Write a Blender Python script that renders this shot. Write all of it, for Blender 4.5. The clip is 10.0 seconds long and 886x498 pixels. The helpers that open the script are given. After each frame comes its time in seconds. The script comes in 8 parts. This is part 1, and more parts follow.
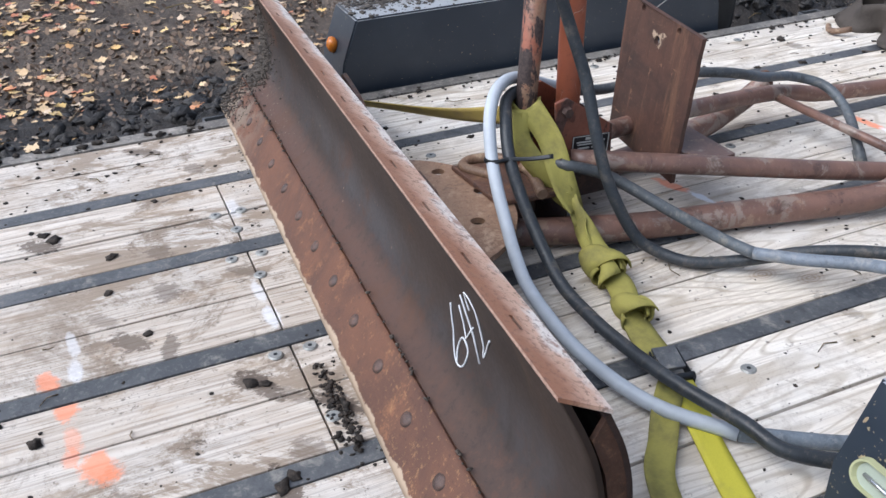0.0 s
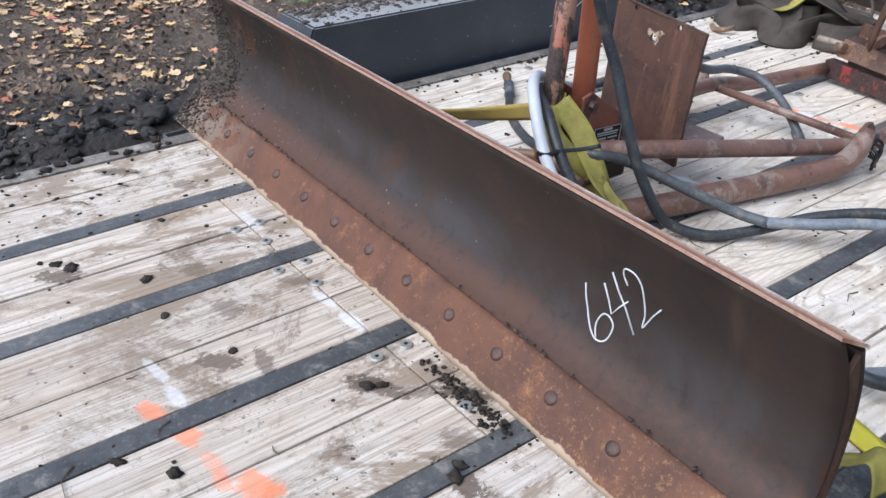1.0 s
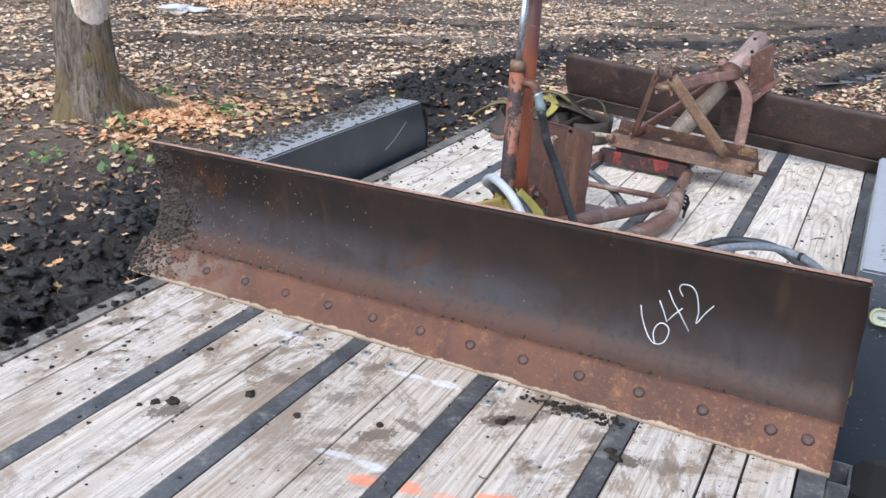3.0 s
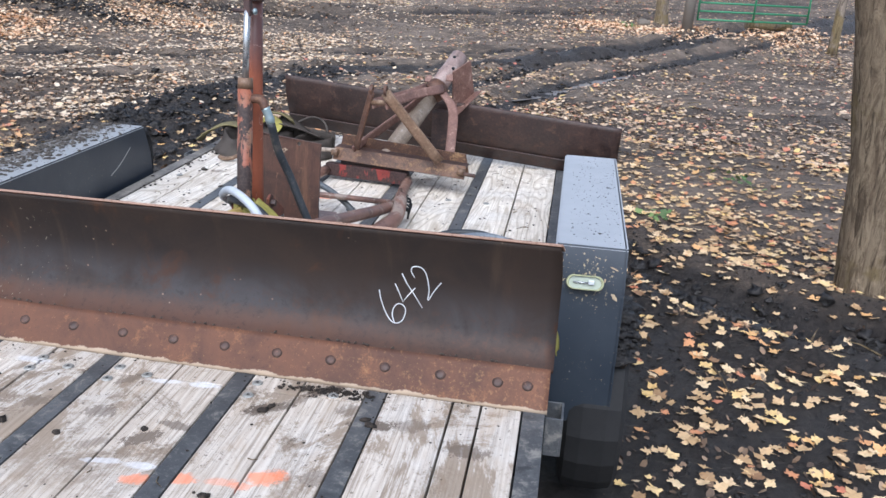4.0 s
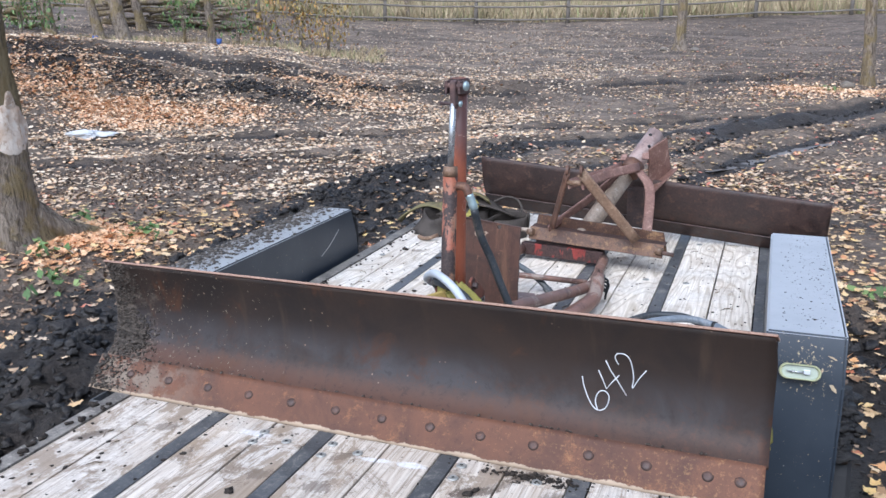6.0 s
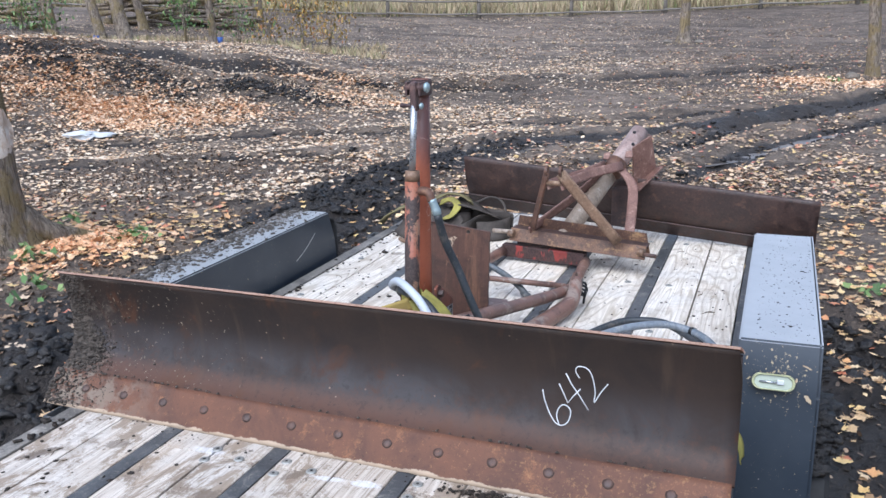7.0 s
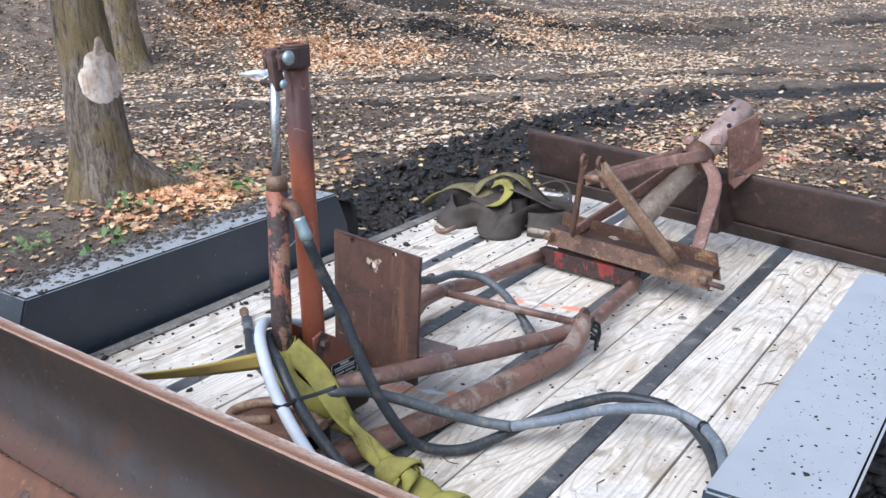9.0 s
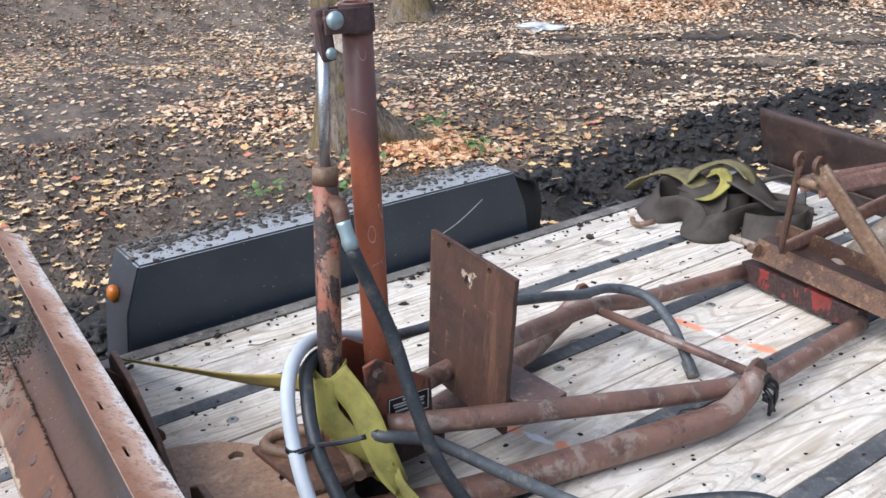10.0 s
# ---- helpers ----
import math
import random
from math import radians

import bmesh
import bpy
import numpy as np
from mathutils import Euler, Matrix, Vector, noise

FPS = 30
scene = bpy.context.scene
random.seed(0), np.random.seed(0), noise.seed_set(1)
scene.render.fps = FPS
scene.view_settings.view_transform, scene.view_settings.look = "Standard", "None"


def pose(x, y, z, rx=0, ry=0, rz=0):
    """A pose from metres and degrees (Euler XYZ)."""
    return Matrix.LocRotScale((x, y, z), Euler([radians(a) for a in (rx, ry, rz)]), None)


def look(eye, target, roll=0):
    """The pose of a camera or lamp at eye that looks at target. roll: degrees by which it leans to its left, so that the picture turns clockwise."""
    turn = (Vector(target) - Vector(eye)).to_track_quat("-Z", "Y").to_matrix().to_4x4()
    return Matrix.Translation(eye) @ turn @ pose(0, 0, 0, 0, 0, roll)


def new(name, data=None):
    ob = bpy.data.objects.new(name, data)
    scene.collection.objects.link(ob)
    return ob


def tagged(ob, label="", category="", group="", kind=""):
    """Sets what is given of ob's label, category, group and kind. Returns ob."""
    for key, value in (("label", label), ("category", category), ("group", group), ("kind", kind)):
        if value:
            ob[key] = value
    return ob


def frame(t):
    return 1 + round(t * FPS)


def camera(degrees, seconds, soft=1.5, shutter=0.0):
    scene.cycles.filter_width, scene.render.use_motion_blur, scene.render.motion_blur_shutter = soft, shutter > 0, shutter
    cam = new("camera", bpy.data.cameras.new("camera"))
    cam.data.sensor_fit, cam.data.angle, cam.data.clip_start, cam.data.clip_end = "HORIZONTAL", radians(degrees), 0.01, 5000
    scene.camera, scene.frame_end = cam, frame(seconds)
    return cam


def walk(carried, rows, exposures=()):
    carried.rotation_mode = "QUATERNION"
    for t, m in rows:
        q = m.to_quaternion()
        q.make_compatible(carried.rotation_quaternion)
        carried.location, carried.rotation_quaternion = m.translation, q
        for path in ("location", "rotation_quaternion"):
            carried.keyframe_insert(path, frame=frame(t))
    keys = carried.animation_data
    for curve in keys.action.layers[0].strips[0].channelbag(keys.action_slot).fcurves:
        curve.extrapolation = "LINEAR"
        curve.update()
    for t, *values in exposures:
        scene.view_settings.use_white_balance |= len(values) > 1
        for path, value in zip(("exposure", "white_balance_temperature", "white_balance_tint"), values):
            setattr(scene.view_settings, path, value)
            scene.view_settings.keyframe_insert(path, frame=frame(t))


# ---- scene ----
cam = camera(53.26, 10.0)
PATH = [
    (0, (0.9107, -0.3602, 1.0754), (-0.6666, 0.2854, 0.0294), -1.79),
    (0.5, (0.8843, -0.6211, 1.0871), (-0.5634, 0.3226, 0.0816), 1.76),
    (1, (0.6760, -0.9078, 1.0750), (-0.6739, 0.1555, 0.0520), 1.72),
    (1.5, (0.5749, -1.1456, 1.0862), (-0.6613, 0.1872, 0.2519), 5.21),
    (2, (0.5086, -1.4381, 1.1188), (-0.4824, 0.1045, 0.3183), 3.56),
    (2.2, (0.4423, -1.5240, 1.0825), (-0.5043, 0.0859, 0.3677), 3.19),
    (3.3, (0.2158, -2.0202, 1.1709), (-0.4670, -0.3003, 0.4121), 2.05),
    (3.5, (0.2387, -2.0809, 1.1531), (-0.2772, -0.2976, 0.4093), 2.76),
    (4, (0.2761, -2.1193, 1.1497), (0.0209, -0.2473, 0.4936), 3.18),
    (4.5, (0.2100, -2.1571, 1.1703), (-0.2251, -0.3038, 0.5562), 2.90),
    (5, (0.1854, -2.1692, 1.1931), (-0.4348, -0.3609, 0.6039), 2.12),
    (5.5, (0.2278, -2.1548, 1.1931), (-0.4113, -0.3380, 0.6533), 1.36),
    (6, (0.2325, -2.1465, 1.1981), (-0.4416, -0.3346, 0.6838), -0.36),
    (6.2, (0.2386, -2.1364, 1.1967), (-0.4127, -0.3151, 0.6884), -0.68),
    (7.3, (0.4414, -1.8564, 1.2099), (-0.3009, -0.0822, 0.6578), -1.41),
    (7.5, (0.5328, -1.7324, 1.2075), (-0.2823, -0.0101, 0.6014), -0.76),
    (8, (0.6070, -1.4566, 1.1718), (-0.2509, 0.2241, 0.5077), -1.80),
    (8.5, (0.6318, -1.1437, 1.1924), (-0.2592, 0.5302, 0.5569), -2.09),
    (9, (0.6936, -0.7951, 1.1843), (-0.4181, 0.7394, 0.5427), -1.66),
    (9.5, (0.6924, -0.4468, 1.1573), (-0.6354, 0.8874, 0.4814), -1.86),
    (10, (0.6587, -0.1518, 1.1398), (-0.8804, 0.9062, 0.4232), -2.66),
]
EXPOSURES = [(0.0, 0.86, 5800, 10), (2.2, 0.86, 5750, 10), (4.0, 0.89, 5650, 10), (6.0, 0.95, 5480, 10), (7.3, 0.96, 5450, 10), (9.0, 0.97, 5620, 10), (10.0, 0.95, 5800, 10)]
walk(cam, [(t, look(eye, target, roll)) for t, eye, target, roll in PATH], EXPOSURES)

# ---- light ----
world = bpy.data.worlds.new("overcast_sky")
scene.world = world
world.use_nodes = True
wn, wl = world.node_tree.nodes, world.node_tree.links
wn.clear()
sky = wn.new("ShaderNodeTexSky")
sky.sky_type = "NISHITA"
sky.sun_disc = False
sky.sun_elevation, sky.sun_rotation = radians(48), radians(200)
sky.air_density, sky.dust_density, sky.ozone_density = 1.0, 4.0, 1.0
grey = wn.new("ShaderNodeHueSaturation")
grey.inputs["Saturation"].default_value = 0.6
back = wn.new("ShaderNodeBackground")
back.inputs["Strength"].default_value = 0.112
wout = wn.new("ShaderNodeOutputWorld")
wl.new(sky.outputs["Color"], grey.inputs["Color"])
wl.new(grey.outputs["Color"], back.inputs["Color"])
wl.new(back.outputs["Background"], wout.inputs["Surface"])

sun = new("sun", bpy.data.lights.new("sun", "SUN"))
sun.data.energy, sun.data.angle, sun.data.color = 1.15, radians(40), (1.0, 0.98, 0.95)
sun.matrix_world = look((0, 0, 0), (-0.22, 0.62, -0.75))


# ---- materials ----
class Nodes:
    """A small helper to wire one material."""

    def __init__(self, name):
        self.mat = bpy.data.materials.new(name)
        self.mat.use_nodes = True
        self.n, self.l = self.mat.node_tree.nodes, self.mat.node_tree.links
        self.bsdf = self.n["Principled BSDF"]

    def node(self, kind, **values):
        nd = self.n.new(kind)
        for key, value in values.items():
            if key in nd.inputs:
                if hasattr(value, "is_output"):
                    self.l.new(value, nd.inputs[key])
                else:
                    nd.inputs[key].default_value = value
        return nd

    def coords(self, scale=(1, 1, 1), world=True):
        src = self.n.new("ShaderNodeNewGeometry").outputs["Position"] if world else self.n.new("ShaderNodeTexCoord").outputs["Object"]
        mp = self.n.new("ShaderNodeMapping")
        mp.inputs["Scale"].default_value = scale
        self.l.new(src, mp.inputs["Vector"])
        return mp.outputs["Vector"]

    def noise(self, vec, scale=5.0, detail=5.0, rough=0.6, dist=0.0):
        nd = self.node("ShaderNodeTexNoise", Vector=vec, Scale=scale, Detail=detail, Roughness=rough, Distortion=dist)
        return nd.outputs["Fac"]

    def voronoi(self, vec, scale=5.0, feature="F1"):
        nd = self.node("ShaderNodeTexVoronoi", Vector=vec, Scale=scale)
        nd.feature = feature
        return nd.outputs["Distance"]

    def ramp(self, fac, stops):
        nd = self.n.new("ShaderNodeValToRGB")
        els = nd.color_ramp.elements
        while len(els) < len(stops):
            els.new(0.5)
        for e, (p, c) in zip(els, stops):
            e.position = p
            e.color = (*c, 1) if len(c) == 3 else c
        self.l.new(fac, nd.inputs["Fac"])
        return nd.outputs["Color"]

    def step(self, fac, lo, hi):
        nd = self.n.new("ShaderNodeMapRange")
        nd.interpolation_type = "SMOOTHSTEP"
        self.l.new(fac, nd.inputs["Value"])
        nd.inputs["From Min"].default_value, nd.inputs["From Max"].default_value = lo, hi
        return nd.outputs["Result"]

    def math(self, op, a, b=0.0):
        nd = self.n.new("ShaderNodeMath")
        nd.operation = op
        for k, v in enumerate((a, b)):
            if hasattr(v, "is_output"):
                self.l.new(v, nd.inputs[k])
            else:
                nd.inputs[k].default_value = v
        return nd.outputs["Value"]

    def mix(self, fac, a, b):
        nd = self.n.new("ShaderNodeMixRGB")
        for k, v in zip(("Fac", "Color1", "Color2"), (fac, a, b)):
            if hasattr(v, "is_output"):
                self.l.new(v, nd.inputs[k])
            elif k == "Fac":
                nd.inputs[k].default_value = v
            else:
                nd.inputs[k].default_value = (*v, 1)
        return nd.outputs["Color"]

    def finish(self, color=None, rough=None, metal=None, bump=None, strength=0.3, distance=0.01, spec=None):
        for key, v in (("Base Color", color), ("Roughness", rough), ("Metallic", metal), ("Specular IOR Level", spec)):
            if v is None:
                continue
            if hasattr(v, "is_output"):
                self.l.new(v, self.bsdf.inputs[key])
            else:
                self.bsdf.inputs[key].default_value = (*v, 1) if isinstance(v, tuple) else v
        if bump is not None:
            b = self.node("ShaderNodeBump", Height=bump, Strength=strength, Distance=distance)
            self.l.new(b.outputs["Normal"], self.bsdf.inputs["Normal"])
        return self.mat


def rusty(name, dark, mid, light, scale=9.0, rough=(0.4, 0.75), metal=0.0, amount=(0.4, 0.6), bump=0.3):
    """Rusted steel: two scales of blotches, streaks, pits and fine grain."""
    m = Nodes(name)
    v = m.coords()
    big = m.noise(v, scale * 0.55, 7, 0.66, 0.5)
    mid_n = m.noise(v, scale * 2.4, 8, 0.72, 0.3)
    fine = m.noise(v, scale * 11, 5, 0.75)
    col = m.mix(m.step(big, amount[0], amount[1]), dark, mid)
    col = m.mix(m.step(mid_n, 0.53, 0.66), col, light)
    col = m.mix(m.math("MULTIPLY", m.step(mid_n, 0.46, 0.36), 0.7), col, tuple(c * 0.5 for c in dark))
    col = m.mix(m.math("MULTIPLY", m.step(fine, 0.52, 0.64), 0.5), col, tuple(c * 0.5 for c in mid))
    col = m.mix(m.math("MULTIPLY", m.step(fine, 0.47, 0.36), 0.4), col, light)
    rg = m.node("ShaderNodeMapRange", Value=mid_n)
    rg.inputs["From Min"].default_value, rg.inputs["From Max"].default_value = 0.35, 0.65
    rg.inputs["To Min"].default_value, rg.inputs["To Max"].default_value = rough
    h = m.math("ADD", m.math("MULTIPLY", mid_n, 0.8), fine)
    return m.finish(col, rg.outputs["Result"], metal, h, bump, 0.003)


def painted(name, paint, rust, amount, rough=0.5, scale=14.0, second=None):
    """Old paint, faded in patches and flaking to rust."""
    m = Nodes(name)
    v = m.coords((1, 1, 0.5))
    flake = m.noise(v, scale, 9, 0.7, 0.4)
    fine = m.noise(m.coords(), scale * 9, 4, 0.75)
    patch = m.noise(m.coords(), scale * 0.5, 6, 0.65, 0.3)
    mask = m.step(flake, amount, amount + 0.03)
    base = m.mix(m.step(patch, 0.42, 0.6), paint, second or tuple(c * 0.72 for c in paint))
    base = m.mix(m.math("MULTIPLY", m.step(fine, 0.5, 0.65), 0.45), base, tuple(c * 0.5 for c in paint))
    base = m.mix(m.math("MULTIPLY", m.step(m.noise(m.coords(), scale * 2.6, 7, 0.7), 0.56, 0.66), 0.55), base, rust)
    rcol = m.mix(m.step(fine, 0.42, 0.6), rust, tuple(c * 0.5 for c in rust))
    col = m.mix(mask, base, rcol)
    rg = m.math("ADD", m.math("ADD", m.math("MULTIPLY", mask, 0.25), m.math("MULTIPLY", patch, 0.25)), rough - 0.12)
    h = m.math("SUBTRACT", m.math("MULTIPLY", fine, 0.35), mask)
    return m.finish(col, rg, 0.0, h, 0.35, 0.002)


def plain(name, color, rough=0.5, metal=0.0, scale=30.0, vary=0.35, bump=0.15, spec=None):
    m = Nodes(name)
    v = m.coords()
    a = m.noise(v, scale, 6, 0.65)
    b = m.noise(v, scale * 0.15, 4, 0.6)
    f = m.math("MULTIPLY", m.math("ADD", a, b), vary)
    col = m.mix(f, color, tuple(c * 0.45 for c in color))
    rg = m.math("ADD", m.math("MULTIPLY", a, 0.2), rough - 0.1)
    return m.finish(col, rg, metal, a, bump, 0.002, spec)


def moldboard_material():
    """Dark scale and polished steel on the face, browner toward the top, orange specks."""
    m = Nodes("worn_dark_steel")
    v = m.coords()
    sep = m.node("ShaderNodeSeparateXYZ", Vector=v)
    z, x = sep.outputs["Z"], sep.outputs["X"]
    big = m.noise(v, 3.2, 6, 0.62, 0.6)
    streak = m.noise(m.coords((11, 3, 1.6)), 1.0, 6, 0.62)
    fine = m.noise(v, 95, 4, 0.7)
    col = m.mix(m.step(big, 0.36, 0.68), (0.036, 0.025, 0.02), (0.02, 0.016, 0.015))
    # bare worn steel where earth slid low on the curve, sky sheen painted in
    band = m.math("MULTIPLY", m.step(z, 0.1, 0.17), m.math("SUBTRACT", 1.0, m.step(z, 0.18, 0.29)))
    col = m.mix(m.math("MULTIPLY", band, m.step(m.math("ADD", m.math("MULTIPLY", streak, 0.2), m.math("MULTIPLY", big, 0.8)), 0.3, 0.65)), col, (0.068, 0.064, 0.068))
    low = m.math("SUBTRACT", 1.0, m.step(z, 0.1, 0.155))
    col = m.mix(m.math("MULTIPLY", low, m.math("SUBTRACT", 0.85, m.math("MULTIPLY", m.step(x, -0.6, 0.2), 0.55))), col, (0.088, 0.045, 0.032))
    col = m.mix(m.math("MULTIPLY", m.step(streak, 0.6, 0.8), 0.4), col, (0.07, 0.04, 0.026))
    foot = m.math("SUBTRACT", 1.0, m.step(z, 0.12, 0.24))
    mottle = m.noise(v, 38, 7, 0.75, 0.3)
    col = m.mix(m.math("MULTIPLY", m.math("MULTIPLY", foot, m.step(mottle, 0.5, 0.62)), 0.45), col, (0.085, 0.04, 0.026))
    col = m.mix(m.math("MULTIPLY", m.math("MULTIPLY", foot, m.step(mottle, 0.46, 0.36)), 0.4), col, (0.018, 0.014, 0.013))
    blotch = m.noise(m.coords((1, 1, 0.8)), 5.5, 8, 0.68, 0.5)
    col = m.mix(m.math("MULTIPLY", m.step(blotch, 0.53, 0.68), 0.7), col, (0.08, 0.036, 0.019))
    col = m.mix(m.math("MULTIPLY", m.step(m.noise(m.coords((14, 4, 1.2)), 1.0, 5, 0.6), 0.58, 0.72), 0.3), col, (0.09, 0.06, 0.04))
    speck = m.math("SUBTRACT", 1.0, m.step(m.voronoi(v, 26), 0.05, 0.1))
    col = m.mix(m.math("MULTIPLY", speck, m.step(big, 0.5, 0.6)), col, (0.22, 0.16, 0.12))
    # dried mud and spatter on the far end
    end = m.step(m.math("MULTIPLY", x, -1.0), 0.95, 1.75)
    cake = m.step(m.math("MULTIPLY", x, -1.0), 1.45, 1.85)
    film = m.step(m.math("ADD", m.noise(v, 11, 8, 0.75), m.math("MULTIPLY", cake, 0.3)), 0.66, 0.8)
    col = m.mix(m.math("MULTIPLY", m.math("MULTIPLY", film, cake), 0.8), col, (0.15, 0.125, 0.102))
    drops = m.noise(m.coords((1, 1, 0.7)), 105, 3, 0.6, 0.5)
    spat = m.step(m.math("ADD", drops, m.math("MULTIPLY", end, 0.05)), 0.69, 0.715)
    spat = m.math("MULTIPLY", m.math("MULTIPLY", spat, m.step(end, 0.02, 0.3)), m.step(m.math("ADD", m.noise(v, 8, 4, 0.6), m.math("MULTIPLY", end, 0.22)), 0.52, 0.6))
    col = m.mix(spat, col, (0.2, 0.17, 0.135))
    rg = m.math("ADD", m.math("MULTIPLY", fine, 0.22), m.math("SUBTRACT", m.math("ADD", 0.45, m.math("MULTIPLY", foot, 0.04)), m.math("MULTIPLY", band, 0.1)))
    rg = m.math("ADD", rg, m.math("MULTIPLY", m.math("MULTIPLY", spat, end), 0.4))
    return m.finish(col, rg, m.math("MULTIPLY", band, 0.2), m.math("ADD", big, m.math("MULTIPLY", fine, 0.4)), 0.15, 0.003, 0.32)


def cutting_edge_material():
    m = Nodes("orange_rust_edge")
    v = m.coords()
    z = m.node("ShaderNodeSeparateXYZ", Vector=v).outputs["Z"]
    big = m.noise(v, 6, 7, 0.65, 0.4)
    fine = m.noise(v, 85, 5, 0.75)
    col = m.mix(m.step(big, 0.35, 0.65), (0.085, 0.043, 0.031), (0.138, 0.064, 0.039))
    col = m.mix(m.step(m.noise(v, 13, 8, 0.74), 0.56, 0.7), col, (0.225, 0.108, 0.054))
    x = m.node("ShaderNodeSeparateXYZ", Vector=v).outputs["X"]
    grit = m.math("MULTIPLY", m.step(m.math("ADD", fine, m.math("MULTIPLY", m.step(x, -0.9, 0.3), 0.07)), 0.6, 0.7), 0.4)
    col = m.mix(grit, col, (0.36, 0.21, 0.1))
    col = m.mix(m.math("MULTIPLY", m.step(fine, 0.42, 0.32), 0.5), col, (0.035, 0.02, 0.016))
    mudcake = m.math("MULTIPLY", m.step(m.math("MULTIPLY", x, -1.0), 1.3, 1.8), m.step(m.noise(v, 19, 7, 0.72), 0.42, 0.56))
    col = m.mix(mudcake, col, (0.2, 0.165, 0.13))
    wav = m.math("ADD", z, m.math("MULTIPLY", m.math("SUBTRACT", m.noise(v, 16, 6, 0.7), 0.5), 0.025))
    col = m.mix(m.math("SUBTRACT", 1.0, m.step(wav, 0.007, 0.01)), col, (0.4, 0.31, 0.225))
    return m.finish(col, m.math("ADD", m.math("MULTIPLY", fine, 0.25), 0.55), 0.0, m.math("ADD", big, fine), 0.35, 0.003, 0.3)


def post_material():
    """Red-orange paint, darkened toward the top, with pale scratches and rust."""
    m = Nodes("orange_post_paint")
    v = m.coords()
    z = m.node("ShaderNodeSeparateXYZ", Vector=v).outputs["Z"]
    big = m.noise(m.coords((1, 1, 0.35)), 9, 7, 0.65, 0.4)
    fine = m.noise(v, 90, 5, 0.75)
    col = m.mix(m.step(big, 0.38, 0.64), (0.34, 0.105, 0.055), (0.25, 0.07, 0.042))
    k = m.math("ADD", z, m.math("MULTIPLY", m.math("SUBTRACT", big, 0.5), 0.3))
    col = m.mix(m.math("MULTIPLY", m.step(k, 0.66, 0.82), 0.85), col, (0.085, 0.05, 0.05))
    col = m.mix(m.math("MULTIPLY", m.step(k, 0.84, 0.96), 0.5), col, (0.2, 0.085, 0.06))
    line = m.math("ABSOLUTE", m.math("SUBTRACT", m.noise(m.coords((1, 1, 0.5)), 17, 2, 0.4, 1.2), 0.5))
    col = m.mix(m.math("MULTIPLY", m.math("SUBTRACT", 1.0, m.step(line, 0.0, 0.006)), m.step(m.noise(v, 8, 2, 0.5), 0.52, 0.58)), col, (0.55, 0.4, 0.33))
    col = m.mix(m.math("MULTIPLY", m.step(fine, 0.55, 0.68), 0.5), col, (0.12, 0.05, 0.036))
    return m.finish(col, m.math("ADD", m.math("MULTIPLY", fine, 0.2), 0.34), 0.0, m.math("ADD", big, fine), 0.15, 0.002, 0.45)


def shield_material():
    """Brown scale with fine runs down the plate."""
    m = Nodes("streaked_brown_rust")
    v = m.coords()
    run = m.noise(m.coords((26, 26, 2.2)), 1.0, 7, 0.68)
    big = m.noise(v, 7, 6, 0.65, 0.4)
    fine = m.noise(v, 100, 5, 0.75)
    col = m.mix(m.step(big, 0.36, 0.64), (0.056, 0.033, 0.027), (0.108, 0.054, 0.038))
    col = m.mix(m.math("MULTIPLY", m.step(run, 0.52, 0.68), 0.6), col, (0.22, 0.115, 0.068))
    col = m.mix(m.math("MULTIPLY", m.step(run, 0.44, 0.32), 0.5), col, (0.045, 0.026, 0.022))
    col = m.mix(m.math("MULTIPLY", m.step(fine, 0.56, 0.68), 0.4), col, (0.2, 0.12, 0.08))
    spot = m.noise(v, 34, 5, 0.7, 0.3)
    col = m.mix(m.math("MULTIPLY", m.step(spot, 0.63, 0.68), 0.7), col, (0.27, 0.15, 0.085))
    bare = m.node("ShaderNodeVectorMath", Vector=v)
    bare.operation = "DISTANCE"
    bare.inputs[1].default_value = (-0.748, 0.866, 0.408)
    chipped = m.step(m.math("ADD", bare.outputs["Value"], m.math("MULTIPLY", m.math("SUBTRACT", spot, 0.5), 0.12)), 0.014, 0.009)
    col = m.mix(m.math("MULTIPLY", chipped, m.step(fine, 0.4, 0.52)), col, (0.5, 0.38, 0.27))
    return m.finish(col, m.math("ADD", m.math("MULTIPLY", fine, 0.25), 0.45), 0.0, m.math("ADD", run, fine), 0.25, 0.002, 0.4)


def tube_material():
    """Red oxide pipe worn to brown, grey and tan in large soft patches."""
    m = Nodes("faded_red_oxide_tube")
    v = m.coords()
    big = m.noise(v, 6, 6, 0.6, 0.5)
    mid = m.noise(v, 15, 8, 0.7, 0.3)
    fine = m.noise(v, 110, 5, 0.75)
    col = m.mix(m.step(big, 0.35, 0.65), (0.125, 0.075, 0.062), (0.215, 0.118, 0.088))
    col = m.mix(m.math("MULTIPLY", m.step(m.noise(v, 11, 8, 0.7, 0.4), 0.54, 0.6), 0.85), col, (0.27, 0.215, 0.18))
    col = m.mix(m.math("MULTIPLY", m.step(mid, 0.57, 0.63), 0.75), col, (0.3, 0.2, 0.14))
    col = m.mix(m.math("MULTIPLY", m.step(mid, 0.45, 0.37), 0.6), col, (0.06, 0.036, 0.03))
    col = m.mix(m.math("MULTIPLY", m.step(fine, 0.55, 0.68), 0.4), col, (0.3, 0.19, 0.13))
    return m.finish(col, m.math("ADD", m.math("MULTIPLY", mid, 0.35), 0.22), 0.0, m.math("ADD", mid, m.math("MULTIPLY", fine, 0.5)), 0.2, 0.003, 0.5)


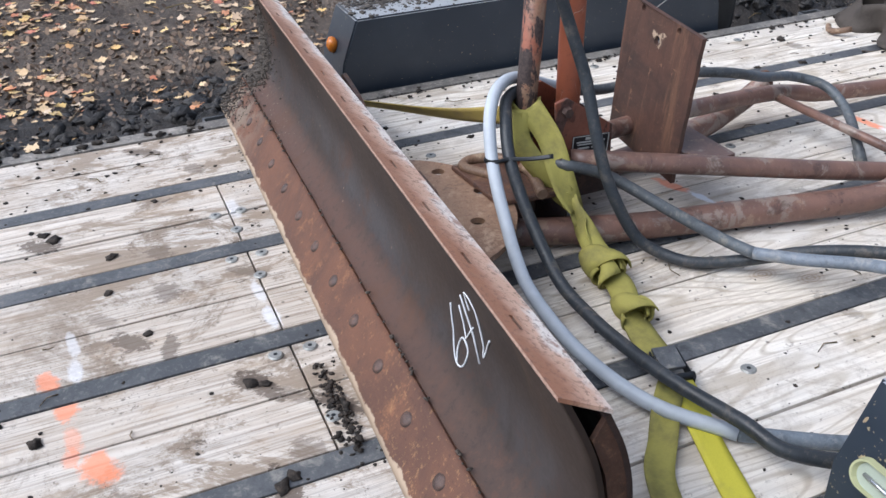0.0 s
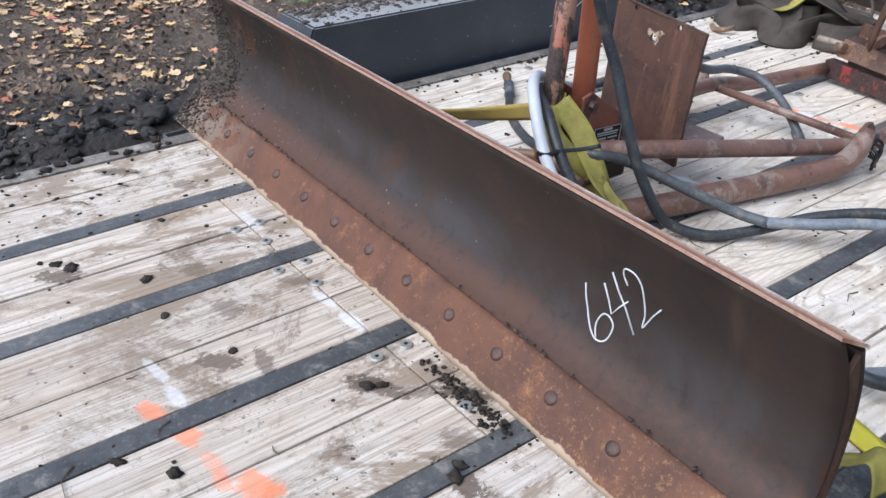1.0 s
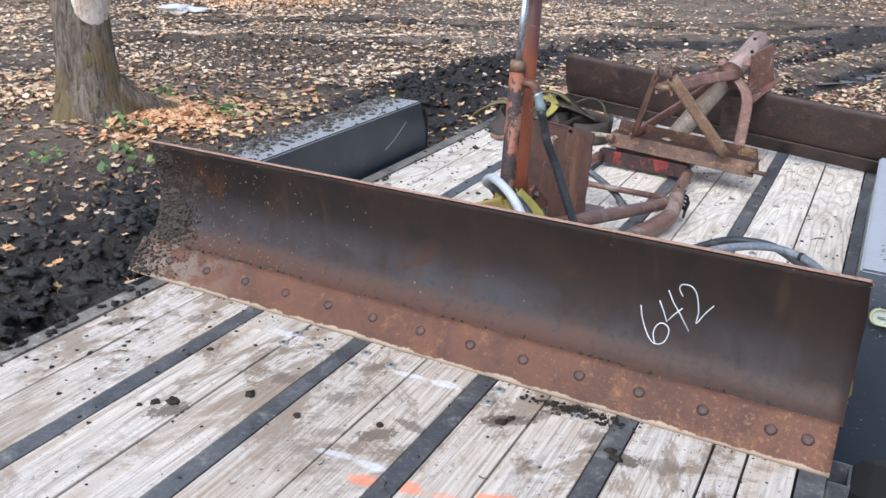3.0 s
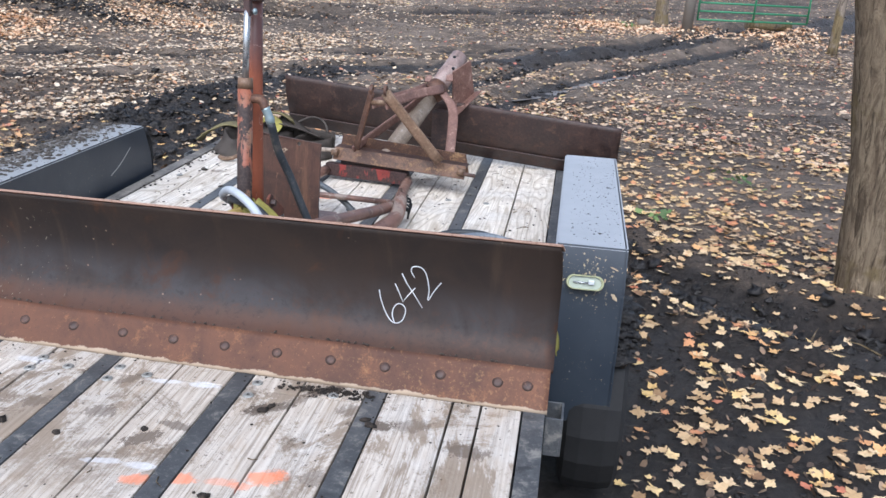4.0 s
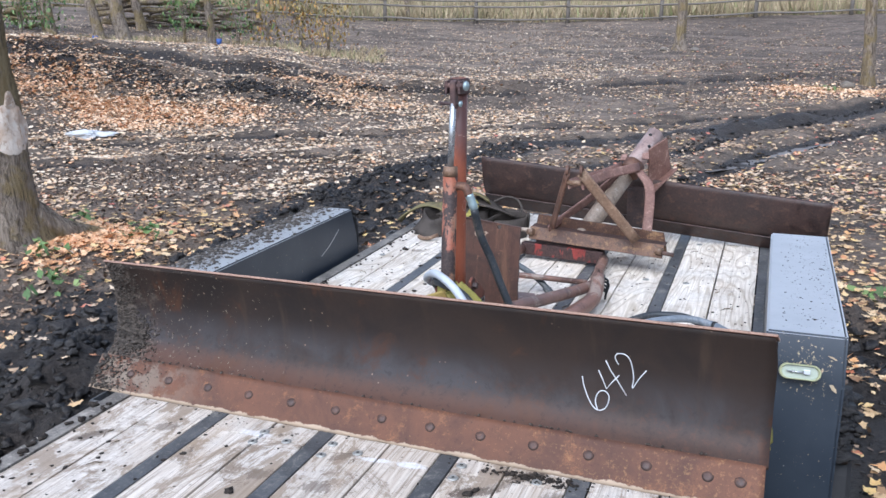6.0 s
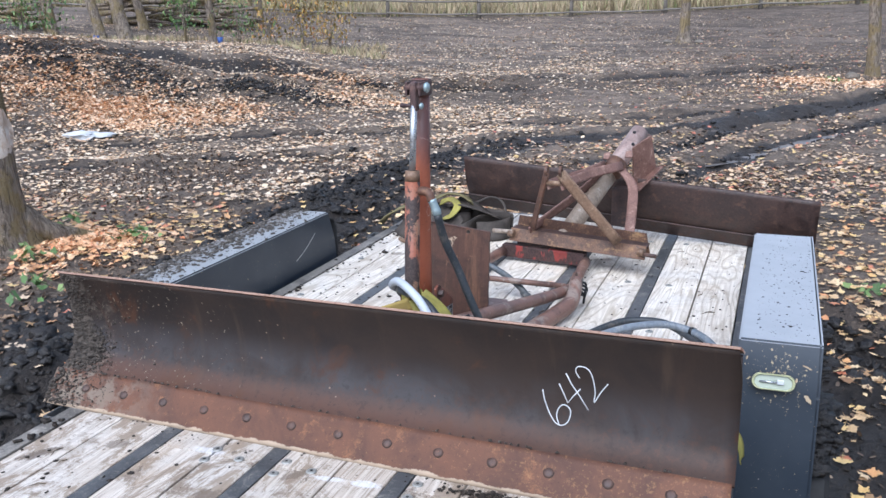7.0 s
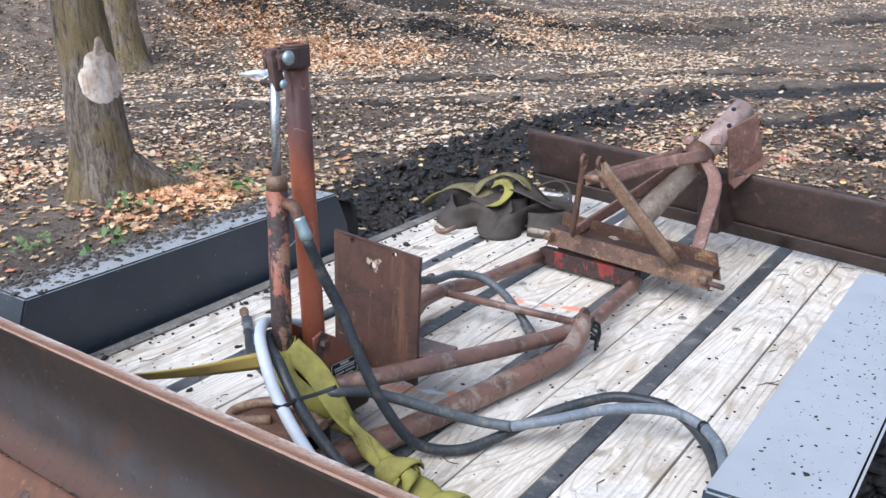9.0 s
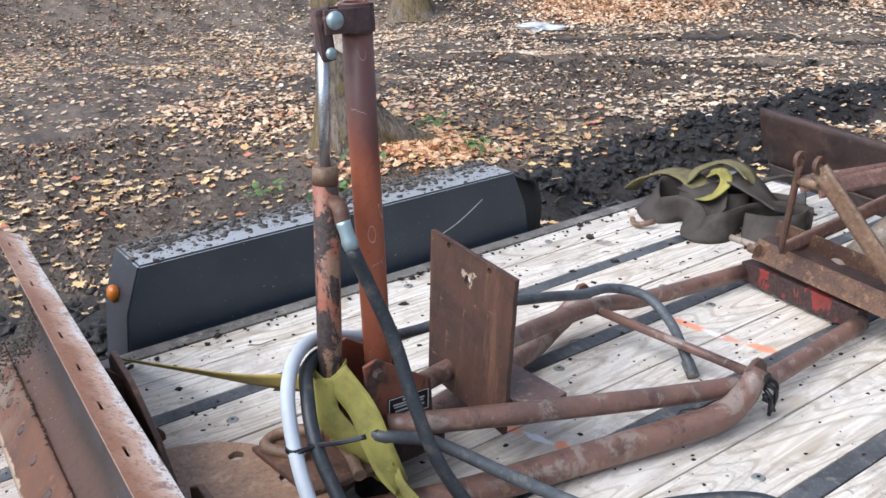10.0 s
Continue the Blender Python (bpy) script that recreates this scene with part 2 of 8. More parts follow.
def scar_material():
    m = Nodes("bare_wood_scar")
    v = m.coords()
    a = m.noise(m.coords((1, 1, 0.4)), 22, 7, 0.7, 0.4)
    b = m.noise(v, 7, 5, 0.6)
    col = m.mix(m.step(b, 0.38, 0.62), (0.72, 0.65, 0.57), (0.55, 0.42, 0.32))
    col = m.mix(m.math("MULTIPLY", m.step(a, 0.5, 0.62), 0.75), col, (0.38, 0.26, 0.18))
    return m.finish(col, 0.8, 0.0, a, 0.3, 0.01, 0.2)


def flange_material():
    m = Nodes("pale_worn_flange")
    v = m.coords()
    sep = m.node("ShaderNodeSeparateXYZ", Vector=v)
    depth = m.math("ADD", sep.outputs["Y"], m.math("MULTIPLY", sep.outputs["X"], 0.048))
    big = m.noise(v, 14, 8, 0.7, 0.4)
    fine = m.noise(v, 110, 5, 0.75)
    k = m.math("ADD", m.step(depth, 0.035, 0.105), m.math("ADD", m.math("MULTIPLY", m.math("SUBTRACT", big, 0.5), 1.4), m.math("MULTIPLY", m.math("SUBTRACT", m.noise(v, 3.5, 3, 0.5), 0.5), 1.8)))
    col = m.mix(m.step(k, -0.1, 0.65), (0.36, 0.17, 0.1), (0.64, 0.42, 0.31))
    col = m.mix(m.math("MULTIPLY", m.step(k, 0.62, 0.95), 0.9), col, (0.86, 0.8, 0.74))
    col = m.mix(m.math("MULTIPLY", m.step(big, 0.54, 0.62), 0.8), col, (0.3, 0.145, 0.09))
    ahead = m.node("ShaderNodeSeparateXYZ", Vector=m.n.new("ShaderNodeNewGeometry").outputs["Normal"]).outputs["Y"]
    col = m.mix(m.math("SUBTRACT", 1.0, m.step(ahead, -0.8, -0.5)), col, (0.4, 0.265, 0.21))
    col = m.mix(m.math("MULTIPLY", m.step(fine, 0.52, 0.62), 0.65), col, (0.2, 0.11, 0.08))
    return m.finish(col, m.math("ADD", m.math("MULTIPLY", fine, 0.25), 0.4), 0.0, m.math("ADD", big, fine), 0.25, 0.003, 0.4)


def wood_material():
    """Weathered pine decking: growth rings, saw grain, grey wear, mud smears and old marking paint."""
    m = Nodes("weathered_pine")
    pos = m.coords()
    rnd = m.node("ShaderNodeObjectInfo").outputs["Random"]
    off = m.node("ShaderNodeCombineXYZ", X=m.math("MULTIPLY", rnd, 7.3), Y=m.math("MULTIPLY", rnd, 31.0), Z=m.math("MULTIPLY", rnd, 3.0))
    add = m.node("ShaderNodeVectorMath")
    m.l.new(pos, add.inputs[0])
    m.l.new(off.outputs["Vector"], add.inputs[1])
    shifted = add.outputs["Vector"]

    def mapped(scale):
        mp = m.n.new("ShaderNodeMapping")
        mp.inputs["Scale"].default_value = scale
        m.l.new(shifted, mp.inputs["Vector"])
        return mp.outputs["Vector"]

    warp = m.noise(mapped((6.5, 0.42, 1)), 1.0, 2.5, 0.5)
    ring = m.math("FRACT", m.math("MULTIPLY", warp, 24.0))
    ring = m.math("ABSOLUTE", m.math("SUBTRACT", ring, 0.5))
    ringm = m.step(ring, 0.02, 0.42)
    grain = m.noise(mapped((150, 3.0, 1)), 1.0, 6, 0.75)
    cloud = m.noise(pos, 2.3, 6, 0.62)
    worn = m.noise(pos, 9.0, 6, 0.68)
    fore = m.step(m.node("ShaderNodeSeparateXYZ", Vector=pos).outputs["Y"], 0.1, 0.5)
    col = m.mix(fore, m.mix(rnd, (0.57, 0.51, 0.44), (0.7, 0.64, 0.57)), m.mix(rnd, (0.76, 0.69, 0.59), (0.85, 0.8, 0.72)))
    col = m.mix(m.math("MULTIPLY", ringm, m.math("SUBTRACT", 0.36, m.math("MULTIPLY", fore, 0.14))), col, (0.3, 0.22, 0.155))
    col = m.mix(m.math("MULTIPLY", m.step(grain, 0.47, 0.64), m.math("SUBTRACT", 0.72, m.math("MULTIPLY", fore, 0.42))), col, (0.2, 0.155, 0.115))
    arch = m.noise(mapped((4.6, 0.75, 1)), 1.0, 2.0, 0.45, 0.3)
    line = m.math("ABSOLUTE", m.math("SUBTRACT", m.math("FRACT", m.math("MULTIPLY", arch, 21.0)), 0.5))
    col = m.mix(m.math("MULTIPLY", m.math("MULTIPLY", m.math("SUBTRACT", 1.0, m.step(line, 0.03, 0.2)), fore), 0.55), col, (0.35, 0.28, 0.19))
    col = m.mix(m.math("MULTIPLY", m.step(cloud, 0.42, 0.66), 0.45), col, (0.68, 0.67, 0.65))
    yy = m.node("ShaderNodeSeparateXYZ", Vector=pos).outputs["Y"]
    muddy = m.math("SUBTRACT", 1.0, m.math("MULTIPLY", m.step(yy, 0.0, 0.5), 0.45))
    muddy = m.math("ADD", muddy, m.math("MULTIPLY", m.math("SUBTRACT", 1.0, m.step(m.math("ABSOLUTE", m.math("ADD", yy, 0.24)), 0.14, 0.36)), 1.0))
    stain = m.math("MULTIPLY", muddy, m.step(m.noise(pos, 4.6, 11, 0.8, 0.5), 0.5, 0.64))
    col = m.mix(m.math("MINIMUM", m.math("MULTIPLY", stain, m.math("ADD", 0.12, m.math("MULTIPLY", grain, 1.05))), 0.9), col, (0.22, 0.17, 0.125))
    tan = m.step(m.noise(m.coords((1.8, 0.6, 1)), 5.0, 8, 0.7), 0.5, 0.66)
    col = m.mix(m.math("MULTIPLY", tan, m.math("SUBTRACT", 0.4, m.math("MULTIPLY", fore, 0.16))), col, (0.42, 0.31, 0.21))
    smear = m.step(m.noise(m.coords((1.5, 1, 1)), 7.5, 10, 0.8, 0.3), 0.6, 0.66)
    smear = m.math("MULTIPLY", smear, muddy)
    col = m.mix(m.math("MINIMUM", m.math("MULTIPLY", smear, 0.75), 0.9), col, (0.12, 0.096, 0.077))
    dots = m.math("SUBTRACT", 1.0, m.step(m.math("ADD", m.voronoi(pos, 17), m.math("MULTIPLY", worn, 0.2)), 0.13, 0.19))
    col = m.mix(m.math("MULTIPLY", dots, 0.7), col, (0.08, 0.064, 0.05))
    grit = m.math("MULTIPLY", m.step(m.noise(pos, 60, 5, 0.7, 0.6), 0.58, 0.66), m.step(worn, 0.46, 0.6))
    col = m.mix(m.math("MULTIPLY", grit, 0.6), col, (0.15, 0.115, 0.085))
    speck = m.math("MULTIPLY", m.step(m.noise(pos, 130, 4, 0.7), 0.6, 0.66), m.step(m.noise(pos, 5.0, 8, 0.75, 0.6), 0.42, 0.6))
    col = m.mix(m.math("MULTIPLY", speck, m.math("SUBTRACT", 0.8, m.math("MULTIPLY", fore, 0.5))), col, (0.09, 0.07, 0.055))
    tread = m.math("MULTIPLY", muddy, m.step(m.noise(m.coords((1.0, 0.45, 1)), 2.6, 10, 0.78, 0.9), 0.505, 0.565))
    col = m.mix(m.math("MINIMUM", m.math("MULTIPLY", tread, m.math("MULTIPLY", grain, 1.0)), 0.8), col, (0.26, 0.2, 0.145))
    # knots
    sep = m.node("ShaderNodeSeparateXYZ", Vector=pos)
    for kx, ky in ((-0.311, 0.892), (-0.255, 0.975), (0.076, 1.368), (-0.98, 0.75), (-0.42, 2.2)):
        dx = m.math("MULTIPLY", m.math("SUBTRACT", sep.outputs["X"], kx), 1.5)
        dy = m.math("SUBTRACT", sep.outputs["Y"], ky)
        d = m.math("SQRT", m.math("ADD", m.math("MULTIPLY", dx, dx), m.math("MULTIPLY", dy, dy)))
        rr = m.math("ABSOLUTE", m.math("SUBTRACT", m.math("FRACT", m.math("MULTIPLY", d, 95.0)), 0.5))
        near = m.math("SUBTRACT", 1.0, m.step(d, 0.016, 0.05))
        col = m.mix(m.math("MULTIPLY", near, m.math("ADD", m.math("MULTIPLY", rr, 0.9), 0.12)), col, (0.3, 0.18, 0.1))
    # sprayed marking paint, each patch an ellipse with a ragged edge: x, y, half sizes, turn
    rag = m.noise(pos, 26, 6, 0.75)
    crumb = m.noise(m.coords((1.6, 0.8, 1)), 48, 8, 0.82, 0.4)
    for px, py, ax, ay, turn, colour, amount in PAINT_MARKS:
        c, s = math.cos(turn), math.sin(turn)
        dx = m.math("SUBTRACT", sep.outputs["X"], px)
        dy = m.math("SUBTRACT", sep.outputs["Y"], py)
        u = m.math("DIVIDE", m.math("ADD", m.math("MULTIPLY", dx, c), m.math("MULTIPLY", dy, s)), ax)
        w = m.math("DIVIDE", m.math("SUBTRACT", m.math("MULTIPLY", dy, c), m.math("MULTIPLY", dx, s)), ay)
        d = m.math("SQRT", m.math("ADD", m.math("MULTIPLY", u, u), m.math("MULTIPLY", w, w)))
        d = m.math("ADD", d, m.math("MULTIPLY", m.math("SUBTRACT", crumb if colour is DIRT else rag, 0.5), 3.4 if colour is DIRT else 1.9))
        edge = (0.72, 0.92) if colour is DIRT else (0.55, 1.05)
        col = m.mix(m.math("MULTIPLY", m.math("SUBTRACT", 1.0, m.step(d, *edge)), min(1.0, amount + (0.1 if colour is DIRT else 0.0))), col, colour)
    h = m.math("ADD", m.math("MULTIPLY", ringm, -0.25), m.math("ADD", m.math("MULTIPLY", grain, -0.8), m.math("MULTIPLY", worn, 0.5)))
    return m.finish(col, m.math("ADD", m.math("MULTIPLY", worn, 0.2), 0.62), 0.0, h, 0.42, 0.004, 0.3)


ORANGE, CHALK, DIRT = (0.85, 0.27, 0.13), (0.8, 0.82, 0.86), (0.12, 0.092, 0.072)
SPRAYED = (
    (-0.585, -0.565, 0.05, 0.022, 0.3, 0.65), (-0.5, -0.54, 0.05, 0.024, 0.2, 0.7), (-0.40, -0.53, 0.05, 0.018, 0.1, 0.4), (-0.315, -0.495, 0.055, 0.034, 0.35, 0.75), (-0.36, -0.535, 0.03, 0.02, 0.0, 0.5),
    (-0.83, 1.708, 0.07, 0.02, 0.1, 0.8), (-0.7, 1.718, 0.05, 0.016, 0.1, 0.55), (-0.6, 1.742, 0.06, 0.02, 0.2, 0.8), (-0.74, 0.965, 0.06, 0.02, 0.3, 0.7), (-0.585, 1.015, 0.04, 0.02, 0.2, 0.8))
CHALKED = (
    (-0.70, -0.515, 0.05, 0.013, 0.1, 0.42), (-0.60, -0.515, 0.05, 0.016, 0.0, 0.5), (-0.72, -0.128, 0.055, 0.014, 0.05, 0.5), (-0.615, -0.125, 0.05, 0.02, 0.0, 0.55), (-1.12, -0.1, 0.06, 0.02, 0.0, 0.45),
    (-0.74, 1.715, 0.04, 0.014, 0.0, 0.7), (-0.655, 0.992, 0.05, 0.014, 0.25, 0.9))
# trodden earth: x, y and strength, with sizes drawn by chance
TRODDEN = ((-1.134, -0.562, 0.75), (-0.651, -0.409, 0.7), (-0.596, -0.335, 0.6), (-0.808, -0.313, 0.5), (-0.815, -0.135, 0.45), (-1.58, -0.27, 0.7), (-0.435, -0.21, 0.8), (-0.989, -0.305, 0.45), (-0.41, -0.195, 0.7), (-0.136, -0.222, 0.8),
           (-0.21, -0.475, 0.4), (-0.3, -0.075, 0.85), (0.107, -0.283, 0.6), (-0.36, -0.15, 0.4), (-0.2, -0.16, 0.4), (-0.52, -0.12, 0.35), (-0.04, -0.2, 0.4), (-0.75, -0.45, 0.35), (-1.4, -0.15, 0.5), (-0.55, 1.25, 0.4), (-0.15, 0.95, 0.35), (-1.3, 1.5, 0.4), (-1.45, 2.0, 0.5))
chance = random.Random(17)
PAINT_MARKS = [(*m[:5], ORANGE, m[5]) for m in SPRAYED] + [(*m[:5], CHALK, m[5]) for m in CHALKED]
PAINT_MARKS += [(x, y, chance.uniform(0.04, 0.075), chance.uniform(0.018, 0.036), chance.uniform(-0.2, 1.0), DIRT, s) for x, y, s in TRODDEN]

M_WOOD = wood_material()
M_FACE = moldboard_material()
M_EDGE = cutting_edge_material()
M_TOPRUST = flange_material()
M_TURN = rusty("orange_tan_rust", (0.25, 0.145, 0.09), (0.33, 0.2, 0.125), (0.46, 0.32, 0.22), 8)
M_BARRUST = rusty("orange_brown_rust", (0.07, 0.034, 0.024), (0.15, 0.078, 0.043), (0.3, 0.18, 0.09), 12)
M_BOLT = rusty("dark_bolt_rust", (0.055, 0.034, 0.029), (0.085, 0.048, 0.037), (0.15, 0.08, 0.053), 22)
M_BOLTRIM = rusty("dark_bolt_rim", (0.035, 0.024, 0.02), (0.05, 0.031, 0.025), (0.085, 0.05, 0.037), 30)
M_BOOM = rusty("tan_grey_pipe", (0.26, 0.2, 0.15), (0.34, 0.275, 0.22), (0.44, 0.39, 0.33), 8, (0.4, 0.7), 0.0, (0.4, 0.6), 0.2)
M_BOOMHEAD = rusty("pinkish_grey_pipe", (0.27, 0.19, 0.17), (0.34, 0.25, 0.225), (0.42, 0.34, 0.31), 10, (0.35, 0.6), 0.0, (0.4, 0.6), 0.2)
M_RUST = rusty("brown_rust", (0.068, 0.036, 0.026), (0.115, 0.056, 0.036), (0.2, 0.108, 0.062), 10)
M_DARKRUST = rusty("dark_brown_rust", (0.036, 0.023, 0.021), (0.055, 0.032, 0.027), (0.095, 0.054, 0.04), 8)
M_DUSTRUST = rusty("dusty_rust", (0.15, 0.092, 0.058), (0.21, 0.125, 0.078), (0.34, 0.25, 0.165), 9)
M_TUBE = tube_material()
M_SHIELD = shield_material()
M_ORANGE = painted("flaking_orange_paint", (0.29, 0.095, 0.052), (0.055, 0.036, 0.032), 0.485, 0.45, 13, (0.24, 0.15, 0.095))
M_POST = post_material()
M_BRACKET = painted("dark_orange_bracket", (0.22, 0.075, 0.045), (0.09, 0.045, 0.036), 0.52, 0.45, 9)
M_BURNT = rusty("heat_darkened_steel", (0.06, 0.038, 0.038), (0.095, 0.056, 0.052), (0.16, 0.095, 0.08), 9)
M_RED = painted("bright_red_paint", (0.24, 0.035, 0.028), (0.06, 0.032, 0.028), 0.44, 0.5, 10)
M_PINK = rusty("faded_pink_rust", (0.17, 0.09, 0.07), (0.225, 0.125, 0.1), (0.34, 0.22, 0.175), 10)
M_CHROME = plain("chromed_rod", (0.5, 0.52, 0.54), 0.28, 0.75, 40, 0.15, 0.03)
M_GALV = plain("zinc_plate", (0.4, 0.5, 0.52), 0.42, 0.55, 30, 0.3, 0.08)
M_SCREW = plain("galvanised_screw", (0.5, 0.5, 0.47), 0.45, 0.35, 160, 0.7, 0.3)
M_STRIP = rusty("dusty_black_steel", (0.068, 0.072, 0.078), (0.112, 0.116, 0.122), (0.24, 0.23, 0.21), 6, (0.35, 0.6), 0.1, (0.4, 0.6), 0.12)
M_DUSTRAIL = rusty("mud_dusted_steel", (0.12, 0.11, 0.1), (0.24, 0.22, 0.195), (0.38, 0.35, 0.31), 9, (0.5, 0.8))
M_FRAME = plain("black_frame_paint", (0.03, 0.034, 0.04), 0.5, 0.0, 12, 0.6, 0.1)
M_RUBBER = rusty("dusty_black_rubber", (0.026, 0.031, 0.037), (0.034, 0.04, 0.047), (0.1, 0.09, 0.078), 7, (0.38, 0.65), 0.0, (0.4, 0.6), 0.15)
M_GREYHOSE = plain("grey_hose", (0.62, 0.67, 0.73), 0.5, 0.0, 26, 0.5, 0.15)
M_BLUEHOSE = rusty("dusty_blue_hose", (0.06, 0.065, 0.07), (0.1, 0.115, 0.13), (0.2, 0.19, 0.165), 6, (0.4, 0.65), 0.0, (0.4, 0.6), 0.15)
M_PALEHOSE = rusty("blue_grey_hose", (0.13, 0.155, 0.185), (0.19, 0.22, 0.26), (0.28, 0.285, 0.285), 7, (0.4, 0.65), 0.0, (0.4, 0.6), 0.12)
M_TYRE = plain("tyre_rubber", (0.02, 0.02, 0.021), 0.8, 0.0, 20, 0.4, 0.3)
M_CHALK = plain("white_chalk", (0.85, 0.88, 0.92), 0.9, 0.0, 220, 0.5, 0.2)
M_BLACKPLATE = plain("black_nameplate", (0.02, 0.022, 0.025), 0.35, 0.3, 60, 0.3, 0.05)
M_PLATELINE = plain("nameplate_lettering", (0.6, 0.6, 0.58), 0.5, 0.3, 60, 0.3, 0.05)
M_AMBER = plain("amber_lens", (0.65, 0.2, 0.02), 0.25, 0.0, 40, 0.35, 0.05)
M_LENS = plain("clear_lens", (0.5, 0.56, 0.46), 0.18, 0.0, 26, 0.5, 0.1)
M_SEAL = plain("yellowed_seal", (0.52, 0.53, 0.3), 0.5, 0.0, 40, 0.4, 0.1)
M_CHIP = rusty("tan_primer_chip", (0.3, 0.22, 0.13), (0.4, 0.31, 0.19), (0.5, 0.42, 0.3), 40)
M_GATE = plain("green_gate_paint", (0.05, 0.26, 0.13), 0.45, 0.0, 10, 0.35, 0.05)
M_RAIL = plain("grey_fence_wood", (0.25, 0.225, 0.195), 0.85, 0.0, 6, 0.5, 0.2)
M_ROCK = plain("pale_rock", (0.24, 0.21, 0.175), 0.85, 0.0, 8, 0.5, 0.5)
M_BLUE = plain("blue_plastic", (0.05, 0.12, 0.4), 0.4, 0.0, 10, 0.2, 0.05)
M_CUT = scar_material()
M_TORN = rusty("torn_bark_wood", (0.32, 0.23, 0.16), (0.47, 0.37, 0.29), (0.62, 0.54, 0.46), 14, (0.75, 0.9))


def fender_material(name, caked):
    m = Nodes(name)
    v = m.coords()
    fine = m.noise(v, 60, 5, 0.7)
    big = m.noise(v, 4, 5, 0.6)
    col = m.mix(m.step(big, 0.35, 0.7), (0.024, 0.033, 0.047), (0.036, 0.046, 0.06))
    chip = m.math("SUBTRACT", 1.0, m.step(m.math("ADD", m.voronoi(v, 21), m.math("MULTIPLY", fine, 0.12)), 0.09, 0.12))
    col = m.mix(m.math("MULTIPLY", chip, m.step(m.noise(v, 9, 5, 0.6), 0.5, 0.56)), col, (0.34, 0.32, 0.28))
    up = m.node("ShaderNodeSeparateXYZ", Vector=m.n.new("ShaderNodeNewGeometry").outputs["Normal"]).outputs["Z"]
    # pale sky reflection painted into the colour of upward faces
    sky_sheen = m.math("MULTIPLY", m.step(up, 0.5, 0.95), m.math("ADD", 0.7, m.math("MULTIPLY", m.noise(v, 7, 6, 0.6), 0.4)))
    col = m.mix(m.math("MULTIPLY", sky_sheen, 0.9), col, (0.37, 0.38, 0.39) if caked else (0.43, 0.45, 0.48))
    if caked:
        out = m.step(m.math("MULTIPLY", m.node("ShaderNodeSeparateXYZ", Vector=v).outputs["X"], -1.0), 1.76, 1.95)
        layer = m.step(m.math("ADD", m.noise(v, 30, 8, 0.78), m.math("MULTIPLY", out, 0.2)), 0.58, 0.68)
        col = m.mix(m.math("MULTIPLY", layer, m.step(up, 0.5, 0.95)), col, (0.15, 0.132, 0.115))
    near_lamp = m.node("ShaderNodeVectorMath", Vector=v)
    near_lamp.operation = "DISTANCE"
    near_lamp.inputs[1].default_value = (0.38, 0.485, 0.18)
    halo = m.math("SUBTRACT", 1.0, m.step(near_lamp.outputs["Value"], 0.05, 0.13))
    grit = m.step(m.math("ADD", m.noise(v, 90, 5, 0.7), m.math("MULTIPLY", halo, 0.085)), 0.66, 0.69)
    col = m.mix(grit, col, (0.4, 0.33, 0.2))
    return m.finish(col, m.math("ADD", m.math("MULTIPLY", fine, 0.14), 0.3), 0.0, fine, 0.05, 0.001, 0.5)


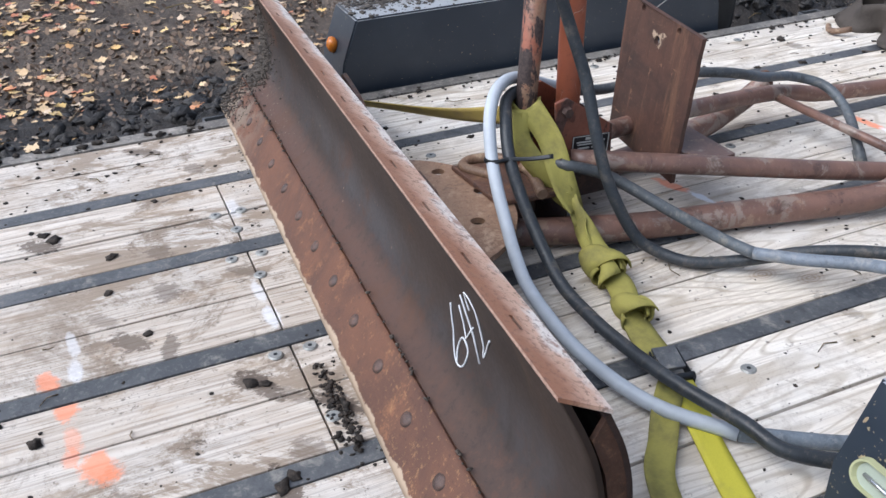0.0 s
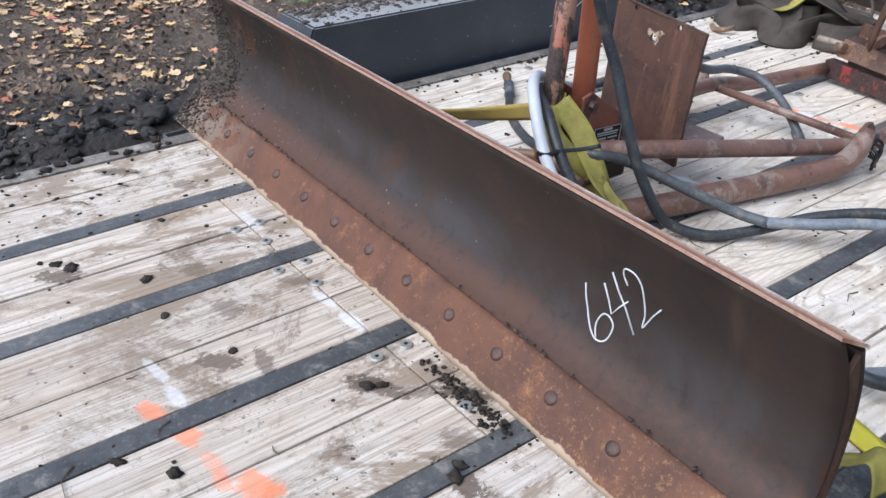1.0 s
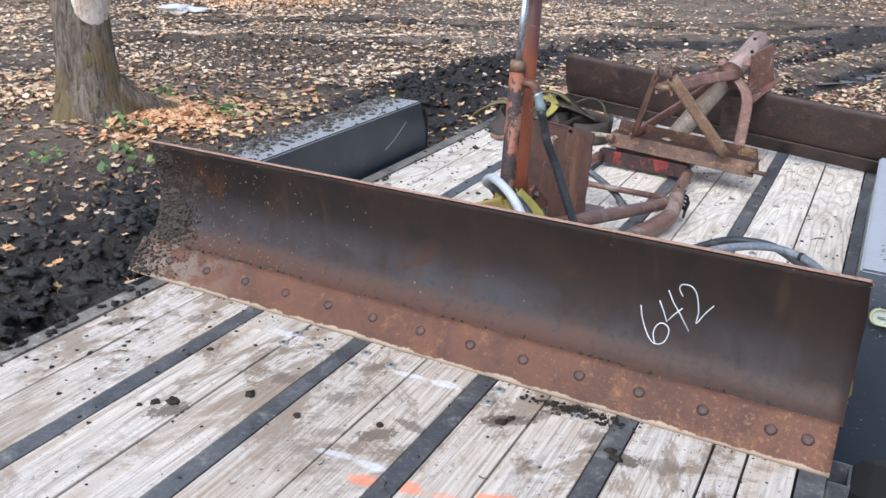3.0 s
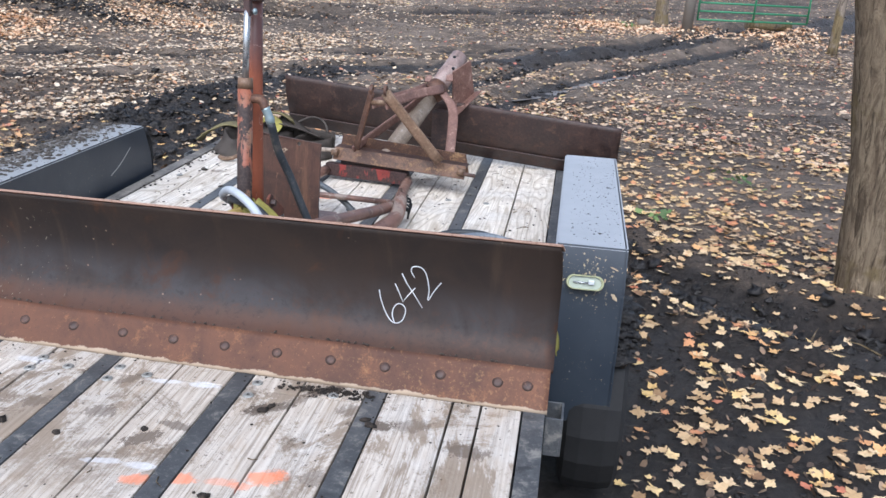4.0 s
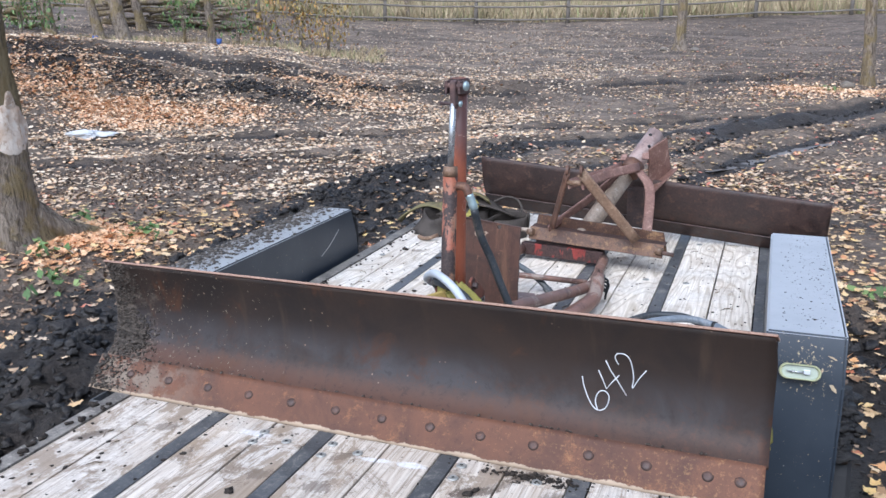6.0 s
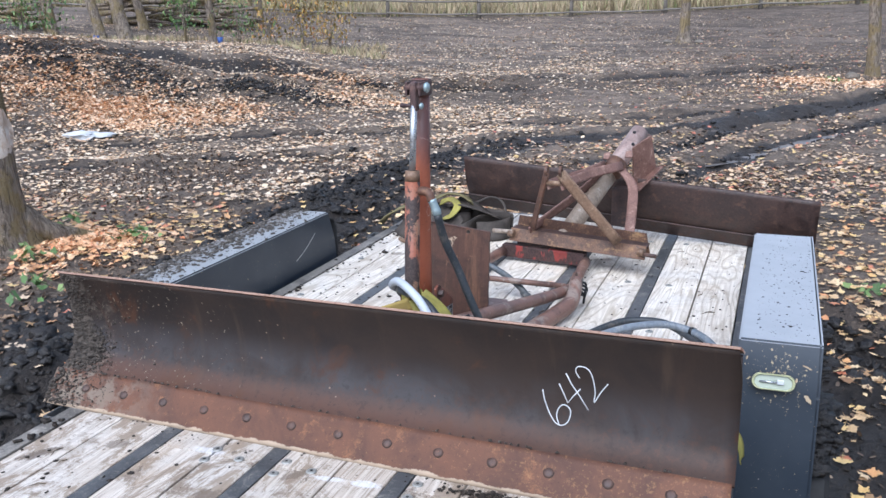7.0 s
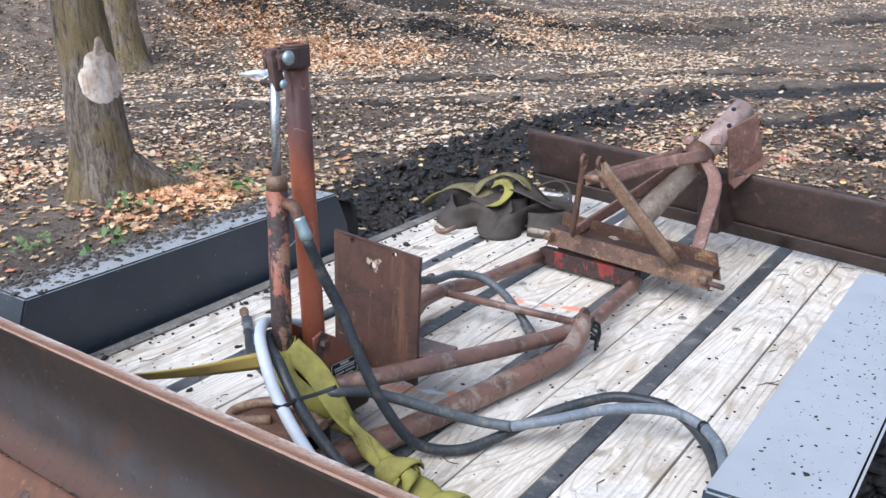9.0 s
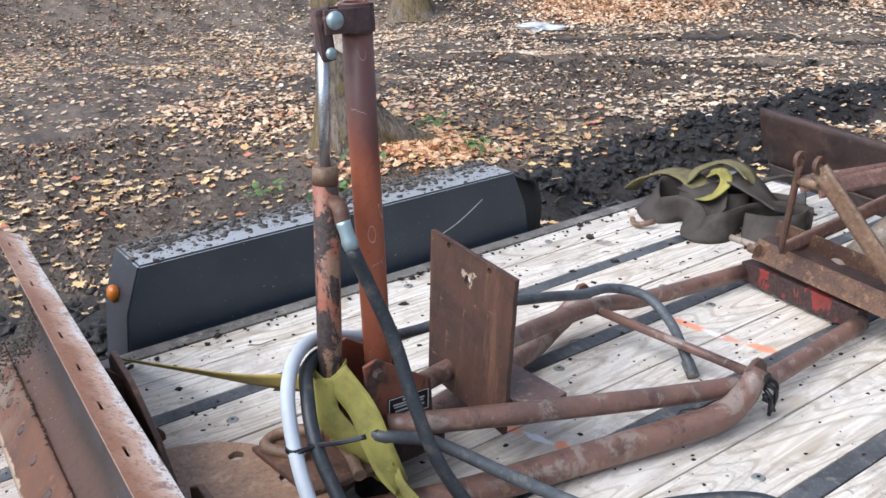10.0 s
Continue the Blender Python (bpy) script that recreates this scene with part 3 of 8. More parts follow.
def soil_material():
    m = Nodes("wet_dark_soil")
    v = m.coords()
    big = m.noise(v, 0.55, 6, 0.62)
    mid = m.noise(v, 3.4, 9, 0.72)
    fine = m.noise(v, 38, 7, 0.78)
    col = m.mix(m.step(big, 0.4, 0.6), (0.085, 0.066, 0.052), (0.155, 0.12, 0.093))
    col = m.mix(m.math("MULTIPLY", m.step(mid, 0.5, 0.62), 0.7), col, (0.22, 0.17, 0.128))
    col = m.mix(m.math("MULTIPLY", m.step(mid, 0.47, 0.38), 0.6), col, (0.075, 0.06, 0.049))
    col = m.mix(m.math("MULTIPLY", m.step(fine, 0.52, 0.62), 0.6), col, (0.34, 0.26, 0.19))
    col = m.mix(m.math("MULTIPLY", m.step(fine, 0.46, 0.36), 0.6), col, (0.05, 0.04, 0.033))
    litter = m.math("SUBTRACT", 1.0, m.step(m.math("ADD", m.voronoi(v, 13), m.math("MULTIPLY", fine, 0.2)), 0.2, 0.27))
    col = m.mix(m.math("MULTIPLY", litter, m.math("MULTIPLY", m.step(m.noise(v, 1.3, 6, 0.7), 0.42, 0.58), 0.8)), col, (0.46, 0.35, 0.25))
    dry = m.node("ShaderNodeAttribute")
    dry.attribute_name = "dry"
    pale = m.mix(m.step(mid, 0.4, 0.62), (0.17, 0.135, 0.105), (0.36, 0.285, 0.215))
    col = m.mix(m.math("MULTIPLY", dry.outputs["Fac"], m.math("ADD", 0.35, m.math("MULTIPLY", m.step(fine, 0.4, 0.6), 0.35))), col, pale)
    drag = m.noise(m.coords((0.3, 1.5, 1)), 0.9, 9, 0.72, 0.8)
    col = m.mix(m.math("MULTIPLY", m.step(drag, 0.5, 0.44), 0.6), col, (0.065, 0.052, 0.044))
    col = m.mix(m.math("MULTIPLY", m.step(drag, 0.52, 0.6), 0.4), col, (0.28, 0.225, 0.178))
    mud = m.node("ShaderNodeAttribute")
    mud.attribute_name = "mud"
    wet = m.step(m.math("ADD", mud.outputs["Fac"], m.math("ADD", m.math("MULTIPLY", m.math("SUBTRACT", mid, 0.5), 0.9), m.math("MULTIPLY", m.math("SUBTRACT", fine, 0.5), 1.1))), 0.36, 0.6)
    col = m.mix(m.math("MULTIPLY", wet, 0.92), col, m.mix(m.step(fine, 0.42, 0.6), (0.02, 0.017, 0.016), (0.05, 0.043, 0.038)))
    sep = m.node("ShaderNodeSeparateXYZ", Vector=v)
    grass = m.step(m.math("SUBTRACT", sep.outputs["Y"], m.math("MULTIPLY", sep.outputs["X"], 0.3)), 36.8, 38.5)
    col = m.mix(grass, col, m.mix(m.step(mid, 0.4, 0.65), (0.17, 0.15, 0.1), (0.28, 0.24, 0.17)))
    rg = m.math("SUBTRACT", m.math("ADD", m.math("MULTIPLY", fine, 0.3), 0.62), m.math("MULTIPLY", wet, 0.3))
    return m.finish(col, rg, 0.0, m.math("ADD", mid, m.math("MULTIPLY", fine, 0.9)), 0.8, 0.06, 0.4)


def mud_material(name, dark, light, rough=0.55):
    m = Nodes(name)
    v = m.coords()
    fine = m.noise(v, 55, 7, 0.75)
    col = m.mix(m.step(fine, 0.4, 0.68), dark, light)
    return m.finish(col, m.math("ADD", m.math("MULTIPLY", fine, 0.3), rough), 0.0, fine, 0.8, 0.01, 0.4)


def leaf_material(name, stops):
    m = Nodes(name)
    g = m.n.new("ShaderNodeNewGeometry")
    rnd = g.outputs["Random Per Island"]
    col = m.ramp(rnd, stops)
    v = m.coords()
    col = m.mix(m.math("MULTIPLY", m.step(m.noise(v, 45, 4, 0.7), 0.48, 0.72), 0.3), col, (0.22, 0.14, 0.085))
    return m.finish(col, 0.55, 0.0, m.noise(v, 70, 3, 0.6), 0.4, 0.004, 0.35)


def bark_material(name, a, b, moss):
    m = Nodes(name)
    v = m.coords((7, 7, 1.6))
    ridge = m.noise(v, 2.6, 9, 0.75, 1.2)
    col = m.mix(m.step(ridge, 0.36, 0.64), a, b)
    pos = m.coords()
    col = m.mix(m.math("MULTIPLY", m.step(m.noise(pos, 2.2, 6, 0.65), 0.47, 0.57), 0.7), col, moss)
    crack = m.noise(m.coords((16, 16, 2.2)), 1.5, 6, 0.7, 1.0)
    col = m.mix(m.math("MULTIPLY", m.step(crack, 0.47, 0.38), 0.75), col, tuple(c * 0.4 for c in a))
    return m.finish(col, 0.88, 0.0, m.math("ADD", ridge, crack), 1.0, 0.05, 0.2)


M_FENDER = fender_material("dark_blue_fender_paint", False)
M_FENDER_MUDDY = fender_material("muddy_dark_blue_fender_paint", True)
M_SOIL = soil_material()
M_MUD = mud_material("clotted_mud", (0.02, 0.016, 0.013), (0.06, 0.046, 0.036), 0.66)
M_BANKMUD = mud_material("wet_black_mud", (0.013, 0.012, 0.012), (0.045, 0.04, 0.037), 0.3)
M_CAKE = mud_material("caked_brown_mud", (0.042, 0.034, 0.028), (0.115, 0.095, 0.077))
M_DRYMUD = mud_material("drying_grey_mud", (0.06, 0.052, 0.045), (0.15, 0.13, 0.11))
M_LEAF = leaf_material("fallen_maple_leaf", (
    (0.0, (0.2, 0.13, 0.085)), (0.2, (0.38, 0.26, 0.165)), (0.42, (0.55, 0.405, 0.275)), (0.64, (0.72, 0.575, 0.42)),
    (0.76, (0.68, 0.455, 0.25)), (0.84, (0.76, 0.57, 0.23)), (0.93, (0.68, 0.34, 0.19)), (1.0, (0.58, 0.18, 0.13))))
M_LEAF_DRY = leaf_material("bleached_maple_leaf", (
    (0.0, (0.3, 0.2, 0.13)), (0.14, (0.54, 0.39, 0.255)), (0.38, (0.72, 0.56, 0.4)), (0.68, (0.87, 0.74, 0.57)), (0.86, (0.82, 0.57, 0.32)), (1.0, (0.7, 0.35, 0.19))))
M_LEAF_YELLOW = leaf_material("yellow_maple_leaf", (
    (0.0, (0.26, 0.15, 0.08)), (0.16, (0.5, 0.33, 0.17)), (0.4, (0.66, 0.46, 0.255)), (0.62, (0.76, 0.58, 0.36)), (0.8, (0.76, 0.53, 0.21)), (0.92, (0.68, 0.36, 0.16)), (1.0, (0.55, 0.2, 0.12))))
M_LITTER = leaf_material("brown_leaf_litter", ((0.0, (0.06, 0.042, 0.032)), (0.5, (0.14, 0.095, 0.065)), (0.85, (0.26, 0.175, 0.115)), (1.0, (0.36, 0.26, 0.17))))
M_LEAF_WARM = leaf_material("orange_leaf_litter", (
    (0.0, (0.42, 0.24, 0.13)), (0.2, (0.76, 0.48, 0.28)), (0.6, (0.88, 0.63, 0.42)), (0.85, (0.9, 0.75, 0.56)), (1.0, (0.66, 0.32, 0.17))))
M_LEAF_ORANGE = leaf_material("orange_maple_leaf", (
    (0.0, (0.4, 0.2, 0.1)), (0.25, (0.7, 0.38, 0.19)), (0.6, (0.82, 0.5, 0.28)), (0.85, (0.86, 0.64, 0.42)), (1.0, (0.7, 0.27, 0.12))))
M_CROWN = leaf_material("autumn_crown_leaf", ((0.0, (0.09, 0.1, 0.03)), (0.4, (0.3, 0.22, 0.06)), (0.75, (0.4, 0.25, 0.07)), (1.0, (0.32, 0.12, 0.05))))
M_GREEN = leaf_material("green_weed", ((0.0, (0.055, 0.11, 0.035)), (0.5, (0.11, 0.2, 0.065)), (1.0, (0.22, 0.3, 0.11))))
M_DRYGRASS = leaf_material("dry_tall_grass", ((0.0, (0.2, 0.17, 0.1)), (0.45, (0.38, 0.3, 0.18)), (0.75, (0.5, 0.4, 0.26)), (1.0, (0.24, 0.27, 0.11))))
M_BARK = bark_material("grey_brown_bark", (0.14, 0.112, 0.088), (0.4, 0.335, 0.27), (0.27, 0.205, 0.09))
M_BARK_PALE = bark_material("pale_bark", (0.17, 0.125, 0.085), (0.42, 0.33, 0.225), (0.25, 0.19, 0.09))


def webbing_material(name, color, dirt, amount):
    m = Nodes(name)
    v = m.coords()
    weave = m.noise(v, 420, 2, 0.5)
    big = m.noise(v, 13, 6, 0.65)
    col = m.mix(m.math("MULTIPLY", m.step(big, amount, amount + 0.25), 0.8), color, dirt)
    col = m.mix(m.math("MULTIPLY", weave, 0.35), col, tuple(c * 0.5 for c in color))
    return m.finish(col, 0.75, 0.0, weave, 0.35, 0.001, 0.3)


M_YELLOW = webbing_material("yellow_webbing", (0.345, 0.31, 0.078), (0.17, 0.15, 0.055), 0.42)
M_BRIGHTYELLOW = webbing_material("bright_yellow_webbing", (0.62, 0.56, 0.06), (0.36, 0.32, 0.07), 0.52)
# the anchor band's lit tone is put into a brighter webbing colour
M_LIT_TAUT = webbing_material("lit_dusty_webbing", (0.42, 0.32, 0.09), (0.27, 0.2, 0.1), 0.45)
M_GREYWEB = webbing_material("dirty_grey_webbing", (0.075, 0.063, 0.054), (0.036, 0.03, 0.026), 0.42)
M_OLDYELLOW = webbing_material("faded_yellow_webbing", (0.21, 0.18, 0.085), (0.09, 0.077, 0.05), 0.42)

# ---- building helpers ----
def thing(name, at, label, category, group="", kind=""):
    """An Empty at a thing's base."""
    ob = new(name)
    ob.location = at
    ob.empty_display_size = 0.1
    return tagged(ob, label, category, group, kind)


def part(name, bm, material, parent=None, label="", smooth=False, kind=""):
    """Links a bmesh, given in world metres, as one mesh under its thing or part."""
    me = bpy.data.meshes.new(name)
    bm.normal_update()
    bm.to_mesh(me)
    bm.free()
    me.materials.append(material)
    if smooth:
        me.shade_smooth()
    ob = new(name, me)
    if parent is not None:
        ob.parent = parent
        if parent.type == "EMPTY":
            ob.matrix_parent_inverse = Matrix.Translation(-Vector(parent.location))
    return tagged(ob, label, kind=kind)


def again(name, mesh, m, parent):
    """One more part on a mesh that alike pieces share."""
    ob = new(name, mesh)
    ob.parent = parent
    ob.matrix_basis = m
    if parent.type == "EMPTY":
        ob.matrix_parent_inverse = Matrix.Translation(-Vector(parent.location))
    return ob


def box(size, m=Matrix(), bevel=0.0, bm=None):
    """A box, bevelled, centred on the pose m."""
    b = bmesh.new()
    bmesh.ops.create_cube(b, size=1.0)
    bmesh.ops.scale(b, vec=size, verts=b.verts)
    if bevel:
        bmesh.ops.bevel(b, geom=list(b.edges), offset=bevel, segments=2, affect="EDGES", profile=0.6)
    bmesh.ops.transform(b, matrix=m, verts=b.verts)
    if bm is None:
        return b
    return join(bm, b)


def join(bm, other):
    """Adds other to bm."""
    me = bpy.data.meshes.new("tmp")
    other.to_mesh(me)
    other.free()
    bm.from_mesh(me)
    bpy.data.meshes.remove(me)
    return bm


def curve_points(pts, n=6):
    """Catmull-Rom through rows of numbers."""
    p = np.array(pts, float)
    if len(p) < 3:
        return p
    q = np.vstack([2 * p[0] - p[1], p, 2 * p[-1] - p[-2]])
    out = []
    for i in range(1, len(q) - 2):
        a, b, c, d = q[i - 1], q[i], q[i + 1], q[i + 2]
        for k in range(n):
            t = k / n
            out.append(0.5 * (2 * b + (c - a) * t + (2 * a - 5 * b + 4 * c - d) * t * t + (3 * b - 3 * c + d - a) * t**3))
    out.append(q[-2])
    return np.array(out)


def tube(pts, radius, segs=14, smooth=0, wall=0.0, dent=0.0, bm=None):
    """A round tube along points; radius may be a list; wall: open-ended pipe of that wall thickness."""
    p = curve_points(pts, smooth) if smooth else np.array(pts, float)
    r = np.array(radius, float)
    r = np.interp(np.linspace(0, 1, len(p)), np.linspace(0, 1, len(r)), r) if r.ndim else np.full(len(p), float(r))
    b = bmesh.new() if bm is None else bm
    side, rings = None, []
    for i in range(len(p)):
        t = Vector(p[min(i + 1, len(p) - 1)] - p[max(i - 1, 0)]).normalized()
        if side is None:
            side = t.orthogonal().normalized()
        side = (side - t * side.dot(t)).normalized()
        up = t.cross(side)
        ring = []
        for k in range(segs):
            a = 2 * math.pi * k / segs
            rr = r[i]
            if dent:
                rr += dent * noise.noise(Vector((*(p[i] * 9),)) + Vector((math.cos(a), math.sin(a), 0)) * 1.3)
            ring.append(b.verts.new(Vector(p[i]) + (side * math.cos(a) + up * math.sin(a)) * rr))
        rings.append(ring)
    for a, c in zip(rings, rings[1:]):
        for k in range(segs):
            b.faces.new((a[k], a[(k + 1) % segs], c[(k + 1) % segs], c[k])).smooth = True
    for ring, at, flip in ((rings[0], 0, True), (rings[-1], -1, False)):
        if wall:
            mid = Vector(p[at])
            inner = [b.verts.new(mid + (v.co - mid) * (1 - wall / r[at])) for v in ring]
            step = Vector(p[1] - p[0]).normalized() * 0.06 if at == 0 else -Vector(p[-1] - p[-2]).normalized() * 0.06
            deep = [b.verts.new(v.co + step) for v in inner]
            for x, y in ((ring, inner), (inner, deep)):
                for k in range(segs):
                    q = (x[k], y[k], y[(k + 1) % segs], x[(k + 1) % segs])
                    b.faces.new(q if flip else q[::-1])
            b.faces.new(deep if not flip else deep[::-1])
        else:
            b.faces.new(ring[::-1] if flip else ring)
    bmesh.ops.recalc_face_normals(b, faces=b.faces)
    return b


def ribbon(rows, width, thick=0.003, smooth=6, up=(0, 0, 1), bm=None, curl=0.0, face=None, across=None):
    """A flat band along rows of x, y, z, twist (degrees about its run)."""
    p = curve_points(rows, smooth)
    b = bmesh.new() if bm is None else bm
    rings = []
    for i in range(len(p)):
        t = Vector(p[min(i + 1, len(p) - 1)][:3] - p[max(i - 1, 0)][:3]).normalized()
        side = t.cross(Vector(up))
        if face is not None:
            side = Vector(face).cross(t)
        if across is not None:
            side = Vector(across) - t * t.dot(Vector(across))
        side = (side if side.length > 0.05 else t.orthogonal()).normalized()
        side = Matrix.Rotation(radians(p[i][3]), 3, t) @ side
        nrm = side.cross(t).normalized()
        c = Vector(p[i][:3])
        ring = []
        us = (-1, -0.5, 0, 0.5, 1)
        for s, seq in ((0.5, us), (-0.5, us[::-1])):
            for u in seq:
                ring.append(b.verts.new(c + side * (u * width / 2) + nrm * (s * thick + curl * (u * u) * width)))
        rings.append(ring)
    n = len(rings[0])
    for a, c in zip(rings, rings[1:]):
        for k in range(n):
            b.faces.new((a[k], a[(k + 1) % n], c[(k + 1) % n], c[k])).smooth = True
    b.faces.new(rings[0][::-1])
    b.faces.new(rings[-1])
    bmesh.ops.recalc_face_normals(b, faces=b.faces)
    return b


def slab(outline, shift, bm=None, bevel=0.0):
    """A plate: a polygon of 3D points and the vector through its thickness."""
    b = bmesh.new()
    lo = [b.verts.new(q) for q in outline]
    hi = [b.verts.new(Vector(q) + Vector(shift)) for q in outline]
    b.faces.new(lo[::-1])
    b.faces.new(hi)
    for k in range(len(lo)):
        j = (k + 1) % len(lo)
        b.faces.new((lo[k], lo[j], hi[j], hi[k]))
    bmesh.ops.recalc_face_normals(b, faces=b.faces)
    if bevel:
        bmesh.ops.bevel(b, geom=list(b.edges), offset=bevel, segments=1, affect="EDGES")
    return b if bm is None else join(bm, b)


def lump(size, seed, detail=2, rough=0.5):
    """A clod or rock: a ball pushed in and out by noise."""
    b = bmesh.new()
    bmesh.ops.create_icosphere(b, subdivisions=detail, radius=1.0)
    off = Vector((seed * 3.17, seed * 1.73, seed * 0.61))
    for v in b.verts:
        d = 1 + rough * noise.noise(v.co * 1.6 + off) + rough * 0.6 * noise.noise(v.co * 4.1 + off)
        v.co = Vector((v.co.x * size[0], v.co.y * size[1], v.co.z * size[2])) * d
    return b


# vectorised value noise, for the ground and scattering
def vnoise(x, y, seed=0):
    xi, yi = np.floor(x).astype(np.int64), np.floor(y).astype(np.int64)
    fx, fy = x - xi, y - yi
    fx, fy = fx * fx * (3 - 2 * fx), fy * fy * (3 - 2 * fy)

    def h(a, b):
        n = (a * 374761393 + b * 668265263 + seed * 1274126177) & 0x7FFFFFFF
        n = ((n ^ (n >> 13)) * 1274126177) & 0x7FFFFFFF
        return ((n ^ (n >> 16)) & 0xFFFF) / 65535.0

    return (h(xi, yi) * (1 - fx) + h(xi + 1, yi) * fx) * (1 - fy) + (h(xi, yi + 1) * (1 - fx) + h(xi + 1, yi + 1) * fx) * fy


def fbm(x, y, octaves=4, seed=0):
    total, amp, out = 0.0, 1.0, 0.0
    for k in range(octaves):
        out = out + amp * vnoise(x * 2**k, y * 2**k, seed + k)
        total += amp
        amp *= 0.55
    return out / total


def smooth01(a, lo, hi):
    t = np.clip((a - lo) / (hi - lo), 0, 1)
    return t * t * (3 - 2 * t)


BERM = ((-2.7, -5.0), (-2.7, -1.0), (-2.85, 0.6), (-3.05, 2.2), (-3.3, 3.6), (-3.6, 5.2), (-3.95, 7.4), (-3.3, 9.7), (-1.75, 11.7), (0.05, 14.0), (2.35, 16.5), (6.8, 21.4), (13.0, 28.0))


def line_distance(x, y, line):
    best = np.full(np.shape(x), 1e9)
    for (ax, ay), (bx, by) in zip(line, line[1:]):
        dx, dy = bx - ax, by - ay
        t = np.clip(((x - ax) * dx + (y - ay) * dy) / (dx * dx + dy * dy), 0, 1)
        best = np.minimum(best, np.hypot(x - ax - t * dx, y - ay - t * dy))
    return best


# the wheel rut beside the trailer and the row of leaves blown along it
SIDE_RUT = ((0.5, 3.5), (0.77, 3.26), (1.25, 2.8), (1.6, 2.52), (2.05, 2.38), (3.4, 2.1))
LEAF_ROWS = (((0.72, 2.98), (1.22, 2.57), (1.5, 2.2), (1.7, 1.8), (1.9, 1.5), (2.3, 1.0)), ((0.9, 2.48), (1.0, 2.0), (1.15, 1.5), (1.45, 1.22), (1.8, 0.95)), ((1.3, 3.3), (1.8, 2.95), (2.6, 2.7)))
RUTS = (((-0.9, 7.4), (-0.6, 8.7), (0.15, 10.8), (1.2, 12.9), (2.7, 15.2), (5.5, 19.0), (9.0, 23.5)), ((-1.9, 8.6), (-1.0, 10.6), (-0.46, 12.2), (0.73, 14.4), (2.3, 17.0), (6.5, 23.0)), SIDE_RUT, ((-9.4, 6.3), (-8.6, 6.8), (-6.6, 8.1), (-4.1, 10.0), (0.2, 13.3), (5.4, 20.2), (9.0, 26.0)),
        ((-10.2, 8.35), (-9.5, 8.7), (-6.5, 10.7), (-3.0, 12.9), (1.6, 15.7), (6.0, 22.5)))

TRACKS = (((-16.5, 9.0), (-13.6, 11.5), (-12.8, 12.7), (-11.7, 13.4), (-10.3, 13.9), (-9.3, 15.0), (-7.8, 15.6), (-5.0, 16.6)), ((-10.2, 15.6), (-7.6, 17.2), (-3.0, 18.8), (2.0, 21.5)))
# black earth thrown up on the mound: x, y, half sizes
SPOIL = ((-11.1, 12.1, 1.3, 0.6), (-9.5, 12.95, 0.5, 0.32), (-8.6, 13.3, 0.9, 0.45), (-7.8, 15.0, 0.5, 0.3), (-12.6, 11.4, 1.0, 0.5))


def ground_height(x, y):
    """The lie of the land: flat round the trailer, churned banks and ruts, rising to the fence, with a mound."""
    x, y = np.asarray(x, float), np.asarray(y, float)
    dx, dy = x - 0.2, y + 2.1
    d = np.hypot(dx, dy)
    az = np.degrees(np.arctan2(dx, dy))
    z = -0.72 + 1.34 * np.clip((d - 15) / 25, 0, 1) ** 1.15
    z = np.where(d > 40, 0.62 + (np.minimum(d, 130) - 40) * 0.033, z)
    z = z + 0.46 * smooth01(d, 29, 41)
    m = np.interp(az, (-100, -60, -45, -33, -25, -18), (0.4, 1.3, 1.22, 0.8, 0.15, 0.0))
    z = z + m * smooth01(d, 15.6, 20.4) * (1 - 0.62 * smooth01(d, 21, 31))
    b = line_distance(x, y, BERM)
    churn = fbm(x * 2.6, y * 2.6, 5, 3)
    bank = np.exp(-(b / 0.62) ** 2)
    z = z + bank * (0.12 + 0.34 * (churn - 0.4)) * (1 - 0.85 * smooth01(d, 8, 13))
    z = z + 0.3 * np.exp(-(b / 0.9) ** 2) * (fbm(x * 4.3, y * 4.3, 4, 63) - 0.5) * (1 - 0.8 * smooth01(d, 8, 13))
    for k, rut in enumerate(RUTS):
        r = line_distance(x, y, rut) + 0.18 * (fbm(x * 1.3, y * 1.3, 3, 20 + k) - 0.5)
        z = z - 0.07 * np.exp(-(r / 0.2) ** 2) + (0.1 - 0.05 * smooth01(d, 8, 12)) * np.exp(-((r - 0.42) / 0.16) ** 2) * (0.3 + 1.2 * churn)
    for k, rut in enumerate(TRACKS):
        r = line_distance(x, y, rut)
        z = z - 0.12 * np.exp(-(r / 0.35) ** 2) + 0.16 * np.exp(-((r - 0.7) / 0.3) ** 2) * churn
    for sx, sy, rx, ry in SPOIL:
        z = z + 0.1 * (0.4 + churn) * np.exp(-(((x - sx) / rx) ** 2 + ((y - sy) / ry) ** 2))
    z = z + 0.16 * (fbm(x * 0.35, y * 0.35, 3, 7) - 0.5) * smooth01(d, 4, 14)
    z = z + 0.1 * np.exp(-(((x + 5.7) / 1.2) ** 2 + ((y - 3.4) / 1.2) ** 2))
    z = z + 0.1 * (fbm(x * 1.6, y * 1.6, 4, 11) - 0.5) + 0.06 * (fbm(x * 6, y * 6, 3, 15) - 0.5)
    return z


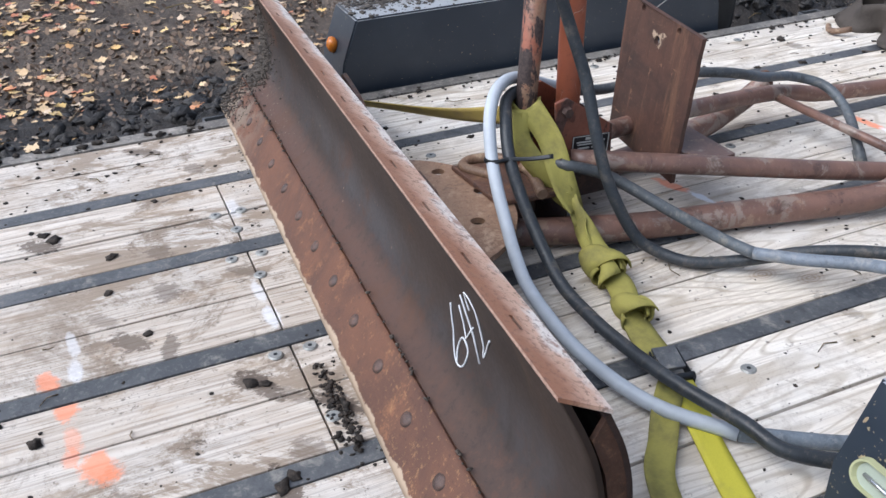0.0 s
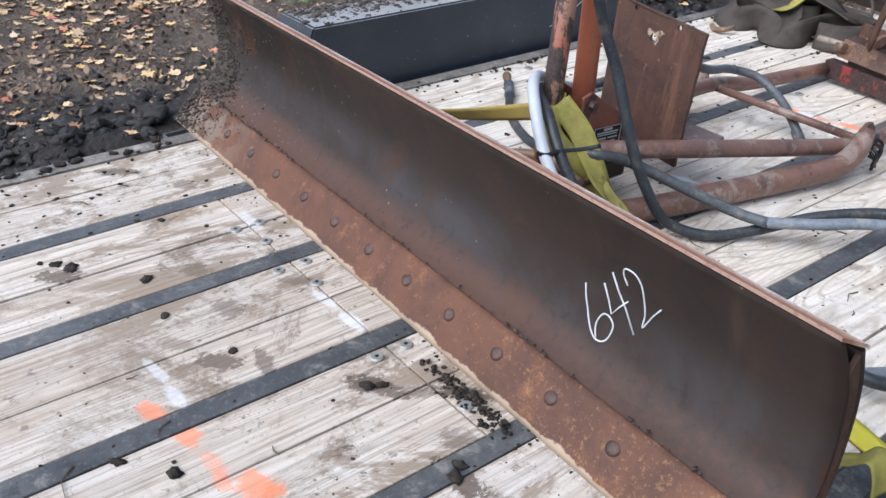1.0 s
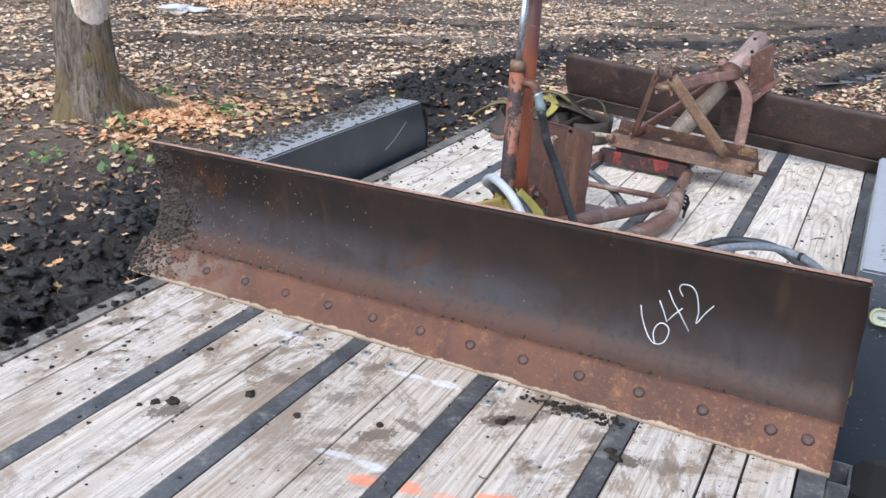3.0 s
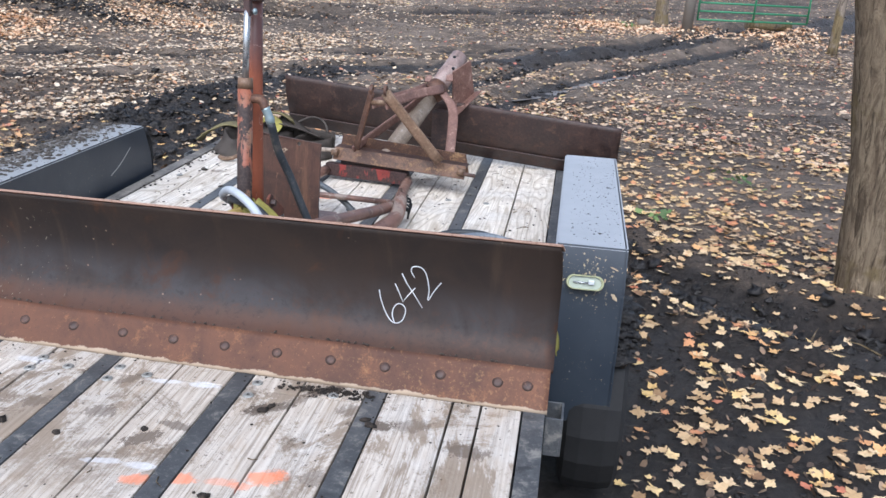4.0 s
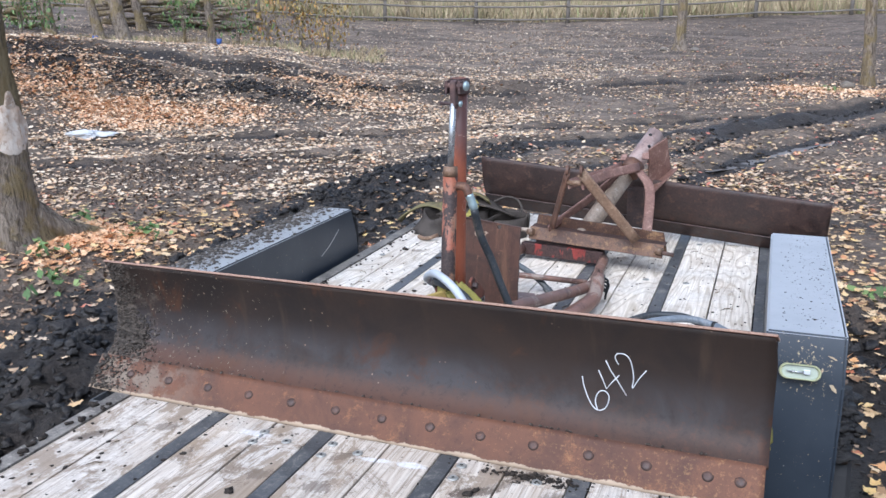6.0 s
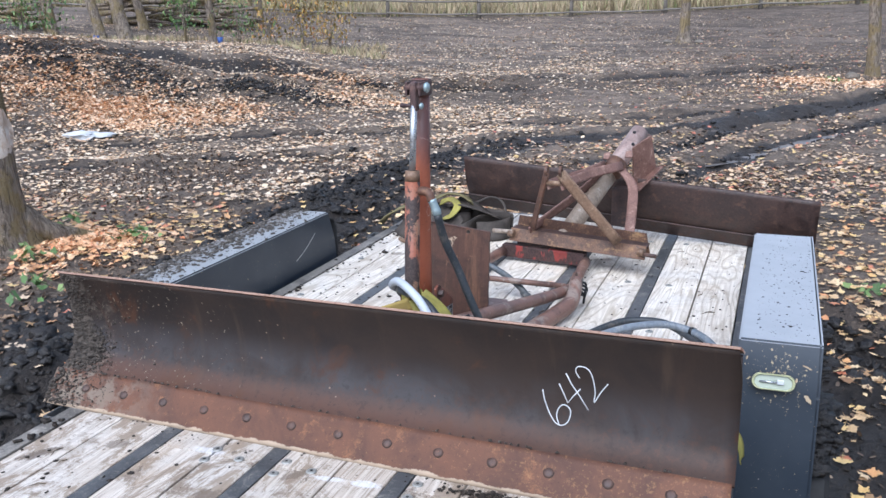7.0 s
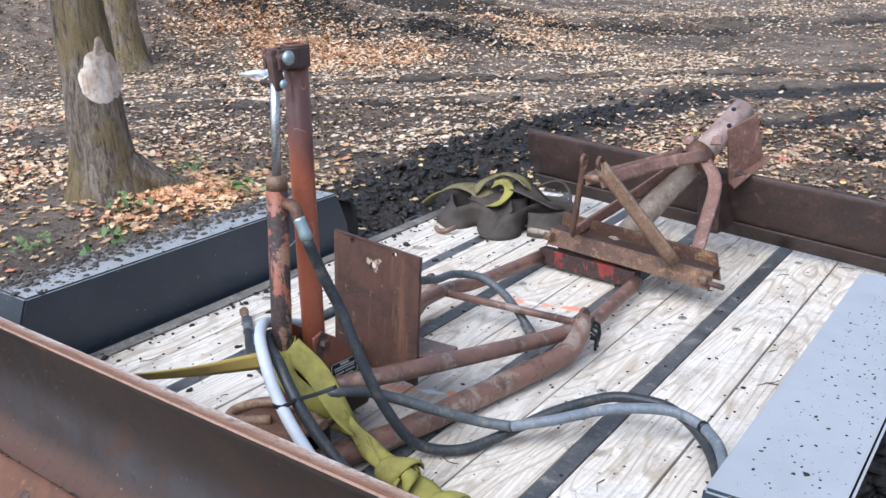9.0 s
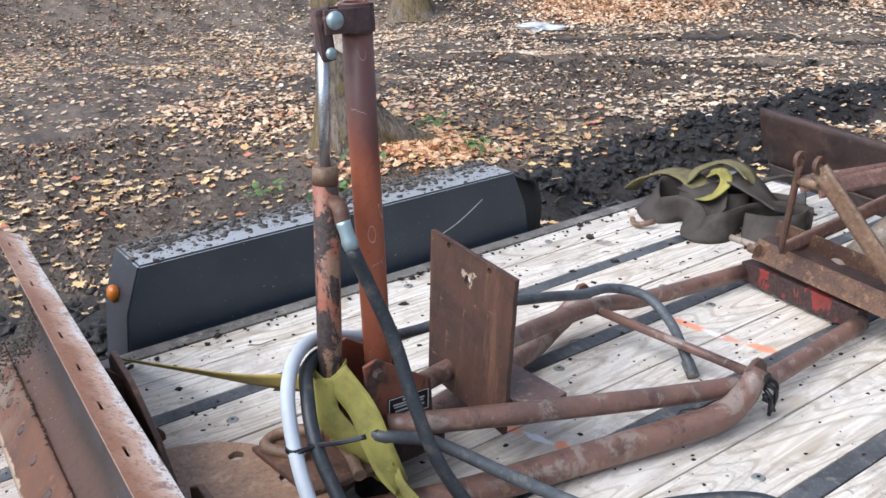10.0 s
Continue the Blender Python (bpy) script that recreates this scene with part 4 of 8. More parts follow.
def mud_cover(x, y):
    """Where fresh black mud lies: the bank, the wheel ruts and smears."""
    n = fbm(x * 1.7, y * 1.7, 4, 45)
    k = 1.25 * np.exp(-(line_distance(x, y, BERM) / np.where(y < 2.6, 1.35, np.where(y < 6.5, 0.8, np.where(y < 9.5, 0.55, 0.36)))) ** 2)
    for rut in RUTS + TRACKS:
        k = np.maximum(k, np.where(y > 6, 1.15, 1.5) * np.exp(-(line_distance(x, y, rut) / (0.5 if rut in TRACKS else 0.23)) ** 2))
    for sx, sy, rx, ry in SPOIL:
        k = np.maximum(k, 1.1 * np.exp(-(((x - sx) / rx) ** 2 + ((y - sy) / ry) ** 2)))
    k = k * (0.45 + 1.1 * n)
    k = np.maximum(k, 1.2 * np.exp(-(((x - 1.7) / 1.9) ** 2 + ((y - 0.2) / 2.6) ** 2)))
    k = np.maximum(k, np.where((x > -2.1) & (x < 0.95) & (y > -1.7) & (y < 3.2), 1.0, 0.0))
    return np.clip(k, 0, 1)


def dry_cover(x, y):
    """Where the soil has dried pale: the open yard and the mound, in drifting patches."""
    d = np.hypot(x - 0.2, y + 2.1)
    return smooth01(d, 7.0, 14.0) * (0.4 + 0.6 * fbm(x * 0.5, y * 0.5, 4, 81)) * (1 - 0.8 * smooth01(x + 0.25 * y, 0.0, 4.5))


# ---- ground ----
def build_ground():
    """One sheet to the horizon, finer near the trailer."""
    n = 550
    u = np.linspace(-1, 1, n)
    gx = 0.0 + 17.0 * u + 1500.0 * np.sign(u) * np.abs(u) ** 9
    gy = 7.0 + 19.0 * u + 1500.0 * np.sign(u) * np.abs(u) ** 9
    xx, yy = np.meshgrid(gx, gy)
    zz = ground_height(xx, yy)
    verts = np.stack([xx, yy, zz], -1).reshape(-1, 3)
    i = np.arange(n * n).reshape(n, n)
    faces = np.stack([i[:-1, :-1], i[:-1, 1:], i[1:, 1:], i[1:, :-1]], -1).reshape(-1, 4)
    me = bpy.data.meshes.new("ground")
    me.vertices.add(len(verts))
    me.vertices.foreach_set("co", verts.ravel())
    me.loops.add(faces.size)
    me.loops.foreach_set("vertex_index", faces.ravel())
    me.polygons.add(len(faces))
    me.polygons.foreach_set("loop_start", np.arange(0, faces.size, 4))
    me.update(calc_edges=True)
    mud = me.attributes.new("mud", "FLOAT", "POINT")
    mud.data.foreach_set("value", mud_cover(verts[:, 0], verts[:, 1]).astype(np.float32))
    dry = me.attributes.new("dry", "FLOAT", "POINT")
    dry.data.foreach_set("value", dry_cover(verts[:, 0], verts[:, 1]).astype(np.float32))
    me.shade_smooth()
    me.materials.append(M_SOIL)
    return tagged(new("ground", me), "dark wet churned soil with ruts and banks under fallen leaves", "ground", kind="structure")


build_ground()

# ---- trailer ----
DECK_L, DECK_R, DECK_REAR, DECK_FRONT, BUTT = -1.72, 0.288, -1.62, 3.05, -0.115
STRIPS = (-1.302, -0.927, -0.537, -0.162)
trailer = thing("flatbed_trailer", (-0.7, 0.7, -0.72), "flatbed trailer with weathered plank deck and dark blue fenders", "trailer")


def plank_mesh(width, length, seed):
    b = box((width - 0.006, length - 0.004, 0.038), pose(0, 0, -0.019), 0.0025)
    for v in b.verts:
        if v.co.z > -0.01:
            v.co.z += 0.0015 * noise.noise(Vector((v.co.x * 8, v.co.y * 3, seed)))
    return b


def build_deck():
    bays = [DECK_L + 0.06, *STRIPS, DECK_R - 0.058]
    half = 0.026
    k = 0
    # the middle bays are pieced at one joint, the outer ones run through
    for y0, y1, right in ((DECK_REAR, BUTT, (0.044, 0.12)), (BUTT, DECK_FRONT, (0.05,))):
        for a, b in zip(bays, bays[1:]):
            if a == bays[0]:
                if y0 > DECK_REAR:
                    continue
                y1 = DECK_FRONT
            elif b == bays[-1]:
                y0, y1 = (DECK_REAR, 0.06) if y0 == DECK_REAR else (0.06, DECK_FRONT)
            else:
                y1 = BUTT if y0 == DECK_REAR else DECK_FRONT
            lo = a + (half if a in STRIPS else 0.002)
            hi = b - (half if b in STRIPS else 0.002)
            cuts = right if b == bays[-1] else (((lo + hi) / 2 + (0.012 if k % 3 else -0.014)),)
            edges = [lo, *cuts, hi]
            for p, q in zip(edges, edges[1:]):
                bm = plank_mesh(q - p, y1 - y0, k)
                bmesh.ops.translate(bm, vec=((p + q) / 2, (y0 + y1) / 2, 0.001 * ((k * 7) % 3 - 1)), verts=bm.verts)
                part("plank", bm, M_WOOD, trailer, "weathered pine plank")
                k += 1
    for x in STRIPS:
        part("steel_strip", box((0.05, DECK_FRONT - DECK_REAR, 0.03), pose(x, (DECK_FRONT + DECK_REAR) / 2, -0.0145), 0.002), M_STRIP, trailer, "black steel hold-down strip")
    for x, s in ((DECK_L, 1), (DECK_R, -1)):
        b = box((0.057, DECK_FRONT - DECK_REAR, 0.03), pose(x + s * 0.029, (DECK_FRONT + DECK_REAR) / 2, -0.0135), 0.002)
        box((0.012, DECK_FRONT - DECK_REAR, 0.15), pose(x + s * 0.006, (DECK_FRONT + DECK_REAR) / 2, -0.104), 0.002, b)
        box((0.06, DECK_FRONT - DECK_REAR, 0.012), pose(x + s * 0.03, (DECK_FRONT + DECK_REAR) / 2, -0.186), 0.002, b)
        part("side_rail", b, M_STRIP if s < 0 else M_DUSTRAIL, trailer, "black steel side rail" if s < 0 else "steel side rail under a crust of dried mud")
    for y in (DECK_REAR - 0.012, DECK_FRONT + 0.012):
        part("end_rail", box((DECK_R - DECK_L, 0.022, 0.17), pose((DECK_L + DECK_R) / 2, y, -0.086), 0.003), M_STRIP, trailer)
    for y in np.arange(DECK_REAR + 0.3, DECK_FRONT, 0.6):
        part("crossmember", box((DECK_R - DECK_L - 0.03, 0.05, 0.1), pose((DECK_L + DECK_R) / 2, y, -0.092), 0.003), M_FRAME, trailer)
    # stake pockets on both sides
    for x, s in ((DECK_L, -1), (DECK_R, 1)):
        for y in (-1.1, -0.02, 2.35):
            b = bmesh.new()
            for cx, cy, sx, sy in ((0.045, 0, 0.006, 0.095), (0.022, 0.045, 0.04, 0.006), (0.022, -0.045, 0.04, 0.006)):
                box((sx, sy, 0.11), pose(x + s * cx, y + cy, -0.06), 0.001, b)
            part("stake_pocket", b, M_STRIP, trailer)
    # deck screws
    b = bmesh.new()
    bmesh.ops.create_cone(b, cap_ends=True, segments=14, radius1=0.0155, radius2=0.0125, depth=0.003)
    bmesh.ops.create_cone(b, cap_ends=True, segments=6, radius1=0.005, radius2=0.0046, depth=0.0034)
    for f in b.faces:
        f.material_index = 1 if max(v.co.xy.length for v in f.verts) < 0.006 else 0
    me = bpy.data.meshes.new("screw")
    b.to_mesh(me)
    b.free()
    me.materials.append(M_SCREW)
    me.materials.append(M_BLACKPLATE)
    spots = [(-0.065, 0.651), (-1.185, 0.47), (-0.878, -0.155), (-0.878, -0.085), (-0.486, -0.15), (-0.486, -0.08), (-0.27, -0.098), (-0.786, -0.11), (-1.104, -0.15), (-1.104, -0.085), (-1.012, -0.116), (-0.6, 0.62)]
    spots += [(x + 0.07 + 0.2 * (j % 2) + 0.02 * math.sin(j * 5), y) for j, x in enumerate((-1.66, *STRIPS)) for y in (-1.3, 1.25, 1.86, 2.6)]
    for sx, sy in spots:
        again("screw", me, pose(sx, sy, 0.0025, 0, 0, 40 * sx), trailer)


build_deck()


def build_fender(x0, x1, top, near, far, low, side):
    """A trapezoid fender box with folded edges; near and far are (y at top, y at foot)."""
    prof = [(near[1], low), (near[0] - 0.055, top - 0.14), (near[0], top), (far[0], top), (far[0] + 0.055, top - 0.14), (far[1], low)]
    b = bmesh.new()
    ra = [b.verts.new((x0, y, z)) for y, z in prof]
    rb = [b.verts.new((x1, y, z)) for y, z in prof]
    for k in range(len(prof) - 1):
        b.faces.new((ra[k], ra[k + 1], rb[k + 1], rb[k]))
    b.faces.new(ra[::-1])
    if side < 0:
        b.faces.new(rb)
    bmesh.ops.recalc_face_normals(b, faces=b.faces)
    bmesh.ops.bevel(b, geom=[e for e in b.edges if len(e.link_faces) == 2], offset=0.006, segments=2, affect="EDGES")
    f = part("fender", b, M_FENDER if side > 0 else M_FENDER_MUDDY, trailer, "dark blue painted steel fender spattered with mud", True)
    f.data.set_sharp_from_angle(angle=radians(30))
    if side > 0:
        lip = bmesh.new()
        for (ya, za), (yb, zb) in zip(prof, prof[1:]):
            run = Vector((0, yb - ya, zb - za))
            inward = Vector((0, run.z, -run.y)).normalized() * 0.022
            p, q = Vector((x1 - 0.009, ya, za)), Vector((x1 - 0.009, yb, zb))
            slab([p, q, q + inward, p + inward], (0.004, 0, 0), lip)
        part("folded_lip", lip, M_FENDER, f)
    return f


right_fender = build_fender(0.27, 0.497, 0.272, (0.55, 0.51), (1.84, 1.93), -0.33, 1)
left_fender = build_fender(-1.965, -1.745, 0.238, (0.455, 0.34), (1.83, 1.94), -0.33, -1)


def build_fender_details():
    # oval light base with the lens gone, on the sloping near face of the fender
    tilt = pose(0.372, 0.488, 0.172, 71, 0, 0) @ Matrix.Diagonal((0.92, 0.92, 1, 1))
    seal = bmesh.new()
    ring = []
    for k in range(28):
        a = 2 * math.pi * k / 28
        cx = 0.038 if math.cos(a) > 0 else -0.038
        ring.append((cx + 0.026 * math.cos(a), 0.026 * math.sin(a)))
    for r0, r1, h0, h1 in ((1.0, 0.96, 0.0, 0.012), (0.96, 0.9, 0.012, 0.012), (0.9, 0.84, 0.012, 0.002)):
        va = [seal.verts.new((x * r0 if r0 == 1 else x * r0, y * (r0 if r0 == 1 else r0 - 0.06), h0)) for x, y in ring]
        vb = [seal.verts.new((x * r1, y * (r1 - 0.06), h1)) for x, y in ring]
        for k in range(28):
            seal.faces.new((va[k], va[(k + 1) % 28], vb[(k + 1) % 28], vb[k]))
    bmesh.ops.transform(seal, matrix=tilt, verts=seal.verts)
    lamp = part("tail_light", seal, M_SEAL, right_fender, "oval light with yellowed rim")
    lens = bmesh.new()
    lens.faces.new([lens.verts.new((x * 0.88, y * 0.82, 0.004)) for x, y in ring])
    bmesh.ops.transform(lens, matrix=tilt, verts=lens.verts)
    part("reflector", lens, M_LENS, lamp, "pale clear reflector")
    bulb = tube([(-0.04, 0, 0.007), (0.012, 0, 0.009)], 0.0035, 10)
    box((0.02, 0.014, 0.01), pose(0.02, 0.002, 0.009), 0.001, bulb)
    bmesh.ops.transform(bulb, matrix=tilt, verts=bulb.verts)
    part("bulb", bulb, M_CHROME, lamp, "bare bulb in socket")
    # paint chipped to the primer round the light
    for cx, cy, length, wide, turn in ((0.085, 0.052, 0.034, 0.006, -22), (0.092, -0.036, 0.03, 0.012, -48), (0.06, 0.012, 0.016, 0.007, 80), (-0.075, 0.062, 0.012, 0.005, 70)):
        rnd = random.Random(int(900 * cx + 70 * length * 100))
        rim = [(0.5 * length * math.cos(a) * rnd.uniform(0.7, 1.2), 0.5 * wide * math.sin(a) * rnd.uniform(0.5, 1.3), 0.0012) for a in np.linspace(0, 2 * math.pi, 13, endpoint=False)]
        at = pose(0.372, 0.488, 0.172, 71, 0, 0) @ pose(cx, cy, 0, 0, 0, turn)
        part("paint_chip", slab([at @ Vector(q) for q in rim], (0, -0.001, 0.0004)), M_CHIP, right_fender, "tan chip in the paint")
    amber = lump((0.026, 0.02, 0.028), 4, 2, 0.08)
    bmesh.ops.translate(amber, vec=(-1.865, 0.402, 0.13), verts=amber.verts)
    part("marker_light", amber, M_AMBER, left_fender, "muddy amber marker light", True)
    b = box((0.004, 1.3, 0.02), pose(0.267, 1.19, 0.012), 0.001)
    part("fender_foot", b, M_STRIP, right_fender)
    scratch = ribbon([(-1.7435, 1.49, 0.075, 90), (-1.7435, 1.56, 0.1, 90), (-1.7435, 1.62, 0.13, 90), (-1.7435, 1.68, 0.165, 90)], 0.0035, 0.0012, 4)
    part("scratch", scratch, M_PLATELINE, left_fender, "pale scratch")
    flap = ribbon([(-1.87, 1.93, 0.18, 0), (-1.87, 1.98, 0.15, 0), (-1.87, 2.0, 0.06, 0), (-1.87, 1.985, -0.1, 0), (-1.87, 1.97, -0.3, 0)], 0.15, 0.01, 5, (0, 1, 0))
    part("mud_flap", flap, M_TYRE, left_fender, "black rubber mud flap")


build_fender_details()


def build_wheel(x, y):
    b = bmesh.new()
    prof = [(0.2, -0.09), (0.31, -0.1), (0.335, -0.085), (0.345, -0.04), (0.345, 0.04), (0.335, 0.085), (0.31, 0.1), (0.2, 0.09)]
    n = 40
    rings = [[b.verts.new((x + px, y + r * math.cos(2 * math.pi * k / n) * (1.0 if not (k % 2 and r > 0.33) else 0.985), -0.375 + r * math.sin(2 * math.pi * k / n))) for r, px in prof] for k in range(n)]
    for k in range(n):
        p, q = rings[k], rings[(k + 1) % n]
        for j in range(len(prof) - 1):
            b.faces.new((p[j], p[j + 1], q[j + 1], q[j]))
    bmesh.ops.recalc_face_normals(b, faces=b.faces)
    w = part("wheel", b, M_TYRE, trailer, "black rubber trailer tyre")
    r = bmesh.new()
    bmesh.ops.create_cone(r, cap_ends=True, segments=32, radius1=0.2, radius2=0.2, depth=0.15, matrix=pose(x, y, -0.375, 0, 90, 0))
    bmesh.ops.create_cone(r, cap_ends=True, segments=20, radius1=0.06, radius2=0.05, depth=0.22, matrix=pose(x, y, -0.375, 0, 90, 0))
    part("rim", r, M_FRAME, w, "dark steel rim")


for wy in (0.83, 1.56):
    for wx in (-1.855, 0.452):
        build_wheel(wx, wy)
    part("axle", tube([(-1.86, wy, -0.375), (0.45, wy, -0.375)], 0.03), M_FRAME, trailer)

# ---- the blade with the hydraulic post ----
FACE = ((0.03, 0.085), (0.062, 0.105), (0.087, 0.135), (0.098, 0.18), (0.099, 0.23), (0.09, 0.29), (0.073, 0.345), (0.0475, 0.403))
BLADE_L, BLADE_R, SKEW = -1.822, 0.298, -0.03
FACE_Y, FACE_Z = [p[0] for p in FACE], [p[1] for p in FACE]


def twisted(x, y, z):
    """The blade stands a little taller and further forward toward one end."""
    k = max(0.0, (z - 0.1) / 0.303)
    return x, y - k * (0.0065 + 0.018 * x), z + k * (0.024 + 0.0145 * x)


def twist(bm):
    for v in bm.verts:
        v.co = twisted(*v.co)
    return bm


def face_y(x, z):
    """Where the twisted face stands at a height above the deck."""
    rise = (0.024 + 0.0145 * x) / 0.303
    flat = (z + 0.1 * rise) / (1 + rise) if z > 0.1 else z
    return twisted(x, float(np.interp(flat, FACE_Z, FACE_Y)) + SKEW * x, flat)[1]


blade = thing("grader_blade", (-0.7, 0.1, 0), "rusty grader blade with orange hydraulic post lying on the deck", "grader blade")


def sheet(profile, x0, x1, thick, steps, wobble=0.0):
    """A rolled sheet: a y-z profile run along x, with thickness toward +y."""
    prof = curve_points(profile, 4)
    b = bmesh.new()
    front, rear = [], []
    for s in range(steps + 1):
        x = x0 + (x1 - x0) * s / steps
        fr, re = [], []
        for k, (y, z) in enumerate(prof):
            a, c = prof[max(k - 1, 0)], prof[min(k + 1, len(prof) - 1)]
            n = Vector((c[1] - a[1], -(c[0] - a[0]))).normalized()
            w = wobble * noise.noise(Vector((x * 3, z * 6, 2.0)))
            fr.append(b.verts.new((x, y + SKEW * x + w, z)))
            re.append(b.verts.new((x, y + SKEW * x + w + n.x * thick, z + n.y * thick)))
        front.append(fr)
        rear.append(re)
    m = len(prof)
    for s in range(steps):
        for k in range(m - 1):
            b.faces.new((front[s][k], front[s + 1][k], front[s + 1][k + 1], front[s][k + 1])).smooth = True
            b.faces.new((rear[s][k], rear[s][k + 1], rear[s + 1][k + 1], rear[s + 1][k])).smooth = True
        b.faces.new((front[s][0], rear[s][0], rear[s + 1][0], front[s + 1][0]))
        b.faces.new((front[s][-1], front[s + 1][-1], rear[s + 1][-1], rear[s][-1]))
    for s in (0, steps):
        for k in range(m - 1):
            b.faces.new((front[s][k], front[s][k + 1], rear[s][k + 1], rear[s][k]))
    bmesh.ops.recalc_face_normals(b, faces=b.faces)
    return b


def drilled(outline, holes, shift):
    """A plate with round holes: outline points, holes as (centre, radius, u, v), and the vector through it."""
    b = bmesh.new()
    loops = [[b.verts.new(q) for q in outline]]
    for c, r, u, v in holes:
        loops.append([b.verts.new(Vector(c) + (Vector(u) * math.cos(a) + Vector(v) * math.sin(a)) * r) for a in np.linspace(0, 2 * math.pi, 14, endpoint=False)])
    edges = [b.edges.new((p[k], p[(k + 1) % len(p)])) for p in loops for k in range(len(p))]
    bmesh.ops.triangle_fill(b, use_beauty=True, use_dissolve=False, edges=edges)
    front = list(b.faces)
    out = bmesh.ops.extrude_face_region(b, geom=front, use_keep_orig=True)
    bmesh.ops.translate(b, vec=shift, verts=[g for g in out["geom"] if isinstance(g, bmesh.types.BMVert)])
    bmesh.ops.recalc_face_normals(b, faces=b.faces)
    return b


def build_moldboard():
    rolled = sheet(FACE, BLADE_L, BLADE_R, 0.008, 60, 0.002)
    for v in rolled.verts:
        if v.co.x > BLADE_R - 0.004:
            v.co.x -= 0.012 * max(0.0, (v.co.z - 0.31) / 0.1) ** 1.5
    board = part("moldboard", twist(rolled), M_FACE, blade, "dark worn steel moldboard with mud on one end")
    edge = sheet(((-0.052, 0.0), (-0.012, 0.045), (0.029, 0.092)), BLADE_L - 0.012, BLADE_R - 0.006, 0.012, 90)
    for v in edge.verts:
        # the lower lip is worn ragged
        if v.co.z < 0.03:
            v.co.z = max(0.001, v.co.z + 0.004 * noise.noise(Vector((v.co.x * 14, 0, 5))))
    part("cutting_edge", edge, M_EDGE, blade, "orange rusted bolted cutting edge with a worn tan lip")
    b = bmesh.new()
    bmesh.ops.create_uvsphere(b, u_segments=16, v_segments=8, radius=0.0135)
    bmesh.ops.scale(b, vec=(1, 1, 0.36), verts=b.verts)
    bmesh.ops.create_cone(b, cap_ends=True, segments=18, radius1=0.0152, radius2=0.0148, depth=0.0024)
    for f in b.faces:
        f.material_index = 1 if max(v.co.xy.length for v in f.verts) > 0.0142 else 0
    me = bpy.data.meshes.new("bolt")
    b.to_mesh(me)
    b.free()
    me.materials.append(M_BOLT)
    me.materials.append(M_BOLTRIM)
    me.shade_smooth()
    xs = [0.235, 0.155] + [-0.1535 * k for k in range(12)]
    for x in xs:
        again("bolt", me, pose(x, -0.005 + SKEW * x + 0.0005, 0.053, 41.5, 0, 0), blade)
    # top flange, square to the rolled top edge, with a row of weld slots and a clipped corner
    b = bmesh.new()
    y0, y1 = 0.042, 0.108
    slots = [BLADE_L + 0.14 + 0.165 * k for k in range(12)]
    xs = sorted([BLADE_L, BLADE_R] + [s + o for s in slots for o in (-0.017, 0.017)])
    for a, c in zip(xs, xs[1:]):
        cut = any(abs((a + c) / 2 - s) < 0.01 for s in slots)
        for lo, hi in ((y0, y0 + 0.02), (y0 + 0.0255, y1)) if cut else ((y0, y1),):
            b2 = bmesh.new()
            bmesh.ops.create_cube(b2, size=1.0)
            for v in b2.verts:
                x = a if v.co.x < 0 else c
                y = lo if v.co.y < 0 else hi
                clip = 0.008 * (1 - (y - y0) / (y1 - y0)) if x == BLADE_R else 0.0
                v.co = Vector((x - clip, y + SKEW * x, 0.4085 - (y - y0) * 0.5 + (0.006 if v.co.z > 0 else 0)))
            join(b, b2)
    bmesh.ops.remove_doubles(b, verts=b.verts, dist=0.0004)
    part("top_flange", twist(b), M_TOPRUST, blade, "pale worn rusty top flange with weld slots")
    back = sheet(((0.118, 0.085), (0.135, 0.15), (0.138, 0.24), (0.125, 0.31), (0.1, 0.371)), BLADE_L + 0.02, BLADE_R - 0.004, 0.008, 40)
    part("back_sheet", twist(back), M_DARKRUST, blade, "dark rusty stiffener sheet")
    # inset plates close the ends below an open notch
    for x in (BLADE_L + 0.03, BLADE_R - 0.013):
        prof = [(0.07, 0.1), (0.1, 0.14), (0.112, 0.18), (0.113, 0.23), (0.105, 0.285), (0.086, 0.34), (0.105, 0.37), (0.131, 0.3), (0.143, 0.24), (0.137, 0.15), (0.118, 0.09)]
        part("end_plate", twist(slab([(x, y + SKEW * x, z) for y, z in prof], (0.008, 0, 0))), M_RUST, blade, "red-brown end plate")
    # curved gussets down to the turntable
    for x in (-1.0, -0.38):
        y = SKEW * x
        prof = [(0.14, 0.33), (0.175, 0.29), (0.19, 0.2), (0.23, 0.145), (0.23, 0.13), (0.14, 0.1)]
        part("gusset", slab([(x - 0.006, y + a, z) for a, z in prof], (0.012, 0, 0), None, 0.0015), M_RUST, blade, "rusty gusset")
    for xz in (((-1.1, 0.3), (-1.06, 0.33), (-0.94, 0.315), (-0.8, 0.26), (-0.73, 0.2), (-0.73, 0.13), (-1.1, 0.13)), ((-0.6, 0.27), (-0.55, 0.3), (-0.46, 0.3), (-0.33, 0.25), (-0.28, 0.18), (-0.28, 0.13), (-0.6, 0.13))):
        part("back_rib", slab([(x, 0.166 + SKEW * x, z) for x, z in xz], (0, 0.012, 0), None, 0.0015), M_RUST, blade, "rusty rib behind the moldboard")
    # half-round turntable with holes
    cx, cy, r = -0.69, 0.2, 0.27
    outer = [(cx + r * math.cos(a), cy + r * 0.92 * math.sin(a)) for a in np.linspace(0, math.pi, 33)]
    holes = [(-0.585, 0.335), (-0.84, 0.35), (-0.71, 0.40)]
